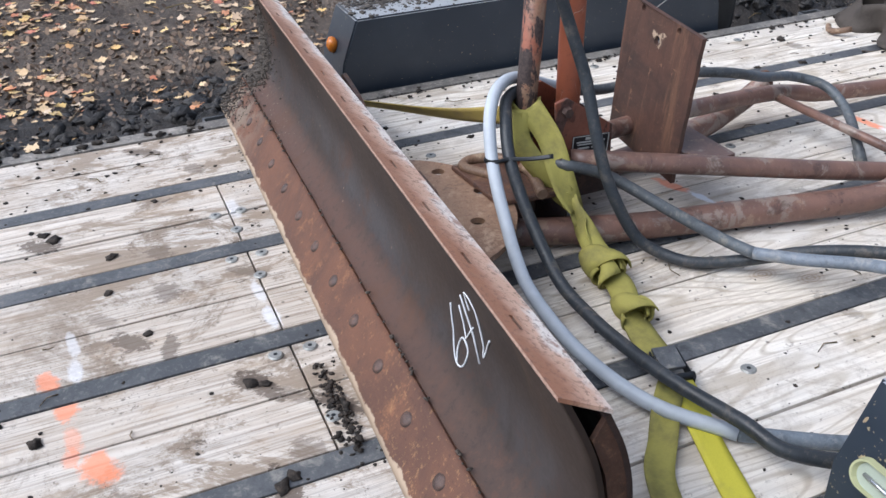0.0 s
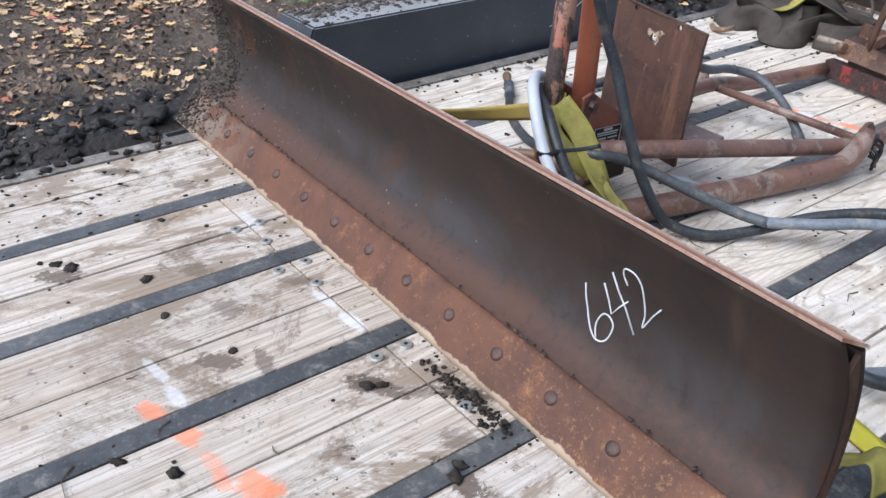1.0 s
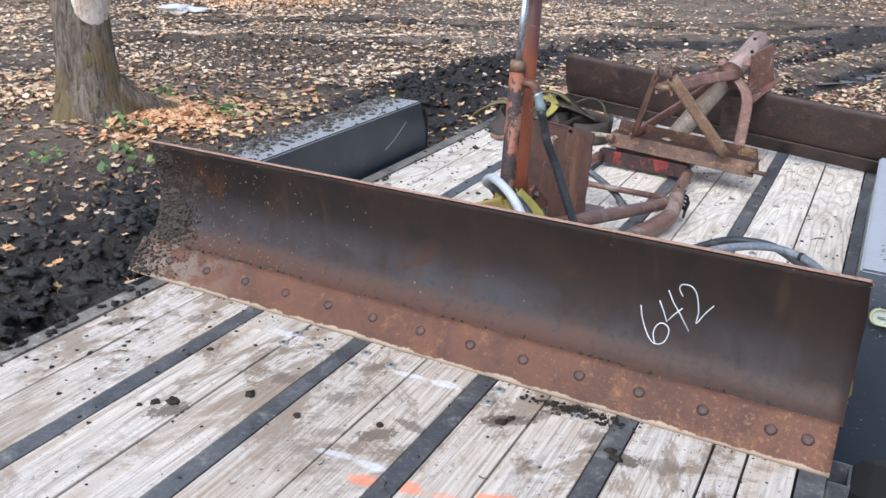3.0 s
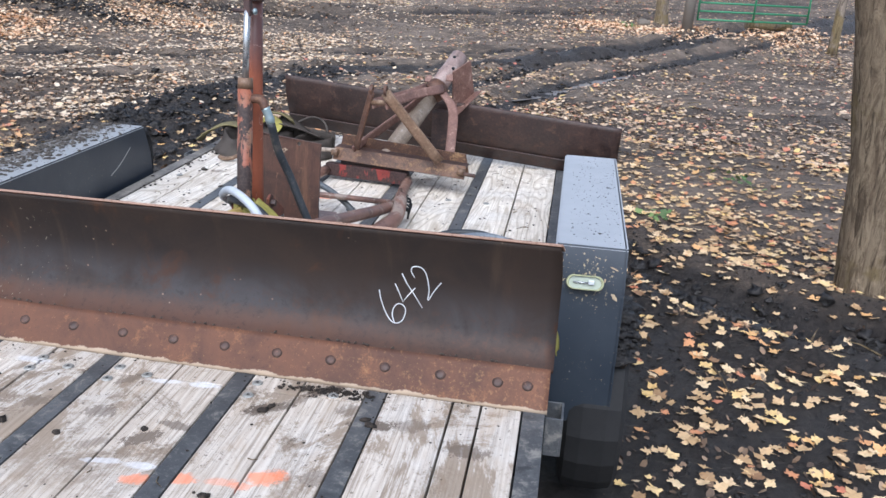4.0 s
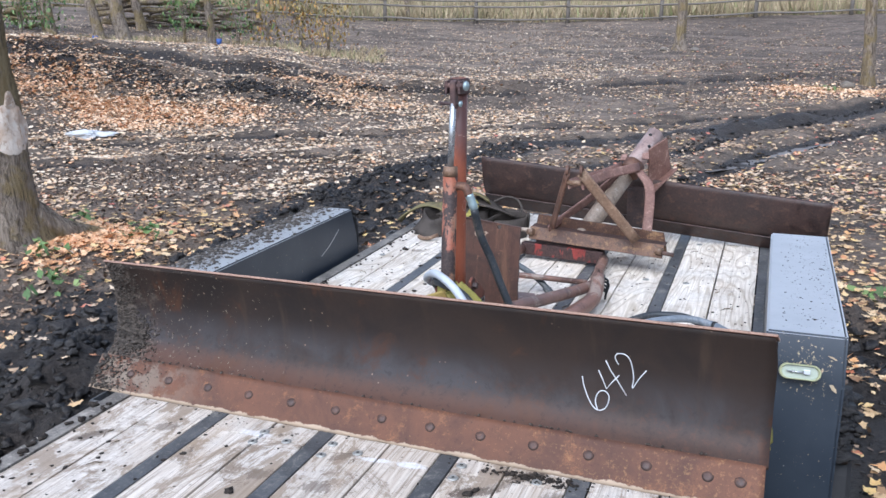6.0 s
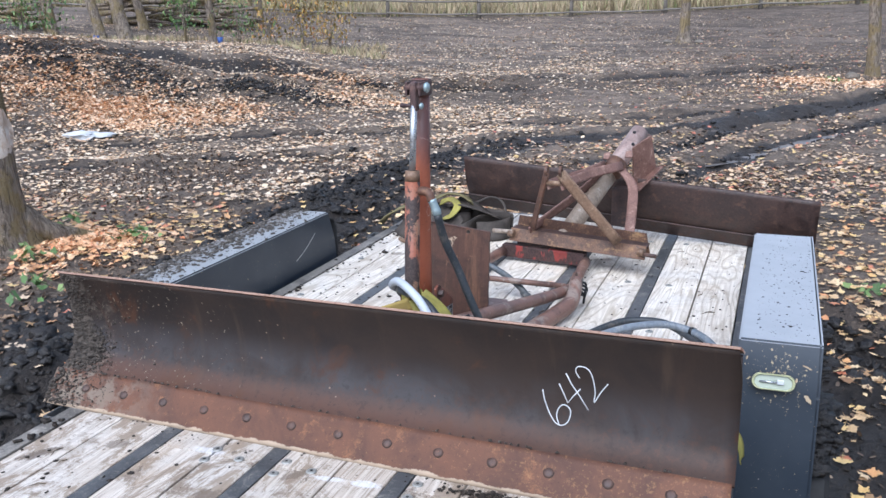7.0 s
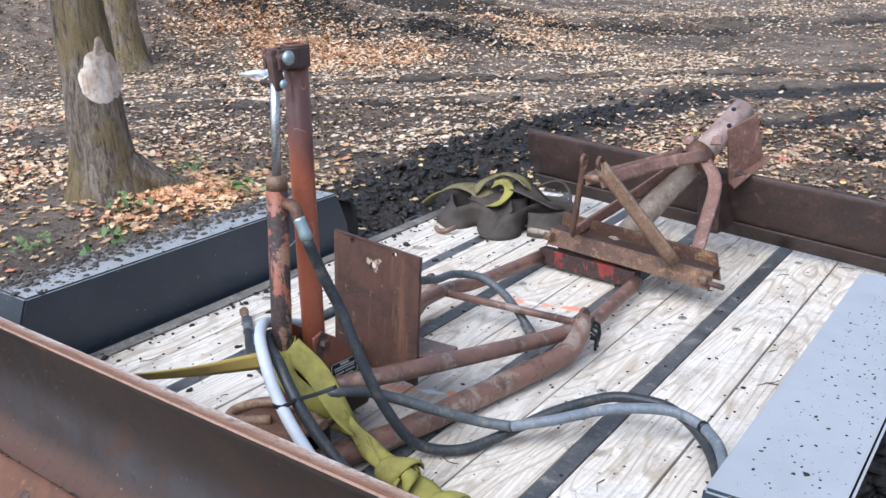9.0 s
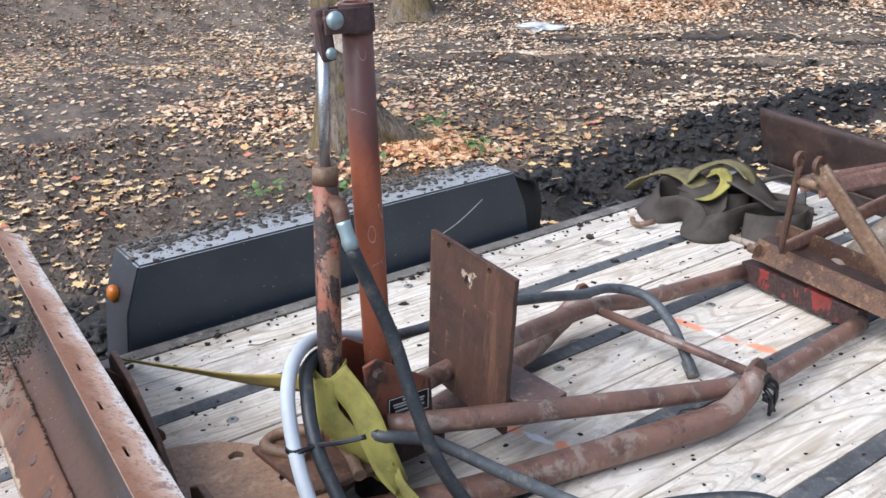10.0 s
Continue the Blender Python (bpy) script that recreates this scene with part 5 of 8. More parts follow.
    part("turntable", drilled([(x, y, 0.118) for x, y in outer], [((hx, hy, 0.118), 0.016, (1, 0, 0), (0, 1, 0)) for hx, hy in holes], (0, 0, 0.014)), M_TURN, blade, "half-round rusty turntable plate")
    # a post under the turntable carries it
    b = bmesh.new()
    bmesh.ops.create_cone(b, cap_ends=True, segments=24, radius1=0.07, radius2=0.05, depth=0.118, matrix=pose(-0.69, 0.33, 0.06))
    part("kingpin", b, M_DARKRUST, blade)
    strokes = (
        ((-0.198, 0.233), (-0.192, 0.204), (-0.179, 0.173), (-0.161, 0.149), (-0.144, 0.144), (-0.129, 0.153), (-0.122, 0.172), (-0.123, 0.188), (-0.133, 0.198), (-0.146, 0.197), (-0.156, 0.183), (-0.158, 0.165), (-0.151, 0.146)),
        ((-0.153, 0.258), (-0.141, 0.231), (-0.13, 0.206), (-0.116, 0.227), (-0.097, 0.251)),
        ((-0.134, 0.292), (-0.12, 0.262), (-0.101, 0.234), (-0.075, 0.195)),
        ((-0.099, 0.284), (-0.108, 0.301), (-0.106, 0.314), (-0.096, 0.319), (-0.08, 0.317), (-0.068, 0.301), (-0.061, 0.274), (-0.058, 0.247), (-0.06, 0.219), (-0.043, 0.25), (-0.025, 0.277)),
    )
    digits = bmesh.new()
    for s in strokes:
        line = curve_points(s, 4) if len(s) > 5 else np.array(s)
        tube([(x, face_y(x, z) + 0.0004, z) for x, z in line], 0.0016, 6, 0, 0, 0.0, digits)
    part("chalk_number", digits, M_CHALK, board, "handwritten white chalk number 642")


build_moldboard()


def build_drag_frame():
    """Two bent tubes with a brace and a red cross channel, and the pipes up from the turntable."""
    t1 = [(-0.66, 0.6, 0.19), (-0.6, 0.75, 0.175), (-0.53, 1.0, 0.14), (-0.475, 1.25, 0.1), (-0.445, 1.4, 0.078), (-0.437, 1.5, 0.062), (-0.445, 1.62, 0.05), (-0.475, 1.99, 0.045)]
    t2 = [(-0.72, 0.62, 0.19), (-0.77, 0.75, 0.18), (-0.84, 1.0, 0.155), (-0.9, 1.27, 0.125), (-0.925, 1.42, 0.108), (-0.93, 1.52, 0.09), (-0.922, 1.64, 0.07), (-0.9, 2.06, 0.045)]
    part("drag_tube", tube(t1, 0.0235, 18, 4, 0, 0.001), M_TUBE, blade, "bent red oxide steel tube")
    part("drag_tube", tube(t2, 0.0235, 18, 4, 0, 0.001), M_TUBE, blade, "bent red oxide steel tube")
    part("brace", tube([(-0.915, 1.43, 0.1), (-0.46, 1.5, 0.07)], 0.0125, 12), M_TUBE, blade, "thin red brace rod")
    for s, mirror in ((1, False), (-1, True)):
        pts = [(-0.66, 0.4, 0.044), (-0.565, 0.66, 0.041), (-0.5, 0.94, 0.04), (-0.435, 1.2, 0.043), (-0.4, 1.31, 0.058), (-0.395, 1.385, 0.088), (-0.4, 1.43, 0.13)]
        rad = [0.0325, 0.0325, 0.0325, 0.0325, 0.032, 0.029, 0.025]
        if mirror:
            pts = [(-1.37 - x, y, z) for x, y, z in pts]
        part("spread_pipe", tube(pts, rad, 20, 4, 0, 0.002), M_TUBE, blade, "thick rusty pipe bent up at its end")
        x, y, z = pts[-1]
        ear = slab([(x - 0.012, y - 0.045, z - 0.05), (x - 0.012, y + 0.04, z - 0.05), (x - 0.012, y + 0.032, z + 0.005), (x - 0.012, y + 0.012, z + 0.026), (x - 0.012, y - 0.01, z + 0.026), (x - 0.012, y - 0.03, z + 0.008)], (0.014, 0, 0), None, 0.002)
        part("ear", ear, M_RUST, blade)
    knot = bmesh.new()
    for k in range(5):
        a = k * 1.3
        tube([(-0.38, 1.43, 0.12 - 0.014 * k), (-0.362 + 0.006 * math.sin(a), 1.44 + 0.012 * math.cos(a), 0.1 - 0.012 * k), (-0.37, 1.452 + 0.01 * math.sin(a * 2), 0.045 - 0.006 * k)], 0.005, 7, 4, 0, 0, knot)
    bmesh.ops.create_cone(knot, cap_ends=True, segments=6, radius1=0.018, radius2=0.018, depth=0.02, matrix=pose(-0.382, 1.43, 0.115, 0, 90, 0))
    part("pin_knot", knot, M_BLACKPLATE, blade, "black rubber tie round a pin")
    red = box((0.43, 0.045, 0.062), pose(-0.69, 2.035, 0.05, 0, 0, -9), 0.004)
    part("cross_channel", red, M_RED, blade, "bright red worn cross channel")


build_drag_frame()


def build_post():
    """The lift post with its hydraulic cylinder, bracket and nameplate."""
    post = part("post", tube([(-0.752, 0.642, 0.12), (-0.752, 0.645, 0.4), (-0.75, 0.648, 0.72), (-0.747, 0.652, 0.995)], 0.028, 28, 0, 0.005), M_POST, blade, "orange painted steel pipe post")
    collar = bmesh.new()
    bmesh.ops.create_cone(collar, cap_ends=False, segments=28, radius1=0.032, radius2=0.032, depth=0.05, matrix=pose(-0.747, 0.652, 0.968))
    bmesh.ops.solidify(collar, geom=list(collar.faces), thickness=0.006)
    for s in (-1, 1):
        box((0.008, 0.088, 0.042), pose(-0.745 + s * 0.025, 0.618, 0.968, 0, 0, -4 * s), 0.002, collar)
    part("clevis", collar, M_BURNT, post, "dark clamp and clevis")
    cyl = part("cylinder", tube([(-0.748, 0.512, 0.02), (-0.748, 0.532, 0.3), (-0.747, 0.56, 0.685)], 0.0242, 24), M_ORANGE, blade, "hydraulic cylinder with flaking orange paint")
    part("gland", tube([(-0.747, 0.5595, 0.68), (-0.747, 0.562, 0.713)], [0.0246, 0.0246, 0.0232, 0.0232], 24), M_DUSTRUST, cyl, "tan rusted gland nut")
    part("rod", tube([(-0.747, 0.562, 0.71), (-0.742, 0.578, 0.93)], 0.0105, 18), M_CHROME, cyl, "bright chromed piston rod")
    eye = box((0.022, 0.03, 0.092), pose(-0.741, 0.58, 0.945, 4), 0.008)
    part("rod_eye", eye, M_BURNT, cyl)
    for z, r, x in ((0.985, 0.016, -0.706), (0.928, 0.0105, -0.724)):
        b = bmesh.new()
        bmesh.ops.create_uvsphere(b, u_segments=18, v_segments=10, radius=r)
        bmesh.ops.scale(b, vec=(0.65, 1, 1), verts=b.verts)
        bmesh.ops.translate(b, vec=(x + 0.006, 0.583 if z > 0.95 else 0.58, z - 0.012), verts=b.verts)
        part("pin_head", b, M_GALV, cyl, "grey zinc pin head", True)
        part("pin_tail", tube([(x, 0.583, z - 0.012), (x - 0.066, 0.583, z - 0.012)], r * 0.6, 12), M_BURNT, cyl)
    part("elbow", tube([(-0.73, 0.562, 0.648), (-0.705, 0.558, 0.65), (-0.688, 0.555, 0.642), (-0.68, 0.553, 0.62)], 0.0145, 14, 4), M_RUST, cyl, "rusty pipe elbow")
    fit = tube([(-0.68, 0.553, 0.625), (-0.67, 0.555, 0.6), (-0.663, 0.558, 0.575)], [0.0145, 0.0135, 0.0135, 0.0155, 0.0135], 14, 4)
    part("hose_coupling", fit, M_GALV, cyl, "pale zinc hose coupling")
    # bracket plates round the foot of the post, and a spine to the tubes
    for x, s in ((-0.687, 1), (-0.8, -1)):
        out = [(x, 0.58, 0.1), (x, 0.57, 0.322), (x, 0.6, 0.33), (x, 0.722, 0.245), (x, 0.724, 0.13)]
        part("bracket", slab(out, (0.009 * s, 0, 0), None, 0.0015), M_BRACKET, blade, "dark orange-brown steel bracket")
    part("foot", box((0.14, 0.2, 0.07), pose(-0.745, 0.65, 0.11), 0.008), M_DARKRUST, blade)
    part("foot_post", tube([(-0.735, 0.6, 0.0), (-0.735, 0.6, 0.1)], 0.04, 20), M_DARKRUST, blade)
    b = bmesh.new()
    bmesh.ops.create_cone(b, cap_ends=True, segments=6, radius1=0.0125, radius2=0.011, depth=0.016, matrix=pose(-0.671, 0.597, 0.3, 0, 90, 0))
    part("bracket_bolt", b, M_DARKRUST, blade)
    face = pose(-0.6765, 0.664, 0.208, 90, 0, 90) @ pose(0, 0, 0, 0, 0, -4)
    plate = part("nameplate", box((0.098, 0.046, 0.002), face, 0.0005), M_BLACKPLATE, blade, "small black riveted nameplate")
    lines = bmesh.new()
    for u, w, y, h in ((0, 0.03, 0.015, 0.006), (0, 0.075, 0.007, 0.0035), (0, 0.07, 0.001, 0.0028), (-0.018, 0.03, -0.008, 0.004), (0.02, 0.034, -0.008, 0.0035), (0, 0.06, -0.017, 0.0028)):
        box((w, h, 0.0008), face @ pose(u, y, 0.0014), 0, lines)
    for u in (-0.047, 0.047):
        box((0.002, 0.044, 0.0008), face @ pose(u, 0, 0.0014), 0, lines)
    for y in (-0.0215, 0.0215):
        box((0.094, 0.0015, 0.0008), face @ pose(0, y, 0.0014), 0, lines)
    part("plate_lines", lines, M_PLATELINE, plate, "worn pale lettering bars and border")
    # the upright plate, torch-cut along one edge
    out = [(-0.875, 0.873, 0.479), (-0.875, 0.845, 0.13)]
    for k in range(9):
        z = 0.105 + 0.341 * k / 8
        out.append((-0.591 - 0.002 * (k % 2), 0.838 + 0.04 * k / 8, z))
    up = Vector((0, 0.1, 1)).normalized()
    holes = [((hx, 0.834 + 0.1 * (hz - 0.105) + 0.008, hz), r, (1, 0, 0), up) for hx, hz, r in ((-0.745, 0.4, 0.011), (-0.815, 0.458, 0.0075), (-0.672, 0.442, 0.0075))]
    part("shield_plate", drilled(out, holes, (0, 0.011, 0)), M_SHIELD, blade, "upright rusty steel plate with drilled holes")
    ear = slab([(-0.6, 0.87, 0.165), (-0.545, 0.93, 0.16), (-0.56, 0.99, 0.155), (-0.74, 0.98, 0.16), (-0.76, 0.87, 0.165)], (0, 0, 0.01), None, 0.001)
    part("lug_plate", ear, M_TUBE, blade, "flat lug with slots")
    ring = tube([(-0.72, 0.45, 0.15), (-0.8, 0.4, 0.15), (-0.83, 0.44, 0.15), (-0.79, 0.5, 0.155), (-0.7, 0.52, 0.16), (-0.6, 0.5, 0.15)], 0.013, 10, 6)
    part("shackle", ring, M_DUSTRUST, blade, "dusty rusty shackle")
    strap = slab([(-0.83, 0.38, 0.134), (-0.62, 0.4, 0.134), (-0.6, 0.56, 0.134), (-0.7, 0.58, 0.134), (-0.8, 0.5, 0.134)], (0, 0, 0.012), None, 0.002)
    part("pivot_plate", strap, M_RUST, blade, "rusty pivot plate")


build_post()


def build_hoses():
    drop = [(-0.664, 0.557, 0.578), (-0.65, 0.588, 0.48), (-0.615, 0.605, 0.39), (-0.573, 0.612, 0.28), (-0.53, 0.625, 0.178), (-0.488, 0.668, 0.07), (-0.455, 0.71, 0.03), (-0.395, 0.765, 0.018)]
    loop = [(-0.34, 0.85, 0.03), (-0.25, 0.955, 0.075), (-0.155, 1.06, 0.096), (-0.08, 1.09, 0.1), (0.0, 1.1, 0.094), (0.075, 1.075, 0.07), (0.145, 1.0, 0.056), (0.2, 0.89, 0.046), (0.235, 0.78, 0.036), (0.238, 0.665, 0.03), (0.175, 0.529, 0.05), (0.094, 0.495, 0.062)]
    rise = [(-0.037, 0.45, 0.066), (-0.192, 0.44, 0.05), (-0.288, 0.43, 0.055), (-0.385, 0.425, 0.07), (-0.473, 0.422, 0.125), (-0.545, 0.416, 0.195), (-0.6, 0.415, 0.265), (-0.665, 0.44, 0.318), (-0.74, 0.482, 0.33), (-0.805, 0.56, 0.31)]
    fall = [(-0.825, 0.66, 0.24), (-0.85, 0.74, 0.12), (-0.93, 0.765, 0.035), (-1.08, 0.785, 0.017), (-1.25, 0.865, 0.017), (-1.4, 0.99, 0.017)]
    dusty = [(-0.665, 0.545, 0.195), (-0.615, 0.57, 0.2), (-0.583, 0.655, 0.17), (-0.478, 0.74, 0.12), (-0.42, 0.79, 0.09), (-0.365, 0.83, 0.07), (-0.31, 0.855, 0.065)]
    pale = [(-0.31, 0.855, 0.065), (-0.228, 0.91, 0.08), (-0.14, 0.995, 0.094), (-0.055, 1.05, 0.1), (0.02, 1.085, 0.095), (0.098, 1.068, 0.087)]
    collar = [(0.092, 1.07, 0.0875), (0.103, 1.064, 0.0865)]
    coil = [(0.098, 1.068, 0.087), (0.155, 1.01, 0.08), (0.2, 0.92, 0.07), (0.232, 0.815, 0.05), (0.19, 0.682, 0.022), (0.079, 0.507, 0.018)]
    rest = [(0.079, 0.507, 0.018), (-0.038, 0.408, 0.03), (-0.194, 0.357, 0.05), (-0.347, 0.342, 0.085), (-0.43, 0.348, 0.12), (-0.5, 0.358, 0.17), (-0.565, 0.368, 0.225), (-0.62, 0.382, 0.28), (-0.67, 0.405, 0.335), (-0.735, 0.455, 0.36), (-0.8, 0.53, 0.35), (-0.862, 0.63, 0.3), (-0.888, 0.74, 0.25)]
    tail = [(-0.888, 0.74, 0.25), (-0.915, 0.86, 0.225), (-0.87, 1.02, 0.25), (-0.83, 1.16, 0.245), (-0.87, 1.33, 0.19), (-0.905, 1.47, 0.156), (-0.85, 1.545, 0.132), (-0.75, 1.535, 0.095), (-0.66, 1.49, 0.055), (-0.615, 1.47, 0.018)]
    part("hose", tube(drop + loop + rise + fall, 0.0135, 12, 5), M_RUBBER, blade, "long black rubber hydraulic hose", True)
    part("hose", tube(dusty, 0.0135, 12, 5), M_BLUEHOSE, blade, "dusty dark hydraulic hose", True)
    part("hose", tube(pale, 0.0135, 12, 5), M_PALEHOSE, blade, "pale blue-grey hydraulic hose", True)
    part("hose_collar", tube(collar, 0.0152, 14), M_BLACKPLATE, blade, "black joint ring on the grey hose")
    part("hose", tube(coil, 0.0138, 12, 5), M_PALEHOSE, blade, "dull grey hydraulic hose past its joint", True)
    part("hose", tube(rest, 0.0138, 12, 5), M_GREYHOSE, blade, "pale grey hydraulic hose", True)
    part("hose", tube(tail, 0.0135, 12, 5), M_BLUEHOSE, blade, "blue-grey hose end lying over the tube", True)
    part("hose_end", tube([(-0.672, 0.54, 0.193), (-0.625, 0.566, 0.2)], 0.0175, 12), M_DARKRUST, blade)
    part("hose_coupling", tube([(-1.385, 0.978, 0.018), (-1.42, 1.007, 0.018), (-1.465, 1.043, 0.02)], [0.018, 0.016, 0.0175], 12), M_BLUEHOSE, blade, "crimped hose ferrule")
    part("hose_tip", tube([(-1.462, 1.041, 0.02), (-1.5, 1.068, 0.021), (-1.527, 1.088, 0.022)], [0.0125, 0.012, 0.0155, 0.0155], 12, 3), M_DUSTRUST, blade, "tan rusted hose fitting")
    part("hose_tip", tube([(-0.64, 1.482, 0.036), (-0.606, 1.467, 0.011)], 0.0165, 12), M_BLUEHOSE, blade, "dull hose end")
    tie = ribbon([(-0.625, 0.39, 0.262, 0), (-0.61, 0.365, 0.262, 0), (-0.588, 0.372, 0.262, 0), (-0.585, 0.41, 0.262, 0), (-0.56, 0.45, 0.266, 0), (-0.535, 0.485, 0.275, 0)], 0.009, 0.006, 5, (0, -1, 0.2))
    part("cable_tie", tie, M_BLACKPLATE, blade, "black cable tie")


build_hoses()

# ---- the second blade, with its three-point hitch ----
scraper = thing("scraper_blade", (-0.5, 2.3, 0), "brown rusty rear scraper blade with three-point hitch frame", "scraper blade")


def build_scraper():
    # rolled blade, leaning with its top toward the hitch and drooping to one end
    tl, tr = Vector((-1.312, 2.65, 0.405)), Vector((0.545, 2.46, 0.288))
    run = (tr - tl).normalized()
    fall = Vector((0, 1, 0)) - run * run.y
    fall.normalize()
    down = run.cross(fall)
    if down.z > 0:
        down = -down
    prof = [(0.0, 0.0), (0.02, 0.08), (0.05, 0.16), (0.1, 0.235), (0.15, 0.285)]
    b = bmesh.new()
    rows = []
    for s in range(41):
        base = tl + (tr - tl) * s / 40
        rows.append([[b.verts.new(base + fall * (a + o) + down * (d - o * 0.3)) for a, d in curve_points(prof, 3)] for o in (0.0, 0.01)])
    m = len(rows[0][0])
    for p, q in zip(rows, rows[1:]):
        for side in (0, 1):
            for k in range(m - 1):
                b.faces.new((p[side][k], p[side][k + 1], q[side][k + 1], q[side][k])).smooth = True
        for k in (0, m - 1):
            b.faces.new((p[0][k], q[0][k], q[1][k], p[1][k]))
    for p in (rows[0], rows[-1]):
        for k in range(m - 1):
            b.faces.new((p[0][k], p[1][k], p[1][k + 1], p[0][k + 1]))
    bmesh.ops.recalc_face_normals(b, faces=b.faces)
    part("moldboard", b, M_DARKRUST, scraper, "dark brown rusted blade")
    # cutting edge, a separate strip lapped on below
    e0, e1 = tl + fall * 0.088 + down * 0.225, tr + fall * 0.088 + down * 0.225
    step = fall * 0.072 + down * 0.075
    part("cutting_edge", slab([e0, e1, e1 + step, e0 + step], fall * -0.006 + down * 0.006, None, 0.001), M_DARKRUST, scraper, "lapped rusty cutting edge")
    # cross bar: an angle iron with pins
    l, r = Vector((-0.862, 2.062, 0.165)), Vector((-0.19, 1.945, 0.15))
    ax = (r - l).normalized()
    out = Vector((ax.y, -ax.x, 0))
    up = Vector((0, 0, 1))
    bar = slab([l, r, r - up * 0.058 + out * 0.026, l - up * 0.058 + out * 0.026], out * -0.009 - up * 0.004, None, 0.001)
    part("cross_bar", bar, M_BARRUST, scraper, "rusty angle-iron cross bar")
    bk = out * -0.05 + up * 0.004
    part("bar_ledge", slab([l - up * 0.004, r - up * 0.004, r + bk, l + bk], up * -0.008, None, 0.001), M_DARKRUST, scraper)
    part("bar_upright", slab([l + bk + up * 0.05 + ax * 0.02, r + bk + up * 0.042 - ax * 0.02, r + bk - up * 0.05, l + bk - up * 0.05], out * -0.009, None, 0.001), M_BARRUST, scraper, "rusty upright flange")
    part("support", box((0.34, 0.05, 0.06), Matrix.Translation(l + ax * 0.2 - up * 0.055 + out * -0.03) @ pose(0, 0, 0, 0, 0, -9.5), 0.003), M_DARKRUST, scraper)
    part("hitch_pin", tube([l + out * 0.03 - up * 0.012 + ax * 0.02, l + out * 0.03 - up * 0.02 - ax * 0.085], 0.0105, 12), M_BOOM, scraper, "grey steel hitch pin")
    part("hitch_pin", tube([r + out * 0.03 - up * 0.03 - ax * 0.03, r + out * 0.03 - up * 0.032 + ax * 0.055], 0.0095, 12), M_BOLT, scraper, "worn steel hitch pin")
    for q, s in ((l, 1), (r, -1)):
        part("pin_boss", tube([q + out * 0.03 - up * 0.022 + ax * 0.0, q + out * 0.03 - up * 0.022 + ax * 0.03 * s], 0.0175, 14), M_DUSTRUST, scraper)

    def strap(name, pts, width, thick, material, label, face):
        part(name, ribbon([(*p, face) for p in pts], width, thick, 4), material, scraper, label)

    # the A-frame straps with eyes at the top
    hl, hr = Vector((-0.645, 1.895, 0.478)), Vector((-0.575, 1.872, 0.482))
    sl, sr = Vector((-0.735, 1.985, 0.185)), Vector((-0.315, 1.925, 0.165))
    strap("hitch_strap", [sl, (sl + hl) / 2, hl], 0.036, 0.011, M_RUST, "rusty hitch strap with an eye", 88)
    strap("hitch_strap", [sr, (sr + hr) / 2, hr], 0.047, 0.012, M_DUSTRUST, "tan rusty hitch strap with an eye", 82)
    for h in (hl, hr):
        b = bmesh.new()
        n = 22
        for r0, r1, x0, x1 in ((0.024, 0.024, -0.006, 0.006), (0.012, 0.024, 0.006, 0.006), (0.012, 0.012, -0.006, 0.006), (0.012, 0.024, -0.006, -0.006)):
            va = [b.verts.new(h + Vector((x0, r0 * math.cos(2 * math.pi * k / n), 0.008 + r0 * math.sin(2 * math.pi * k / n)))) for k in range(n)]
            vb = [b.verts.new(h + Vector((x1, r1 * math.cos(2 * math.pi * k / n), 0.008 + r1 * math.sin(2 * math.pi * k / n)))) for k in range(n)]
            for k in range(n):
                b.faces.new((va[k], va[(k + 1) % n], vb[(k + 1) % n], vb[k]))
        part("strap_eye", b, M_RUST, scraper, "drilled strap eye")
    col = Vector((-0.418, 2.375, 0.43))
    part("spacer", tube([hl - Vector((0, -0.01, 0.05)), hr - Vector((0, -0.01, 0.05))], 0.012, 10), M_DUSTRUST, scraper)
    for h, o in ((hl, -0.045), (hr, 0.04)):
        strap("stay", [h - Vector((0, -0.01, 0.06)), (h + col) / 2 - Vector((0, 0, 0.02)), col + Vector((o, -0.03, 0.015))], 0.045, 0.009, M_PINK, "faded pink-brown flat stay", 70)
    strap("stay", [col + Vector((0.03, -0.02, 0.0)), Vector((-0.315, 2.28, 0.36)), Vector((-0.292, 2.14, 0.26)), Vector((-0.285, 2.02, 0.14))], 0.047, 0.009, M_PINK, "bent pink-brown flat stay", 6)
    strap("stay", [col + Vector((-0.045, -0.02, -0.02)), Vector((-0.59, 2.2, 0.3)), Vector((-0.735, 2.06, 0.185)), Vector((-0.76, 2.03, 0.16))], 0.045, 0.009, M_PINK, "pink-brown flat stay", 75)
    # the boom pipe
    lo, hi = Vector((-0.605, 2.085, 0.13)), Vector((-0.338, 2.63, 0.575))
    mid = lo + (hi - lo) * 0.6
    boom = part("boom", tube([lo, lo + (mid - lo) * 0.5, mid], 0.044, 24, 0, 0, 0.001), M_BOOM, scraper, "thick dusty steel boom pipe")
    part("boom_head", tube([mid - (hi - lo) * 0.003, hi], 0.0465, 24, 0, 0.006), M_BOOMHEAD, boom, "pinkish rusty boom end")
    ax2 = (hi - lo).normalized()
    sd = ax2.cross(Vector((0, 0, 1))).normalized()
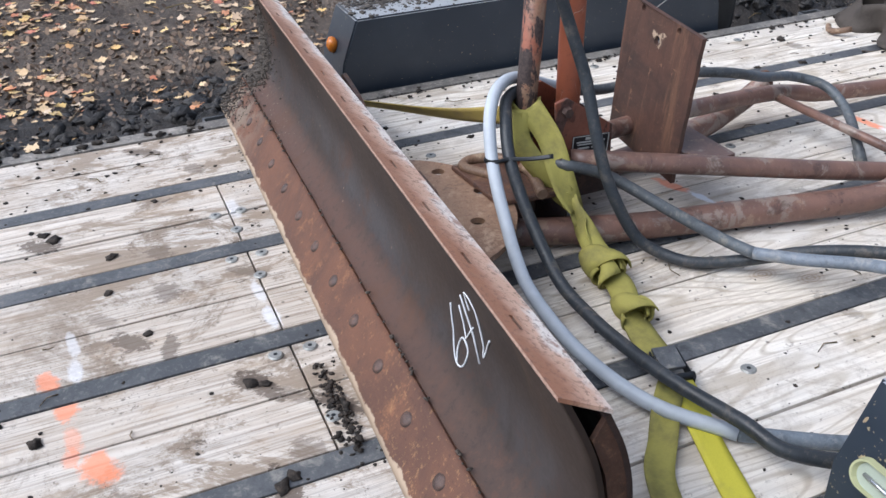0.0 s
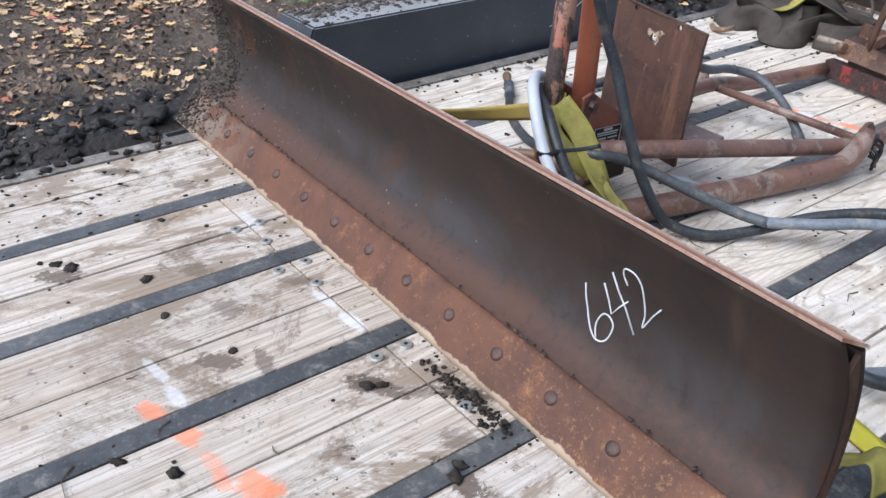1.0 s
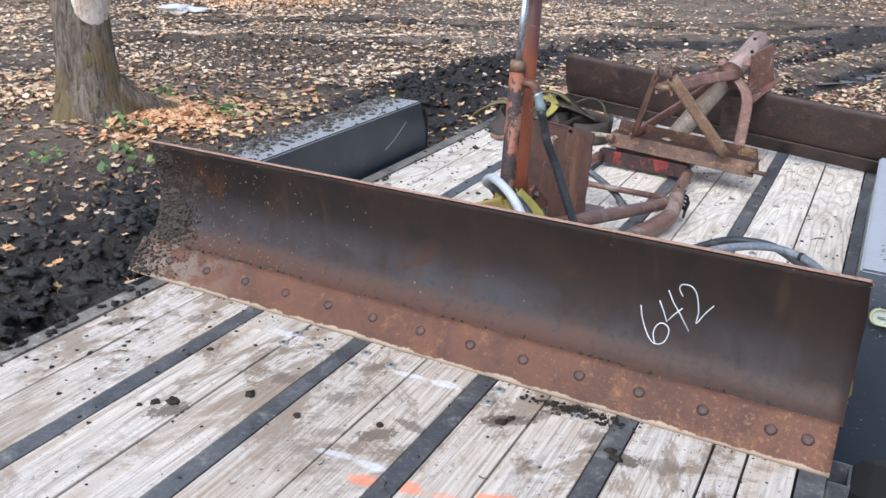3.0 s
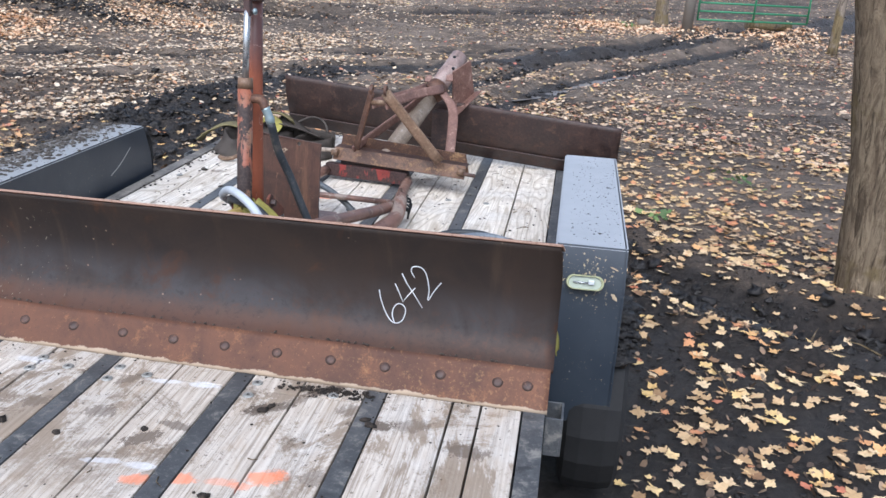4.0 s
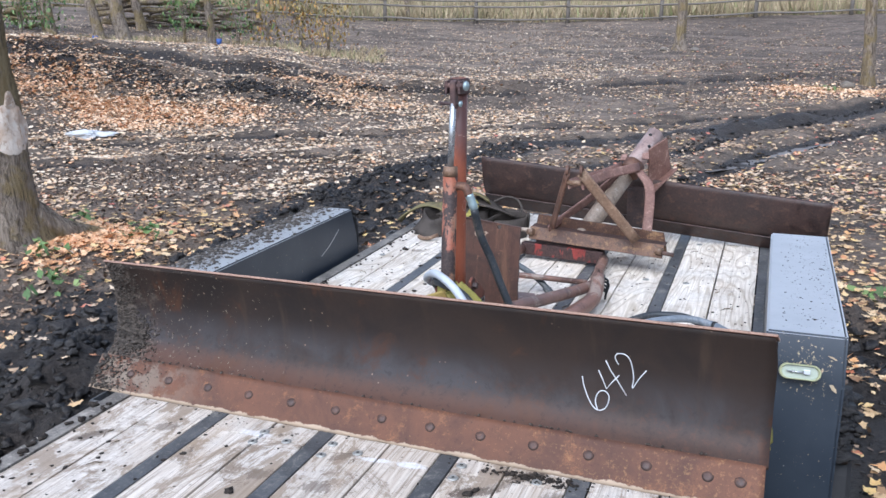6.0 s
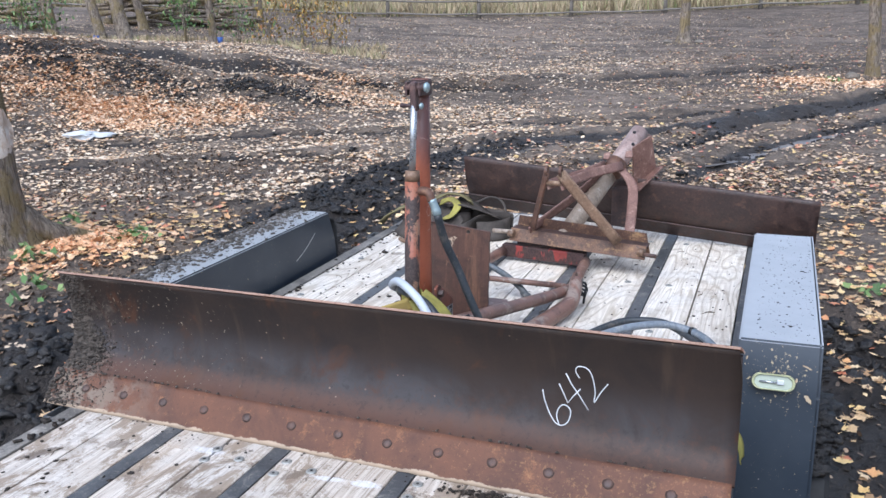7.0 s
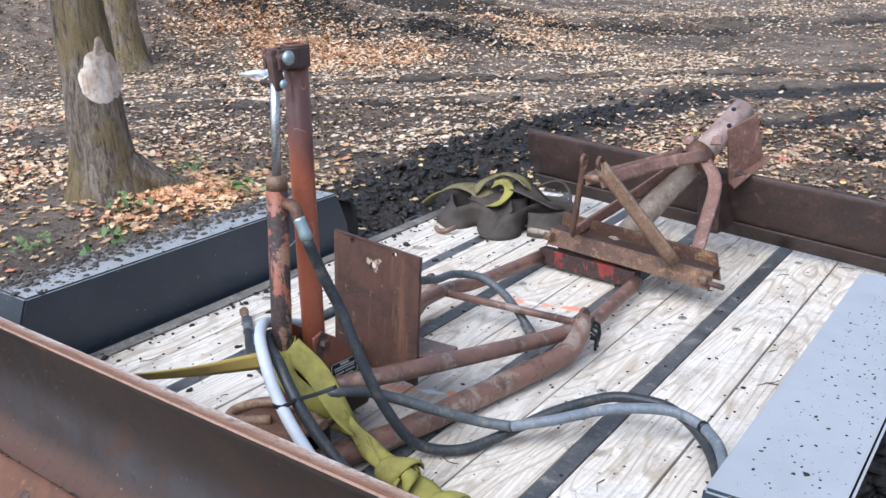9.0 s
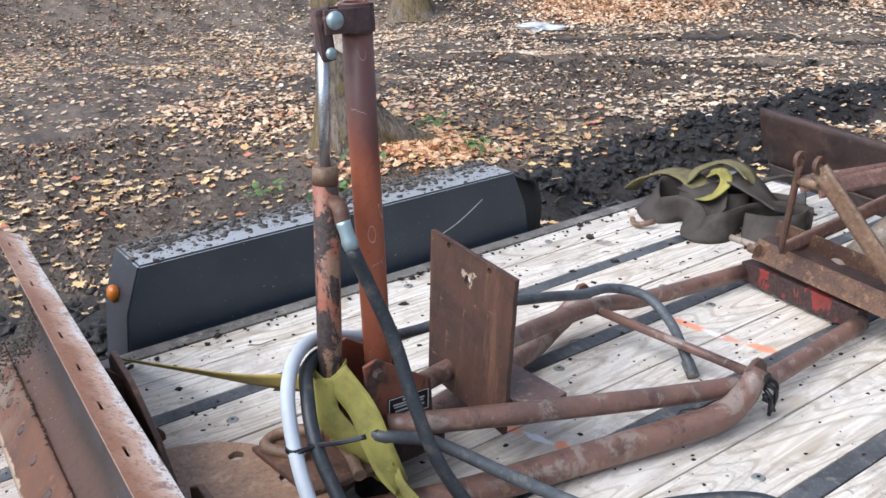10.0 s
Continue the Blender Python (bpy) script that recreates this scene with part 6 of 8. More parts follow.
    for f, s in ((0.84, 1), (0.93, 0.2)):
        p = lo + (hi - lo) * f
        n2 = (sd * s + ax2.cross(sd) * -0.75).normalized()
        if n2.y > 0:
            n2 = -n2
        b = bmesh.new()
        bmesh.ops.create_cone(b, cap_ends=True, segments=14, radius1=0.009, radius2=0.009, depth=0.004, matrix=Matrix.Translation(p + n2 * 0.0465) @ n2.to_track_quat("Z", "Y").to_matrix().to_4x4())
        part("hole", b, M_BLACKPLATE, boom, "dark drilled hole")
    band = tube([col - ax2 * 0.03, col + ax2 * 0.03], 0.054, 24)
    part("collar", band, M_RUST, boom, "rusty welded collar")
    for q in ((0.05, -0.02, 0.05), (-0.06, 0.0, 0.035)):
        part("collar_tab", slab([col + Vector(q), col + Vector(q) + Vector((0.035, 0.015, 0.0)), col + Vector(q) + Vector((0.028, 0.04, 0.03)), col + Vector(q) + Vector((0.0, 0.03, 0.025))], (0, -0.006, 0.006), None, 0.001), M_PINK, boom)
    # angle bracket between boom and blade
    a0 = Vector((-0.355, 2.49, 0.515))
    brk = slab([a0, a0 + Vector((0.075, 0.1, 0.05)), a0 + Vector((0.1, 0.14, -0.13)), a0 + Vector((0.0, 0.06, -0.22))], (0.008, -0.006, 0), None, 0.001)
    slab([a0 + Vector((0.1, 0.14, -0.13)), a0 + Vector((0.0, 0.06, -0.22)), a0 + Vector((0.045, 0.0, -0.225)), a0 + Vector((0.15, 0.09, -0.11))], (0, 0, 0.009), brk, 0.001)
    part("angle_bracket", brk, M_PINK, scraper, "rusty angle bracket")
    part("blade_mount", box((0.09, 0.16, 0.2), pose(-0.4, 2.58, 0.2, 0, 0, -6), 0.004), M_DARKRUST, scraper)
    part("lower_brace", tube([(-0.45, 2.12, 0.08), (-0.38, 2.17, 0.085), (-0.31, 2.22, 0.09)], 0.024, 12), M_RUST, scraper)


build_scraper()

# ---- straps ----
tie_down = thing("ratchet_strap", (-0.4, 0.5, 0), "knotted yellow ratchet strap holding the post to the deck", "strap")


def build_tie_down():
    part("anchor_band", ribbon([(-1.61, 0.335, 0.04, -38), (-1.3, 0.395, 0.12, -40), (-1.0, 0.452, 0.2, -52), (-0.8, 0.49, 0.265, -75), (-0.735, 0.494, 0.29, -85)], 0.045, 0.003, 6), M_LIT_TAUT, tie_down, "taut dusty yellow band")
    wrap = []
    for k in range(15):
        a = radians(250 - k * 26)
        wrap.append((-0.748 + 0.033 * math.cos(a), 0.531 + 0.033 * math.sin(a), 0.285 + 0.012 * math.sin(k), 90))
    part("wrap", ribbon(wrap, 0.052, 0.003, 3), M_YELLOW, tie_down, "yellow webbing wound round the cylinder")
    look_at = (0.75, -0.5, 0.43)
    part("band", ribbon([(-0.722, 0.505, 0.305, 0), (-0.69, 0.486, 0.255, -12), (-0.66, 0.502, 0.21, 10), (-0.635, 0.525, 0.175, 25), (-0.6, 0.56, 0.135, 50)], 0.05, 0.003, 7, face=look_at, curl=0.1), M_YELLOW, tie_down, "slack yellow webbing")
    part("band", ribbon([(-0.715, 0.525, 0.31, 0), (-0.662, 0.55, 0.25, 12), (-0.62, 0.55, 0.195, -10), (-0.59, 0.553, 0.15, -30), (-0.565, 0.563, 0.11, -60)], 0.056, 0.003, 7, face=look_at, curl=-0.12), M_YELLOW, tie_down, "slack yellow webbing")
    part("band", ribbon([(-0.615, 0.55, 0.15, -40), (-0.575, 0.56, 0.115, 50), (-0.53, 0.564, 0.085, 20), (-0.49, 0.565, 0.07, -15), (-0.45, 0.563, 0.058, 0)], 0.05, 0.004, 7, face=look_at, curl=0.15), M_YELLOW, tie_down, "twisted yellow webbing")
    part("band", ribbon([(-0.6, 0.556, 0.14, 70), (-0.565, 0.565, 0.105, -60), (-0.525, 0.57, 0.085, 80), (-0.48, 0.57, 0.06, 120)], 0.035, 0.004, 7, face=look_at), M_YELLOW, tie_down)
    run = Vector((0.9, -0.2, -0.05)).normalized()
    for cx, cy, cz, r, w, lean, start, spin in ((-0.438, 0.562, 0.05, 0.044, 0.06, 0.25, 0.2, 1.0), (-0.42, 0.56, 0.048, 0.034, 0.05, -0.5, 2.6, 0.75), (-0.445, 0.562, 0.046, 0.03, 0.045, 0.8, 4.0, 0.7), (-0.4, 0.555, 0.05, 0.026, 0.04, -0.9, 1.2, 0.6),
                                               (-0.278, 0.532, 0.042, 0.036, 0.045, 0.35, 0.4, 1.0), (-0.262, 0.528, 0.04, 0.028, 0.04, -0.7, 2.9, 0.7), (-0.29, 0.535, 0.038, 0.026, 0.036, 0.9, 4.4, 0.6)):
        a1 = Vector((-run.y, run.x, 0)).normalized()
        a2 = run.cross(a1)
        tilt = (run + a1 * lean * 0.6 + a2 * lean * 0.3).normalized()
        loop = []
        for k in range(13):
            a = start + k * 0.52 * spin
            p = Vector((cx, cy, cz)) + a1 * (r * 1.05 * math.cos(a)) + a2 * (r * 0.85 * math.sin(a)) + run * (0.012 * math.sin(a * 0.7 + start) + 0.02 * lean * math.cos(a))
            loop.append((p.x, p.y, max(p.z, 0.006), 12 * math.sin(2 * a)))
        part("knot_loop", ribbon(loop, w, 0.004, 4, across=tilt, curl=0.1), M_YELLOW, tie_down, "loose yellow knot")
    part("band", ribbon([(-0.43, 0.562, 0.04, 0), (-0.36, 0.555, 0.042, 12), (-0.28, 0.53, 0.035, -10), (-0.2, 0.512, 0.026, 6), (-0.14, 0.508, 0.025, 0)], 0.056, 0.004, 7, curl=-0.08), M_YELLOW, tie_down)
    # ratchet buckle
    ratchet = part("ratchet", box((0.055, 0.046, 0.009), pose(-0.122, 0.507, 0.034, 0, 8, -12), 0.002), M_STRIP, tie_down, "dark steel ratchet buckle")
    b = bmesh.new()
    for s in (-1, 1):
        box((0.085, 0.003, 0.02), pose(-0.105, 0.503, 0.024, 0, 4, -12) @ pose(0, s * 0.0265, 0), 0.001, b)
    tube([(-0.078, 0.472, 0.028), (-0.068, 0.526, 0.028)], 0.008, 12, 0, 0, 0, b)
    tube([(-0.14, 0.486, 0.026), (-0.13, 0.536, 0.026)], 0.006, 10, 0, 0, 0, b)
    part("handle", b, M_BLACKPLATE, ratchet, "scuffed dark handle frame")
    part("tail", ribbon([(-0.08, 0.497, 0.024, 0), (-0.02, 0.483, 0.018, 6), (0.07, 0.457, 0.009, -4), (0.16, 0.432, 0.006, 2), (0.255, 0.405, 0.007, 0)], 0.05, 0.003, 6), M_BRIGHTYELLOW, tie_down, "bright yellow strap tail")
    part("tail", ribbon([(-0.075, 0.485, 0.02, 10), (-0.02, 0.43, 0.02, -14), (0.04, 0.385, 0.014, 16), (0.1, 0.335, 0.009, -8), (0.19, 0.305, 0.01, 0), (0.25, 0.3, 0.045, 0), (0.28, 0.3, 0.078, 8), (0.296, 0.3, 0.055, 10), (0.303, 0.3, 0.012, 6)], 0.05, 0.003, 6, curl=0.1), M_YELLOW, tie_down, "folded yellow strap tail")


build_tie_down()

pile = thing("strap_pile", (-1.3, 2.4, 0), "tangled heap of dirty grey and yellow lifting straps", "straps")


def build_pile():
    """Wide grey slings standing on edge in loops, with a stiff faded yellow one arched over them."""
    standing = (
        [(-1.36, 2.51, 0.075, 92), (-1.5, 2.53, 0.08, 98), (-1.6, 2.46, 0.07, 70), (-1.57, 2.36, 0.05, 40), (-1.48, 2.31, 0.04, 64), (-1.41, 2.36, 0.06, 102), (-1.33, 2.33, 0.045, 48), (-1.26, 2.27, 0.035, 30), (-1.19, 2.32, 0.05, 74), (-1.17, 2.43, 0.075, 110), (-1.09, 2.5, 0.08, 94), (-1.01, 2.56, 0.062, 90)],
        [(-1.62, 2.51, 0.065, 86), (-1.5, 2.59, 0.09, 82), (-1.36, 2.57, 0.09, 95), (-1.22, 2.53, 0.085, 88), (-1.1, 2.6, 0.07, 92), (-1.0, 2.56, 0.055, 90)],
        [(-1.15, 2.38, 0.045, 70), (-1.06, 2.4, 0.05, 58), (-1.0, 2.47, 0.055, 84), (-1.03, 2.58, 0.055, 96)],
        [(-1.5, 2.45, 0.06, 70), (-1.4, 2.41, 0.065, 60), (-1.3, 2.43, 0.07, 66), (-1.22, 2.5, 0.075, 84), (-1.3, 2.55, 0.07, 100)],
    )
    for rows in standing:
        part("sling", ribbon(rows, 0.108, 0.006, 8, curl=0.03), M_GREYWEB, pile, "wide dirty brown-grey sling")
    flat = (
        [(-1.56, 2.42, 0.012, 4), (-1.42, 2.42, 0.03, -6), (-1.26, 2.45, 0.034, 8), (-1.1, 2.49, 0.02, 0)],
        [(-1.5, 2.52, 0.1, 14), (-1.4, 2.48, 0.11, 24), (-1.32, 2.43, 0.085, 40), (-1.26, 2.37, 0.05, 55)],
        [(-1.33, 2.53, 0.165, 18), (-1.25, 2.5, 0.168, 2), (-1.15, 2.47, 0.14, -14), (-1.05, 2.46, 0.105, -20)],
    )
    for rows in flat:
        part("sling", ribbon(rows, 0.125, 0.006, 8, curl=0.05), M_GREYWEB, pile, "crumpled dirty sling")
    for rows, w, m, label in (([(-1.735, 2.44, 0.04, -24), (-1.68, 2.46, 0.095, -12), (-1.6, 2.5, 0.13, 0), (-1.5, 2.51, 0.125, 14), (-1.42, 2.48, 0.1, 24)], 0.085, M_OLDYELLOW, "faded yellow sling"),
                              ([(-1.5, 2.5, 0.12, 12), (-1.45, 2.53, 0.17, 4), (-1.37, 2.55, 0.203, -4), (-1.28, 2.53, 0.2, -16), (-1.21, 2.5, 0.165, -34)], 0.085, M_OLDYELLOW, "faded yellow sling"),
                              ([(-1.4, 2.5, 0.165, 40), (-1.33, 2.48, 0.19, 18), (-1.28, 2.44, 0.165, -10), (-1.31, 2.41, 0.115, -24), (-1.38, 2.42, 0.09, -6)], 0.042, M_YELLOW, "brighter yellow inner fold")):
        part("sling", ribbon(rows, w, 0.006, 8, curl=0.08), m, pile, label)
    part("cord", tube([(-1.24, 2.57, 0.15), (-1.15, 2.63, 0.185), (-1.07, 2.6, 0.165), (-1.03, 2.55, 0.09)], 0.007, 8, 5), M_GREYWEB, pile, "stiff grey cord loop")
    part("shackle", tube([(-1.54, 2.24, 0.012), (-1.5, 2.205, 0.014), (-1.46, 2.2, 0.02), (-1.43, 2.24, 0.03)], 0.011, 8, 4), M_DUSTRUST, pile, "small rusty shackle")


build_pile()


# ---- mud on deck, fenders and blade ----
def mesh_object(name, verts, faces, material, smooth=True):
    """A joined mesh from arrays; faces all have the same number of corners."""
    verts, faces = np.asarray(verts, float).reshape(-1, 3), np.asarray(faces, np.int64)
    me = bpy.data.meshes.new(name)
    me.vertices.add(len(verts))
    me.vertices.foreach_set("co", verts.ravel())
    me.loops.add(faces.size)
    me.loops.foreach_set("vertex_index", faces.ravel())
    me.polygons.add(len(faces))
    me.polygons.foreach_set("loop_start", np.arange(0, faces.size, faces.shape[1]))
    me.update(calc_edges=True)
    if smooth:
        me.shade_smooth()
    me.materials.append(material)
    return new(name, me)


def lump_arrays(detail, seed, rough=0.75):
    b = lump((1, 1, 1), seed, detail, rough)
    v = np.array([v.co[:] for v in b.verts])
    f = np.array([[w.index for w in q.verts] for q in b.faces])
    b.free()
    return v, f


LUMPS = {d: [lump_arrays(d, k + 1) for k in range(10)] for d in (1, 2)}
ROUGH_LUMPS = {d: [lump_arrays(d, k + 31, 1.25) for k in range(10)] for d in (1, 2)}


def scatter_mud(name, label, spots, squash=0.32, scale=0.48, smooth=True, material=M_MUD):
    """Clods: each spot is x, y, z, size."""
    vs, fs, n = [], [], 0
    for k, (x, y, z, s) in enumerate(spots):
        s *= scale
        v, f = (LUMPS if smooth else ROUGH_LUMPS)[2 if (0.007 if smooth else 0.016) < s else 1][k % 10]
        a = random.uniform(0, 6.3)
        w = v * (s * random.uniform(0.7, 1.5), s * random.uniform(0.7, 1.5), s * squash)
        w = w @ np.array([[math.cos(a), math.sin(a), 0], [-math.sin(a), math.cos(a), 0], [0, 0, 1]])
        vs.append(w + (x, y, z + s * squash * 0.35))
        fs.append(f + n)
        n += len(v)
    ob = mesh_object(name, np.concatenate(vs), np.concatenate(fs), material, smooth)
    return tagged(ob, label, "mud", kind="stuff")


random.seed(21)
spots = [(-1.013, -0.408, 0, 0.022), (-1.185, -0.553, 0, 0.028), (-1.15, -0.53, 0, 0.03), (-1.21, -0.58, 0, 0.018), (-0.422, -0.214, 0, 0.024), (-0.41, -0.19, 0, 0.018), (-0.857, -0.431, 0, 0.018),
         (-0.664, -0.37, 0, 0.02), (-0.142, -0.223, 0, 0.028), (-0.16, -0.2, 0, 0.02), (-0.419, -0.594, 0, 0.03), (-0.5, -0.66, 0, 0.02), (-1.25, -0.28, 0, 0.015), (-1.16, -0.2, 0, 0.012), (-0.073, 1.608, 0, 0.014)]
spots += [(-0.38 + 0.2 * random.random(), -0.066 - 0.022 * random.random(), 0.004 * (k % 3), random.uniform(0.005, 0.014)) for k in range(60)]
spots += [(-0.3 + random.gauss(0, 0.075), -0.078 - abs(random.gauss(0, 0.014)), 0.002 * (k % 3), random.uniform(0.004, 0.013)) for k in range(90)]
spots += [(x, -0.05 + SKEW * x - 0.09 * random.random() ** 2, 0, random.uniform(0.002, 0.009)) for x in (random.uniform(-1.6, 0.2) for k in range(80))]
spots += [(random.uniform(-1.68, -1.25), random.uniform(-0.75, -0.08), 0, random.uniform(0.004, 0.014)) for k in range(46)]
spots += [(random.uniform(-1.72, -1.66), random.uniform(-1.4, -0.05), 0.004, random.uniform(0.008, 0.03)) for k in range(34)]
spots += [(random.uniform(-1.2, 0.2), random.uniform(-1.5, -0.1), 0, 0.002 + 0.007 * random.random() ** 2.5) for k in range(260)]
spots += [(random.uniform(-1.7, -0.95), random.uniform(0.35, 2.9), 0, random.uniform(0.003, 0.013) * (1 if k % 5 else 1.7)) for k in range(330)]
spots += [(random.uniform(-0.95, 0.22), random.uniform(0.45, 2.6), 0, 0.002 + 0.01 * random.random() ** 2.5) for k in range(760)]
spots += [(-1.66 + 0.05 * random.random(), random.uniform(0.4, 2.9), 0.004, random.uniform(0.004, 0.016)) for k in range(90)]
spots += [(-1.63 + random.gauss(0, 0.02), 0.335 + random.gauss(0, 0.02), 0, random.uniform(0.01, 0.025)) for k in range(8)]
spots += [(-1.25, 0.62, 0, 0.02), (-1.42, 0.42, 0, 0.018), (-0.98, 0.5, 0, 0.012), (-1.3, 1.9, 0, 0.022), (-1.52, 2.0, 0, 0.03)]
scatter_mud("mud_clods", "crumbled dark mud clods scattered over the plank deck", spots, 0.52)
spots = [(random.uniform(0.31, 0.48), random.uniform(0.58, 1.82), 0.272, 0.0014 + 0.006 * random.random() ** 3) for k in range(420)]
spots += [(0.41, 0.69, 0.272, 0.012), (0.39, 0.68, 0.272, 0.008), (0.45, 1.3, 0.272, 0.012), (0.46, 1.29, 0.272, 0.008), (0.4, 0.8, 0.272, 0.007)]
scatter_mud("fender_mud", "small mud crumbs on the fender top", spots)
spots = []
for k in range(3300):
    x, y = random.uniform(-1.962, -1.75), random.uniform(0.46, 1.83)
    if random.random() < (0.16 + 0.84 * min(1.0, max(0.0, (-1.79 - x) / 0.1))) * (0.3 + 0.9 * float(fbm(x * 9, y * 9, 3, 71))):
        spots.append((x, y, 0.238, 0.0025 + 0.011 * random.random() ** 3.5))
scatter_mud("fender_mud", "thick layer of grey-brown mud crumbs on the fender top", spots, 0.55, 0.75, True, M_DRYMUD)
spots = []
for k in range(5200):
    x, z = -1.82 + abs(random.gauss(0, 0.13)), random.uniform(0.09, 0.4)
    near = math.exp(-((x + 1.74) / 0.07) ** 2 - ((z - 0.14) / 0.055) ** 2) + 0.4 * math.exp(-((x + 1.79) / 0.05) ** 2)
    if x < -1.2 and random.random() < 0.05 + near:
        spots.append((x, face_y(x, z) - 0.001, z, 0.0016 + 0.0035 * random.random() ** 2 + 0.011 * near * random.random() ** 2))
for k in range(90):
    x = random.uniform(-1.7, 0.24)
    spots.append((x, 0.029 + SKEW * x + random.uniform(-0.004, 0.003), 0.096, random.uniform(0.002, 0.006)))
for k in range(420):
    x, z = -1.83 + abs(random.gauss(0, 0.11)), random.uniform(0.004, 0.09)
    spots.append((x, -0.054 + 0.88 * z + SKEW * x, z, 0.002 + 0.009 * random.random() ** 2.2 * math.exp(-(x + 1.83) / 0.13)))
scatter_mud("blade_mud", "caked mud and crumbs on the end of the moldboard", spots, 0.7, 0.75, True, M_CAKE)
# mud packed on the tyres beside the open fender
spots = []
for k in range(900):
    wy, a, u = (0.83, 1.56)[k % 2], random.uniform(0.5, 2.35), random.uniform(-0.1, 0.11)
    r = 0.345 - 0.9 * max(0.0, abs(u) - 0.075)
    spots.append((0.452 + u, wy + r * math.cos(a), -0.375 + r * math.sin(a), 0.01 + 0.034 * random.random() ** 2))
scatter_mud("tyre_mud", "wet black mud packed on the trailer tyres", spots, 0.5, 0.8, True, M_BANKMUD)

# clods of the churned bank
rng = np.random.default_rng(3)
bank = []
for k in range(12000):
    s = rng.random() ** 1.4 * 14
    seg = np.array(BERM)
    lens = np.r_[0, np.cumsum(np.hypot(*np.diff(seg, axis=0).T))]
    cx, cy = np.interp(s + 2, lens, seg[:, 0]), np.interp(s + 2, lens, seg[:, 1])
    w = np.interp(cy, (2.3, 2.5, 5.5, 8.0), (0.62, 0.42, 0.36, 0.2))
    if rng.random() < 0.75 * np.clip((cy - 6.0) / 3.0, 0, 1):
        continue
    x, y = cx + rng.normal(0, w), cy + rng.normal(0, 0.42)
    if x > DECK_L - 0.12 and y < 3.3:
        continue
    if -2.05 < x < -1.7 and 0.3 < y < 2.05:
        continue
    bank.append((x, y, float(ground_height(x, y)) - 0.006, float(0.007 + 0.042 * rng.random() ** 4 if cy > 1.5 else 0.008 + 0.045 * rng.random() ** 3.5)))
for sx, sy, rx, ry in SPOIL:
    for k in range(330):
        x, y = sx + rng.normal(0, 0.6) * rx, sy + rng.normal(0, 0.6) * ry
        bank.append((x, y, float(ground_height(x, y)), float(0.008 + 0.04 * rng.random() ** 3)))
for rut in RUTS:
    for k in range(500):
        s = rng.random() * (len(rut) - 1)
        a, c = np.array(rut[int(s)]), np.array(rut[int(s) + 1])
        x, y = a + (c - a) * (s % 1) + rng.normal(0, 0.15, 2)
        if y < 6 or rng.random() < 0.8:
            bank.append((x, y, float(ground_height(x, y)), float(0.008 + 0.04 * rng.random() ** 4)))
for k in range(9000):
    x, y = 0.55 + 3.4 * rng.random() ** 1.5, rng.uniform(-1.6, 4.2)
    if not (x < 0.7 and 0.3 < y < 2.05):
        bank.append((x, y, float(ground_height(x, y)), float(0.003 + 0.011 * rng.random() ** 4)))
scatter_mud("bank_clods", "wet black mud clods along a churned bank", bank, 0.8, 0.85, False, M_BANKMUD)


# ---- fallen leaves ----
HALF_LEAF = ((0.025, -0.3), (0.2, -0.38), (0.36, -0.26), (0.3, -0.13), (0.5, -0.08), (0.55, 0.1), (0.37, 0.1), (0.29, 0.2), (0.26, 0.33), (0.1, 0.4))
MAPLE = ((0.01, -0.85), *HALF_LEAF, (0, 0.6), *((-x, y) for x, y in HALF_LEAF[::-1]))


def scatter_leaves(name, label, x, y, z, size, material, fine, seed, tilt=0.35, lift=0.012):
    """Leaves as curled stars (fine) or bent quads, one joined mesh."""
    r = np.random.default_rng(seed)
    n = len(x)
    if fine:
        out = np.array(MAPLE)
        base = np.vstack([[0, 0.02], out])
        m = len(out)
        tris = np.array([[0, 1 + k, 1 + (k + 1) % m] for k in range(m)])
    else:
        base = np.array([(-0.5, -0.1), (-0.1, -0.5), (0.45, -0.2), (0.5, 0.2), (0.05, 0.5), (-0.4, 0.3)])
        tris = np.array([[0, 1, 2], [0, 2, 3], [0, 3, 4], [0, 4, 5]])
    rad = np.hypot(base[:, 0], base[:, 1])
    curl = r.uniform(-0.12, 0.4, (n, 1)) * rad**2 + r.normal(0, 0.045, (n, len(base)))
    loc = np.stack([np.broadcast_to(base[:, 0], (n, len(base))) * r.uniform(0.75, 1.1, (n, 1)), np.broadcast_to(base[:, 1], (n, len(base))), curl], -1)
    loc *= np.asarray(size)[:, None, None]
    a, tx, ty = r.uniform(0, 2 * np.pi, n), r.normal(0, tilt, n), r.normal(0, tilt, n)
    ca, sa = np.cos(a)[:, None], np.sin(a)[:, None]
    px = loc[..., 0] * ca - loc[..., 1] * sa
    py = loc[..., 0] * sa + loc[..., 1] * ca
    pz = loc[..., 2] + px * tx[:, None] + py * ty[:, None]
    v = np.stack([px + np.asarray(x)[:, None], py + np.asarray(y)[:, None], pz + np.asarray(z)[:, None] + lift + np.abs(tx)[:, None] * np.asarray(size)[:, None] * 0.3], -1)
    f = (tris[None] + (np.arange(n) * len(base))[:, None, None]).reshape(-1, 3)
    ob = mesh_object(name, v, f, material, False)
    return tagged(ob, label, "leaves", kind="stuff")


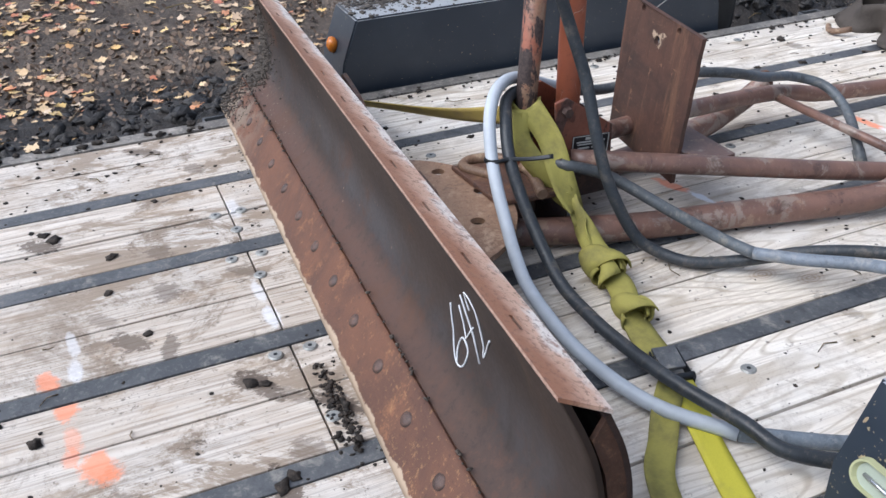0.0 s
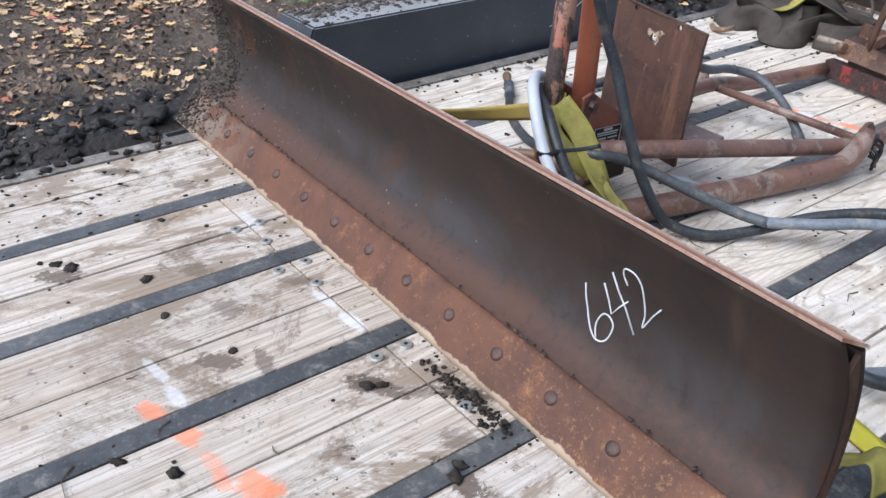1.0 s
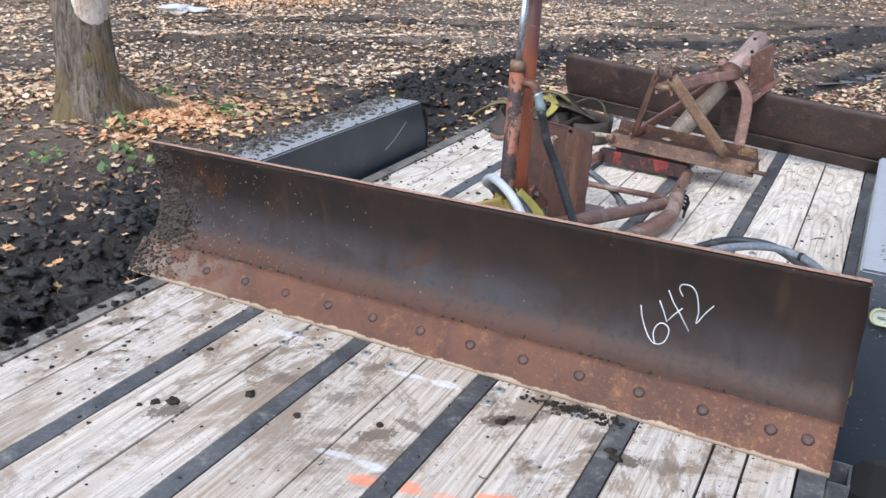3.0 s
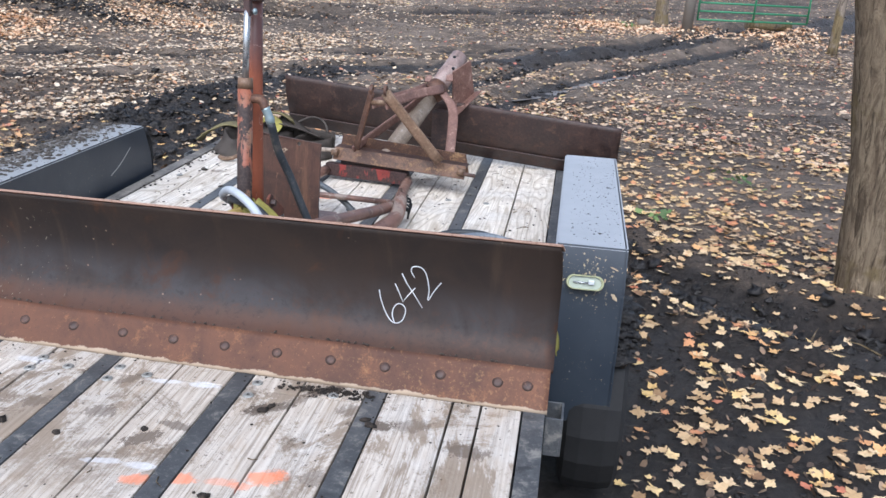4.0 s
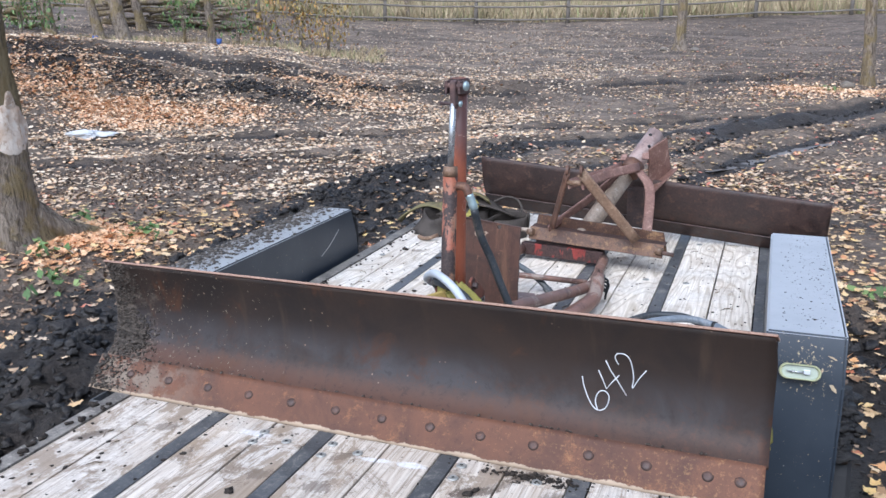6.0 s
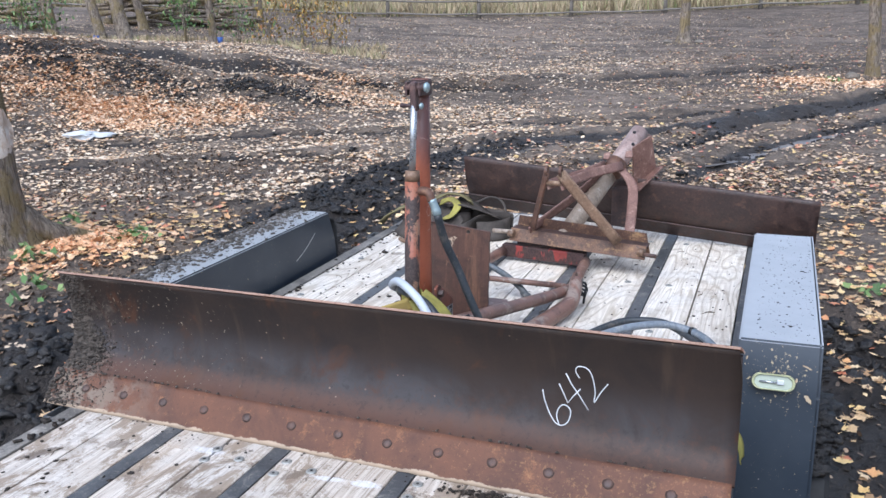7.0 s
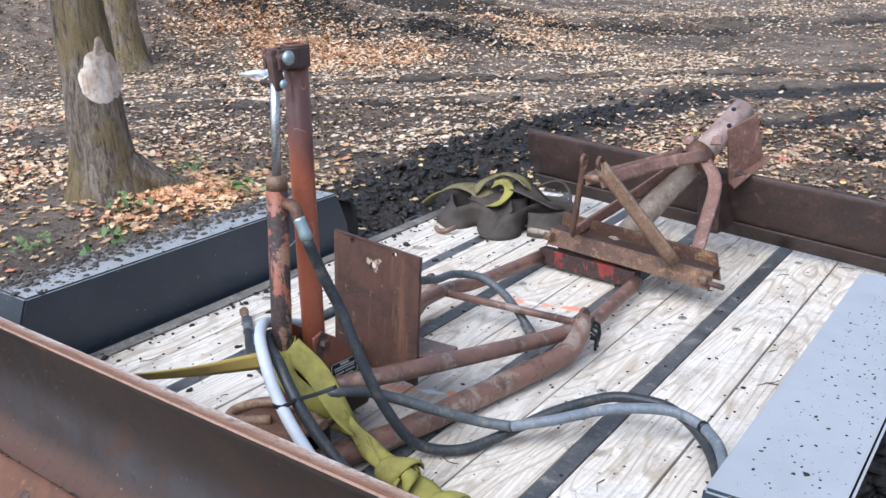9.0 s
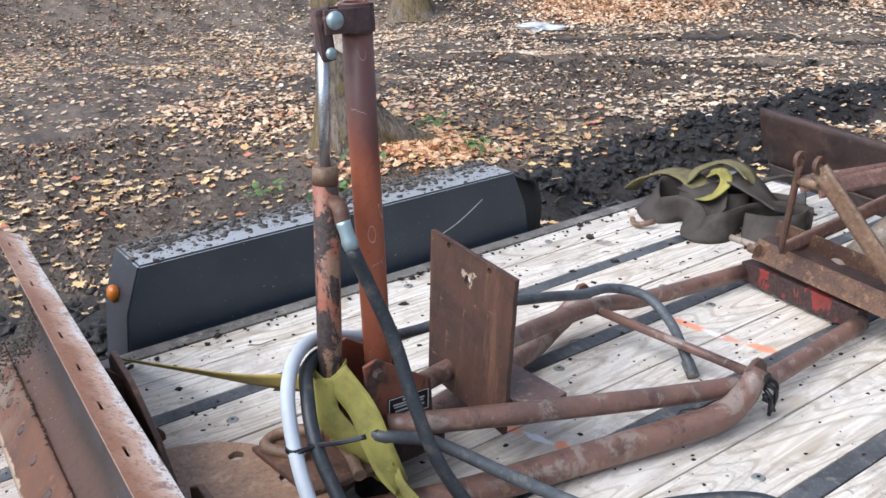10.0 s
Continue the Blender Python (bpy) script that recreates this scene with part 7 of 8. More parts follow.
def leaf_density(x, y):
    """How thickly leaves lie, 0 to 1."""
    d = fbm(x * 0.8, y * 0.8, 4, 31)
    k = 0.22 + 0.78 * smooth01(d, 0.36, 0.66)
    k = k * (1 - 0.93 * np.exp(-(line_distance(x, y, BERM) / np.interp(y, (2.5, 2.7, 5.0, 9.0), (1.35, 0.85, 0.8, 0.4))) ** 2))
    k = np.where((x > 0.6) & (y < 9), np.maximum(k, 0.35) * np.where(y > 3.3, 1.1, np.interp(x, (0.7, 1.2), (0.55, 0.7)) * np.where(y < 0.6, np.where(x < 1.35, 0.42, 0.75), 1.0)), k)
    for row in LEAF_ROWS:
        k = k + 0.42 * np.exp(-(line_distance(x, y, row) / 0.2) ** 2)
    for rut in RUTS:
        k = k * (1 - 0.8 * np.exp(-(line_distance(x, y, rut) / 0.32) ** 2))
    k = k * np.where((x > -2.0) & (x < 0.64) & (y > -1.7) & (y < 3.1), 0.2, 1)
    far = np.hypot(x, y + 2)
    u, w = x * 0.74 + y * 0.67, y * 0.74 - x * 0.67
    streak = smooth01(fbm(u * 0.3, w * 1.7, 4, 33), 0.34, 0.6)
    k = k * (1 - smooth01(far, 8, 11) * 0.45 * (1 - streak))
    return k * (1 - 0.3 * smooth01(far, 20, 36))


def build_leaves():
    r = np.random.default_rng(8)
    # near the trailer, where single leaves show their lobes
    x, y = r.uniform(-9.0, 4.5, 90000), r.uniform(-3.0, 8.0, 90000)
    keep = (r.random(90000) < leaf_density(x, y) * np.where(x > 0.4, 0.44, np.where((x > -3.2) & (y > 4), 0.26, 0.35))) & ~((x > DECK_L - 0.02) & (x < DECK_R + 0.05) & (y > DECK_REAR) & (y < DECK_FRONT)) & (np.hypot(x - 0.2, y + 2.1) < 9.5)
    keep &= ~((x > -2.0) & (x < 0.53) & (y > 0.3) & (y < 2.05))
    x, y = x[keep], y[keep]
    size = (0.036 + 0.05 * r.random(len(x))) * np.where(x > 0.4, 0.86, 1.0)
    tan = (x <= 0.4) & (r.random(len(x)) < np.where(x < -2.0, 0.45, 0.9))
    for side, material, label in ((tan, M_LEAF, "pale tan and pinkish maple leaves on dark soil"), (~tan, M_LEAF_YELLOW, "tan and yellow maple leaves beside the trailer")):
        scatter_leaves("fallen_leaves", label, x[side], y[side], ground_height(x[side], y[side]), size[side], material, True, 9, 0.16)
    # a thin brown litter of old bits between them
    x, y = r.uniform(-8, 5, 110000), r.uniform(-3.2, 9.0, 110000)
    keep = (r.random(110000) < 0.25 + 0.75 * smooth01(fbm(x * 0.9, y * 0.9, 4, 61), 0.35, 0.6)) & ~((x > -2.0) & (x < 0.53) & (y > DECK_REAR) & (y < DECK_FRONT)) & (line_distance(x, y, BERM) > np.where(y < 2.8, 1.3, 0.8) * r.random(110000) ** 0.3) & ((x < 0.5) | (r.random(110000) < 0.2))
    x, y = x[keep], y[keep]
    scatter_leaves("leaf_litter", "broken brown leaf litter and crumbs on soil", x, y, ground_height(x, y), r.uniform(0.008, 0.035, len(x)), M_LITTER, False, 14, 0.6, 0.004)
    n = 550000
    az, d = np.radians(r.uniform(-100, 42, n)), 9.2 + 28 * r.random(n) ** 1.25
    x, y = 0.2 + d * np.sin(az), -2.1 + d * np.cos(az)
    keep = r.random(n) < np.where((x < -5) & (y < 7.5), np.interp(x, (-12.0, -9.0), (1.3, 0.6)), 1.0) * leaf_density(x, y) * np.where((d > 11) & (d < 24), np.where((x < -4) & (y > 8), 1.9, 1.0), 1.0)
    x, y = x[keep], y[keep]
    size = 0.022 + 0.05 * r.random(len(x)) ** 1.7
    pale = (x < -3.2 + r.normal(0, 0.8, len(x))) & (y > 5.5)
    for side, material, label in ((pale, M_LEAF_DRY, "carpet of pale fallen leaves below the mound"), (~pale & (r.random(len(x)) < 0.72), M_LEAF, "tan fallen leaves strewn across the yard")):
        scatter_leaves("fallen_leaves", label, x[side], y[side], ground_height(x[side], y[side]), size[side], material, False, 10, 0.2)
    # the rest of the yard, behind and beside the way
    n = 210000
    x, y = r.uniform(-17, 16, n), r.uniform(-17, 14, n)
    az, d = np.degrees(np.arctan2(x - 0.2, y + 2.1)), np.hypot(x - 0.2, y + 2.1)
    inner = (x > -9) & (x < 4.5) & (y > -3) & (d < 9.5)
    keep = ~inner & ((az < -100) | (az > 42) | (d < 9.2)) & (r.random(n) < leaf_density(x, y)) & (d < 17 - 6 * r.random(n))
    x, y = x[keep], y[keep]
    scatter_leaves("fallen_leaves", "pale fallen leaves over the rest of the yard", x, y, ground_height(x, y), r.uniform(0.03, 0.08, len(x)), M_LEAF, False, 16, 0.2)
    # drifts of orange leaves on the mound, by the tree feet and along the gate
    n = 40000
    cx = np.array([(-9.8, 11.2, 0.55), (-10.4, 10.6, 0.55), (-9.0, 12.0, 0.4), (-11.7, 10.6, 0.9), (-12.6, 11.6, 1.2), (-9.3, 14.4, 0.3), (-8.2, 15.3, 0.5), (-7.4, 14.0, 0.6), (-7.6, 3.2, 0.7), (1.3, 18.5, 0.8), (3.6, 18.0, 0.9), (5.0, 19.2, 0.6)])
    w = np.array([3, 2.2, 1.2, 2.2, 1.6, 0.6, 1, 0.6, 0.5, 2.2, 1.6, 0.5])
    pick = r.choice(len(cx), n, p=w / w.sum())
    x, y = cx[pick, 0] + r.normal(0, 1, n) * cx[pick, 2], cx[pick, 1] + r.normal(0, 1, n) * cx[pick, 2] * 0.6
    keep = r.random(n) < 0.25 + 0.75 * smooth01(fbm(x * 1.5, y * 1.5, 3, 40), 0.42, 0.6)
    x, y = x[keep], y[keep]
    scatter_leaves("leaf_drift", "drifts of orange leaves on the dug mound", x, y, ground_height(x, y), r.uniform(0.03, 0.07, len(x)), M_LEAF_WARM, False, 12, 0.3)
    # a thick orange drift beside the scarred tree
    n = 1500
    x, y = -5.02 + r.normal(0, 0.28, n), 3.62 + r.normal(0, 0.36, n)
    keep = (line_distance(x, y, BERM) > 0.95) & (r.random(n) < 0.3 + 0.7 * smooth01(fbm(x * 2.5, y * 2.5, 3, 44), 0.38, 0.6))
    x, y = x[keep], y[keep]
    scatter_leaves("leaf_drift", "thick drift of orange leaves beside the scarred tree", x, y, ground_height(x, y), r.uniform(0.035, 0.075, len(x)), M_LEAF_ORANGE, True, 13, 0.3)


build_leaves()


def puddle(name, cx, cy, rx, ry, turn, seed, label):
    b = bmesh.new()
    z = float(ground_height(cx, cy)) + 0.008
    ring = []
    for a in np.linspace(0, 2 * math.pi, 48, endpoint=False):
        u = rx * math.cos(a) * (1 + 0.3 * noise.noise(Vector((math.cos(a), math.sin(a), seed))))
        w = ry * math.sin(a) * (1 + 0.45 * noise.noise(Vector((math.cos(a) * 3, math.sin(a) * 3, seed))))
        ring.append(b.verts.new((cx + u * math.cos(turn) - w * math.sin(turn), cy + u * math.sin(turn) + w * math.cos(turn), z)))
    b.faces.new(ring)
    return tagged(part(name, b, puddle_material), label, "water", kind="structure")


water_nodes = Nodes("muddy_water")
puddle_material = water_nodes.finish((0.17, 0.15, 0.135), 0.3, 0.0, water_nodes.noise(water_nodes.coords(), 14, 7, 0.7), 0.3, 0.02)
puddle("water_1", 0.5, 11.4, 2.1, 0.26, 1.06, 3, "long wet puddle lying in a rut")
sheet_ob = lump((0.36, 0.24, 0.07), 9, 4, 0.5)
bmesh.ops.transform(sheet_ob, matrix=pose(-10.2, 9.34, float(ground_height(-10.2, 9.34)) + 0.03, 0, 0, 25), verts=sheet_ob.verts)
tagged(part("plastic_sheet", sheet_ob, plain("white_plastic", (0.72, 0.74, 0.76), 0.4, 0.0, 12, 0.3, 0.3), None, "", True), "crumpled white plastic sheet lying on the soil", "plastic sheet")


# ---- trees ----
def build_tree(x, y, radius, height, lean=(0, 0), material=M_BARK, label="", seed=1, crown=500, flare=1.7):
    z = float(ground_height(x, y)) - 0.05
    tree = thing("tree", (x, y, z), label, "tree", "trees round the yard")
    rnd = random.Random(seed)
    steps, segs = 46, 26
    b = bmesh.new()
    rings = []
    for s in range(steps + 1):
        t = (s / steps) ** 1.35
        h = height * t
        r = radius * (1 - 0.62 * t) * (1 + (flare - 1) * math.exp(-h / (radius * 1.2)))
        cx = x + lean[0] * h + 0.25 * radius * noise.noise(Vector((0, seed, h * 0.8)))
        cy = y + lean[1] * h + 0.25 * radius * noise.noise(Vector((seed, 0, h * 0.8)))
        ring = []
        for k in range(segs):
            a = 2 * math.pi * k / segs
            root = 0.1 * math.exp(-h / (radius * 1.1)) * math.cos(5 * a + seed)
            rr = r * (1 + root + 0.09 * noise.noise(Vector((math.cos(a) * 3, math.sin(a) * 3, h * 2.2 + seed))) + 0.05 * noise.noise(Vector((math.cos(a) * 9, math.sin(a) * 9, h * 5))))
            ring.append(b.verts.new((cx + rr * math.cos(a), cy + rr * math.sin(a), z + h)))
        rings.append(ring)
    for p, q in zip(rings, rings[1:]):
        for k in range(segs):
            b.faces.new((p[k], p[(k + 1) % segs], q[(k + 1) % segs], q[k])).smooth = True
    b.faces.new(rings[-1])
    trunk = part("trunk", b, material, tree)
    tips = []
    for k in range(9):
        t = 0.52 + 0.46 * k / 8
        h, a = height * t, k * 2.4 + seed
        p0 = Vector((x + lean[0] * h, y + lean[1] * h, z + h))
        reach = height * rnd.uniform(0.16, 0.3)
        d = Vector((math.cos(a), math.sin(a), rnd.uniform(0.35, 0.8)))
        pts = [p0, p0 + d * reach * 0.4 + Vector((0, 0, 0.05)), p0 + d * reach * 0.75 + Vector((0.1 * rnd.uniform(-1, 1), 0.1, 0.2)), p0 + d * reach + Vector((0, 0, 0.4))]
        part("limb", tube(pts, [radius * 0.34, radius * 0.2, radius * 0.1, radius * 0.04], 8, 3), material, tree)
        tips += [np.array(q) for q in curve_points(pts, 4)[5:]]
    if crown:
        r = np.random.default_rng(seed)
        c = np.array(tips)[r.integers(0, len(tips), crown)] + r.normal(0, height * 0.045, (crown, 3))
        leaves = scatter_leaves("crown", "sparse autumn leaves", c[:, 0], c[:, 1], c[:, 2], r.uniform(0.08, 0.16, crown), M_CROWN, False, seed + 50, 1.0)
        leaves.parent = tree
        leaves.matrix_parent_inverse = Matrix.Translation(-Vector(tree.location))
        del leaves["category"]
    return tree, trunk


def polar(az, d):
    """A place seen from the rear of the trailer, by degrees from the deck's run and metres."""
    return 0.2 + d * math.sin(radians(az)), -2.1 + d * math.cos(radians(az))


scarred, scar_trunk = build_tree(-5.6, 3.28, 0.225, 8.0, (-0.045, 0.01), M_BARK, "thick grey maple trunk with a pale saw scar", 3, 700, 1.5)
# the bare wood where a limb was sawn off, facing the trailer, laid on the trunk
from mathutils.bvhtree import BVHTree
facing, side = Vector((0.86, -0.51, 0)), Vector((0.51, 0.86, 0))
c0 = Vector((-5.61, 3.29, 0.33))
tb = bmesh.new()
tb.from_mesh(scar_trunk.data)
tree_skin = BVHTree.FromBMesh(tb)
tb.free()


def on_trunk(u, v, lift):
    p = c0 + side * u + Vector((0, 0, v)) + facing * 0.8
    hit = tree_skin.ray_cast(p, -facing)[0]
    return (hit if hit is not None else p - facing * 0.75) + facing * lift


def trunk_patch(cu, cv, ru, rv, wobble, lift):
    """A smooth oval laid on the bark, sunk at its rim."""
    b = bmesh.new()
    last = [b.verts.new(on_trunk(cu, cv, lift))]
    for ring in range(1, 7):
        t = ring / 6
        now = []
        for k in range(36):
            a = 2 * math.pi * k / 36
            w = 1 + wobble * noise.noise(Vector((math.cos(a) * 1.6, math.sin(a) * 1.6, 1.0)))
            now.append(b.verts.new(on_trunk(cu + ru * t * w * math.cos(a) * (1 - 0.14 * math.sin(a)), cv + rv * t * w * math.sin(a), lift - 0.016 * t**6)))
        for k in range(36):
            if ring == 1:
                b.faces.new((last[0], now[k], now[(k + 1) % 36]))
            else:
                b.faces.new((last[k], now[k], now[(k + 1) % 36], last[(k + 1) % 36]))
        last = now
    bmesh.ops.recalc_face_normals(b, faces=b.faces)
    return b


part("bark_split", trunk_patch(0.08, 0.17, 0.055, 0.15, 0.1, 0.009), M_TORN, scar_trunk, "bare pointed strip where bark tore off", True)
b = trunk_patch(0.06, 0.0, 0.165, 0.215, 0.2, 0.013)
part("saw_scar", b, M_CUT, scar_trunk, "pale bare wood scar", True)
build_tree(2.17, 3.15, 0.2, 8.0, (-0.125, 0.0), M_BARK_PALE, "slender pale brown trunk beside the trailer", 5, 600, 1.05)
build_tree(-12.45, 8.45, 0.27, 8.0, (0.01, 0), M_BARK, "grey trunk standing at the edge of the yard", 6, 400)
stump = part("stump", tube([(5.25, 16.62, -0.6), (5.26, 16.62, 0.3), (5.28, 16.62, 0.75)], [0.1, 0.085, 0.075], 14, 4, 0, 0.008), M_BARK, None, "", True)
tagged(stump, "slim dead grey stump in the yard", "stump")
build_tree(2.15, 19.75, 0.14, 7.0, (-0.05, 0), M_BARK, "small leaning trunk with a rock at its foot", 8, 300, 1.3)
build_tree(*polar(-5.6, 30), 0.16, 8.0, (0.01, 0), M_BARK, "pale trunk in the open yard", 9, 300)
for k, (az, d, r, lean) in enumerate(((-43.6, 30, 0.22, (-0.12, 0.0)), (-41.0, 29, 0.2, (-0.28, 0.05)), (-39.6, 29, 0.27, (-0.22, 0)), (-38.6, 33, 0.2, (-0.2, 0)), (-34.6, 28, 0.15, (-0.06, 0)), (-31.9, 34, 0.24, (0, 0)), (-30.2, 40, 0.26, (0, 0)), (-22.5, 38.5, 0.12, (-0.1, 0)), (-1.2, 43, 0.2, (0.02, 0)))):
    build_tree(*polar(az, d), r * 0.8, 7.0, lean, M_BARK, "grey trunk among the trees along the fence", 20 + k, 250, 1.3)

# a root running out from the scarred trunk
part("root", tube([(-5.52, 3.4, -0.4), (-5.4, 3.6, -0.56), (-5.25, 3.85, -0.65), (-5.1, 4.05, -0.72)], [0.15, 0.11, 0.07, 0.03], 14, 4, 0, 0.012), M_BARK, scarred, "", True)

# rocks, weeds and shrubs
for x, y, s, label in ((1.72, 19.2, 0.15, "pale boulder at the foot of a tree"), (*polar(-4.7, 29.6), 0.14, "stone at the foot of a tree"), (*polar(-6.6, 29.7), 0.12, "stone at the foot of a tree")):
    b = lump((s, s * 0.8, s * 0.6), x, 3, 0.35)
    bmesh.ops.translate(b, vec=(x, y, float(ground_height(x, y)) + s * 0.3), verts=b.verts)
    tagged(part("rock", b, M_ROCK, None, "", True), label, "rock")
r = np.random.default_rng(77)
for cx, cy, s, n in ((-5.0, 3.05, 0.18, 26), (-4.75, 3.9, 0.2, 30), (-4.5, 2.6, 0.25, 34), (-4.9, 2.2, 0.2, 22), (1.75, 5.6, 0.3, 20), (0.95, 4.2, 0.16, 14), (1.3, 18.6, 0.25, 30), (-5.6, 4.1, 0.2, 22)):
    x, y = r.normal(cx, s * 0.5, n), r.normal(cy, s * 0.5, n)
    scatter_leaves("weeds", "low green weeds among fallen leaves", x, y, ground_height(x, y) + r.uniform(0.02, 0.09, n), r.uniform(0.03, 0.065, n), M_GREEN, True, int(n), 0.5)["category"] = "plant"


def build_sapling(az, d, h, n, seed, material):
    x, y = polar(az, d)
    z = float(ground_height(x, y))
    s = thing("sapling", (x, y, z), "thin green sapling at the edge of the trees", "sapling", "saplings")
    rnd = random.Random(seed)
    for k in range(4):
        a = k * 1.7 + seed
        part("stem", tube([(x, y, z - 0.05), (x + 0.1 * math.cos(a), y + 0.1 * math.sin(a), z + h * 0.5), (x + 0.3 * math.cos(a), y + 0.3 * math.sin(a), z + h * rnd.uniform(0.8, 1.1))], [0.02, 0.014, 0.006], 6, 4), M_BARK, s)
    r2 = np.random.default_rng(seed)
    c = np.stack([x + r2.normal(0, 0.35, n), y + r2.normal(0, 0.35, n), z + h * r2.uniform(0.15, 1.05, n)], -1)
    lv = scatter_leaves("foliage", "small green leaves", c[:, 0], c[:, 1], c[:, 2], r2.uniform(0.035, 0.075, n), material, False, seed, 1.0)
    lv.parent = s
    lv.matrix_parent_inverse = Matrix.Translation(-Vector(s.location))
    del lv["category"]


for k, (az, d, h, n, mt) in enumerate(((-36.2, 27, 1.9, 200, M_GREEN), (-33.0, 28, 1.4, 110, M_GREEN), (-45.2, 27, 2.2, 240, M_GREEN), (-44.0, 28, 1.8, 150, M_GREEN), (-29.2, 29, 1.5, 160, M_CROWN), (-27.5, 28, 1.3, 150, M_CROWN), (-31.2, 28, 1.3, 120, M_CROWN))):
    build_sapling(az, d, h, int(n * 2.4), 60 + k, mt)


# ---- fence, gate and far things ----
FENCE_A, FENCE_B = Vector((-33.0, 27.0, 0)), Vector((10.0, 39.8, 0))


def build_fence():
    run = FENCE_B - FENCE_A
    n = 12
    fence = thing("rail_fence", (*(FENCE_A + run * 0.5).xy, float(ground_height(*(FENCE_A + run * 0.5).xy))), "weathered grey wooden rail fence before tall dry grass", "fence")
    tops = []
    for k in range(n + 1):
        p = FENCE_A + run * k / n
        z = float(ground_height(p.x, p.y))
        tops.append((p, z))
        part("post", tube([(p.x, p.y, z - 0.1), (p.x + 0.03, p.y, z + 1.25)], [0.085, 0.07], 9), M_RAIL, fence)
    for (p, z0), (q, z1) in zip(tops, tops[1:]):
        for h in (0.16, 0.66, 0.9):
            part("rail", tube([(p.x, p.y - 0.08, z0 + h + random.uniform(-0.04, 0.04)), ((p.x + q.x) / 2, (p.y + q.y) / 2 - 0.08, (z0 + z1) / 2 + h - 0.03), (q.x, q.y - 0.08, z1 + h + random.uniform(-0.04, 0.04))], [0.042, 0.038, 0.034], 8, 3), M_RAIL, fence)


build_fence()


def build_gate():
    a, b = Vector((2.58, 18.2, 0)), Vector((5.3, 19.3, 0))
    z = float(ground_height(a.x, a.y))
    g = thing("metal_gate", (a.x, a.y, z), "green tubular steel farm gate hung on a wooden post", "gate")
    d = (b - a).normalized()
    a2 = a + d * 0.22
    bars = (0.22, 0.4, 0.58, 0.8, 1.02, 1.24)
    for h in bars:
        part("bar", tube([a2 + Vector((0, 0, z + h)), b + Vector((0, 0, z + h - 0.02))], 0.022, 10), M_GATE, g)
    for f in (0.0, 0.5, 1.0):
        p = a2 + (b - a2) * f
        part("upright", tube([p + Vector((0, -0.02, z + bars[0] - 0.01)), p + Vector((0, -0.02, z + bars[-1] + 0.01))], 0.022, 10), M_GATE, g)
    part("latch_plate", box((0.1, 0.02, 0.12), Matrix.Translation(a2 + (b - a2) * 0.5 + Vector((0, -0.05, z + 0.82))), 0.003), M_PLATELINE, g)
    post = part("gate_post", tube([(a.x, a.y, z - 0.1), (a.x + 0.02, a.y, z + 1.6)], [0.12, 0.11], 14), M_RAIL, None)
    tagged(post, "round grey wooden gate post", "post")
    lg = part("log", tube([(a.x + 1.4, a.y + 0.9, z + 0.12), (a.x + 2.4, a.y + 1.2, z + 0.12)], [0.12, 0.1], 10, 0), M_BARK, None)
    tagged(lg, "fallen log lying beyond the gate", "log")


build_gate()


def build_log_piles():
    rnd = random.Random(12)
    for az, d, n, w in ((-38.6, 34, 26, 2.0), (-35.6, 34, 26, 1.4), (-45.5, 33, 14, 1.2), (-33.4, 33, 10, 0.8)):
        x, y = polar(az, d)
        z = float(ground_height(x, y))
        p = thing("brush_pile", (x, y, z), "heap of cut grey branches and logs", "brush pile", "brush piles")
        for k in range(n):
            a, h = rnd.uniform(-0.5, 0.5), rnd.uniform(0.05, 0.9)
            cx, cy, l = x + rnd.uniform(-w, w) * (1 - h * 0.6), y + rnd.uniform(-0.5, 0.5), rnd.uniform(0.5, 1.3)
            part("branch", tube([(cx - l * math.cos(a), cy - l * math.sin(a) * 0.5, z + h), (cx + l * math.cos(a), cy + l * math.sin(a) * 0.5, z + h + rnd.uniform(-0.25, 0.25))], [rnd.uniform(0.05, 0.11), 0.03], 7), M_BARK, p)


build_log_piles()
for az, d in ((-41.3, 28.5), (-34.2, 27.2)):
    x, y = polar(az, d)
    z = float(ground_height(x, y))
    b = tube([(x, y, z - 0.02), (x + 0.01, y, z + 0.17)], [0.06, 0.085], 18, 0, 0.008)
    tagged(part("bucket", b, M_BLUE), "small blue plastic container on the ground", "container")


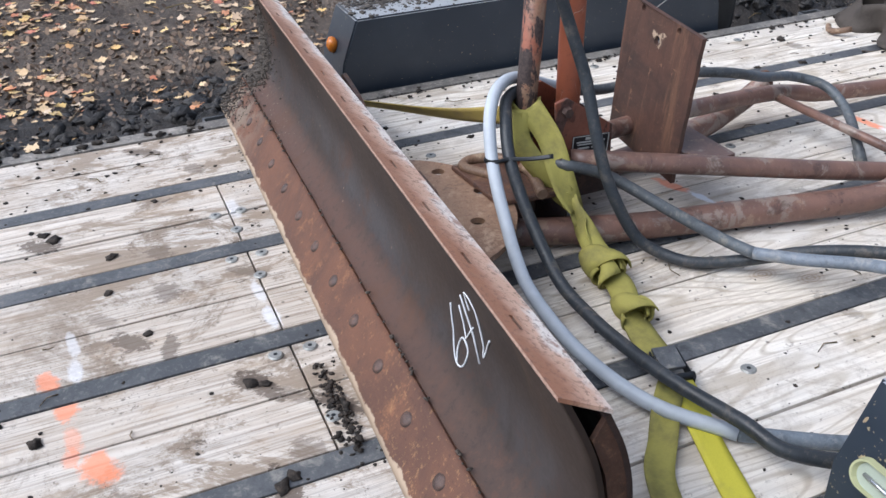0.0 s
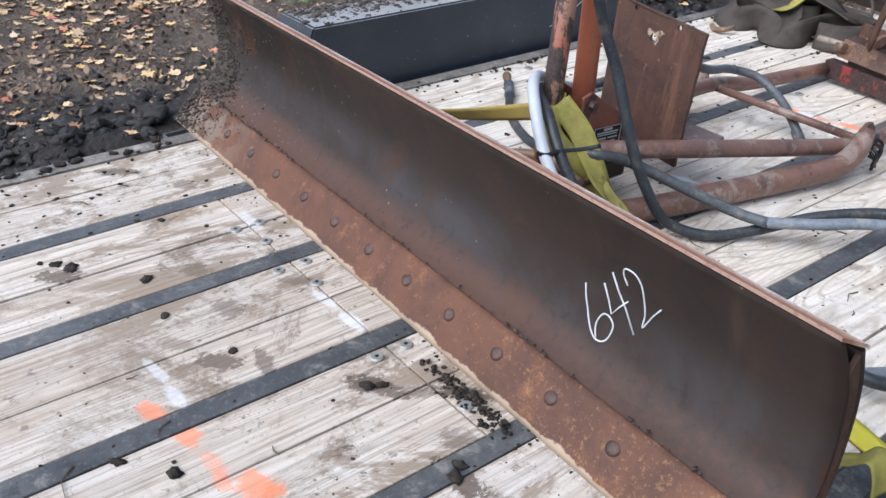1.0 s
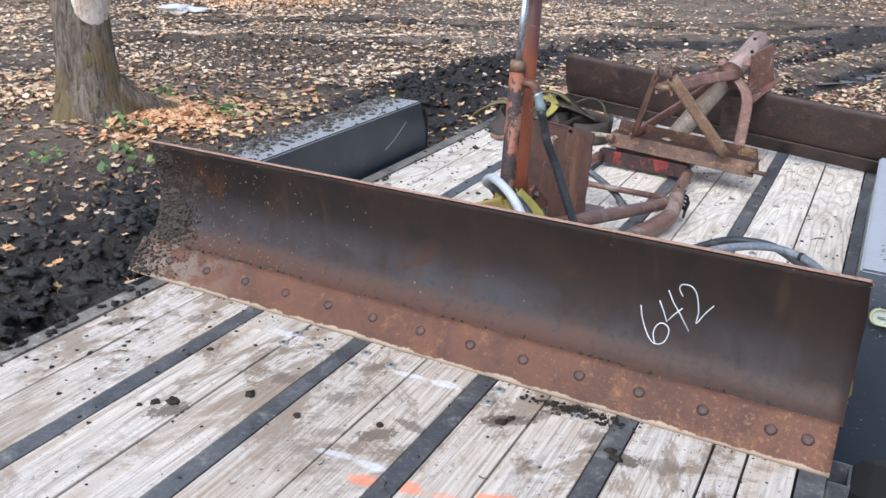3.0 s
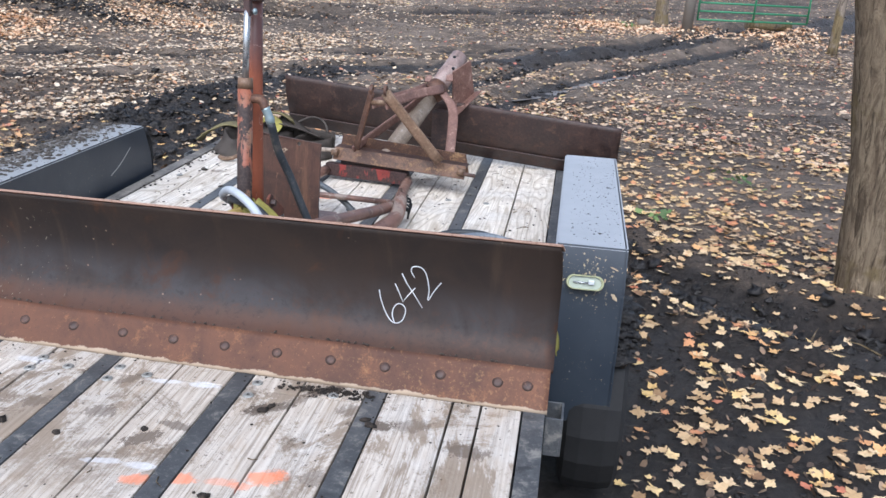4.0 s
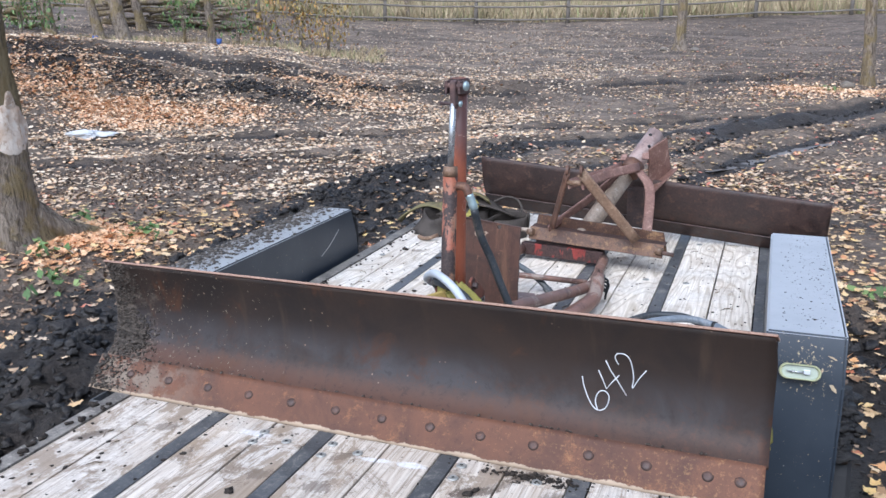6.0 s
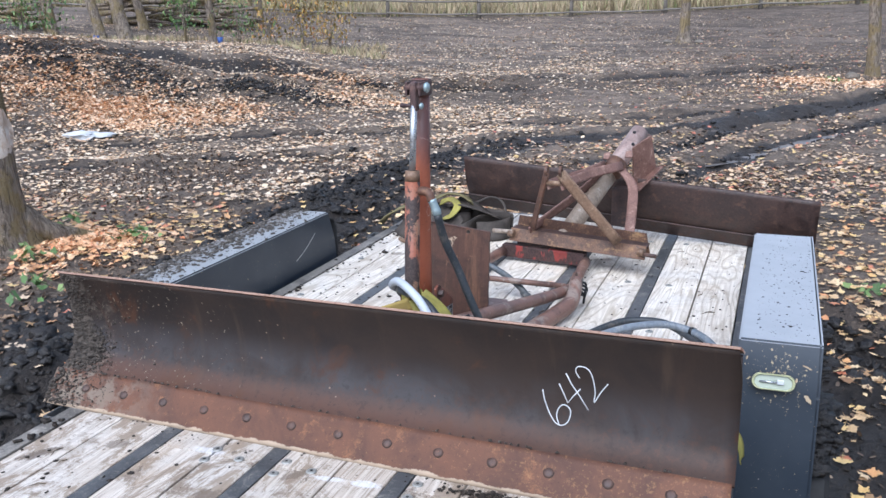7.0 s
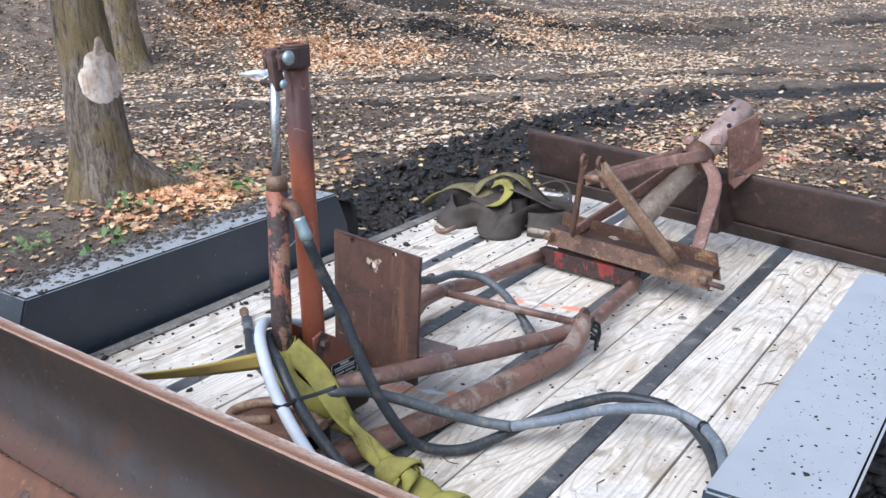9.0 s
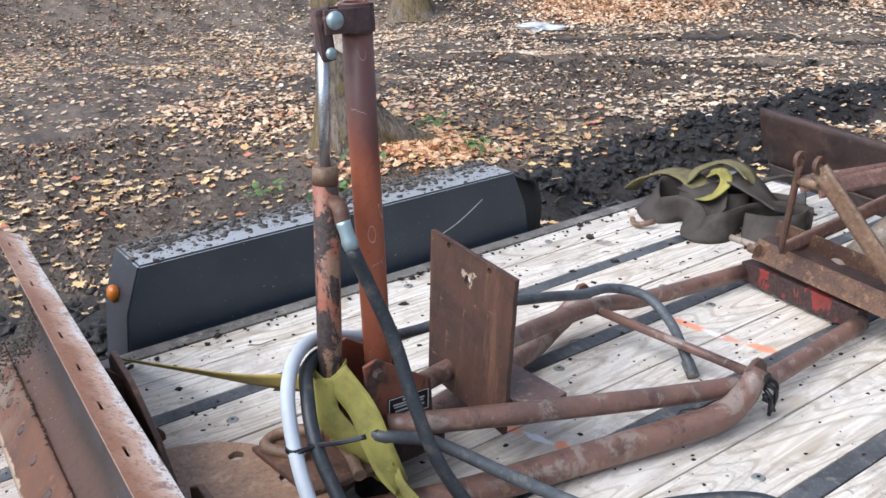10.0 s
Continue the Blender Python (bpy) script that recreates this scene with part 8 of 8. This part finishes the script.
def build_grass():
    r = np.random.default_rng(4)
    n = 26000
    t = r.uniform(-0.2, 1.15, n)
    off = 0.4 + 22 * r.random(n) ** 1.6
    run = FENCE_B - FENCE_A
    nx, ny = -run.y / run.length, run.x / run.length
    x, y = FENCE_A.x + run.x * t + nx * off, FENCE_A.y + run.y * t + ny * off
    z = ground_height(x, y)
    h = r.uniform(0.2, 0.85, n) * (0.6 + 0.8 * fbm(x * 0.5, y * 0.5, 3, 70))
    a, w = r.uniform(0, np.pi, n), r.uniform(0.02, 0.05, n)
    lx, ly = r.normal(0, 0.22, n), r.normal(0, 0.22, n)
    c, s = np.cos(a) * w, np.sin(a) * w
    v = np.stack([np.stack([x - c, y - s, z - 0.03], -1), np.stack([x + c, y + s, z - 0.03], -1), np.stack([x + lx, y + ly, z + h], -1)], 1)
    ob = mesh_object("tall_grass", v, np.arange(3 * n).reshape(-1, 3), M_DRYGRASS, False)
    tagged(ob, "tall dry yellow grass beyond the fence", "grass", kind="stuff")
    n = 3000
    az, d = r.uniform(-44, -24, n), r.uniform(25.5, 30, n)
    x, y = 0.2 + d * np.sin(np.radians(az)), -2.1 + d * np.cos(np.radians(az))
    keep = fbm(x * 0.6, y * 0.6, 3, 90) > 0.5
    x, y = x[keep], y[keep]
    z, n = ground_height(x, y), len(x)
    h, a = r.uniform(0.05, 0.24, n), r.uniform(0, np.pi, n)
    c, s = np.cos(a) * 0.03, np.sin(a) * 0.03
    v = np.stack([np.stack([x - c, y - s, z], -1), np.stack([x + c, y + s, z], -1), np.stack([x + r.normal(0, 0.1, n), y, z + h], -1)], 1)
    tagged(mesh_object("grass", v, np.arange(3 * n).reshape(-1, 3), M_DRYGRASS, False), "thin yellowish grass behind the mound", "grass", kind="stuff")


build_grass()

# twigs and sticks on the ground
rnd = random.Random(31)
out = bmesh.new()
for k in range(70):
    x, y = rnd.uniform(-7, 3.5), rnd.uniform(-1, 10)
    if DECK_L - 0.3 < x < 0.9 and y < 3.2:
        continue
    a, l = rnd.uniform(0, 6.3), rnd.uniform(0.08, 0.3)
    z = float(ground_height(x, y)) + 0.03
    tube([(x, y, z), (x + l * math.cos(a) * 0.5, y + l * math.sin(a) * 0.5, z + 0.02), (x + l * math.cos(a), y + l * math.sin(a), z + 0.01)], [0.006, 0.004, 0.002], 5, 0, 0, 0, out)
tagged(part("twigs", out, M_BARK_PALE), "thin fallen twigs on the soil", "twigs", kind="stuff")

# bits of straw and stalk on the deck
out = bmesh.new()
for k in range(50):
    x, y = rnd.uniform(-1.6, 0.2), rnd.uniform(0.5, 2.7) if k % 3 else rnd.uniform(-1.4, -0.15)
    a, l = rnd.uniform(0, 6.3), rnd.uniform(0.015, 0.07)
    tube([(x, y, 0.003), (x + l * math.cos(a) * 0.5, y + l * math.sin(a) * 0.5, 0.004), (x + l * math.cos(a + 0.4), y + l * math.sin(a + 0.4), 0.003)], [0.0016, 0.0012, 0.0008], 4, 0, 0, 0, out)
tagged(part("straw_bits", out, M_BARK_PALE), "thin brown stalks and straw bits on the planks", "straw", kind="stuff")
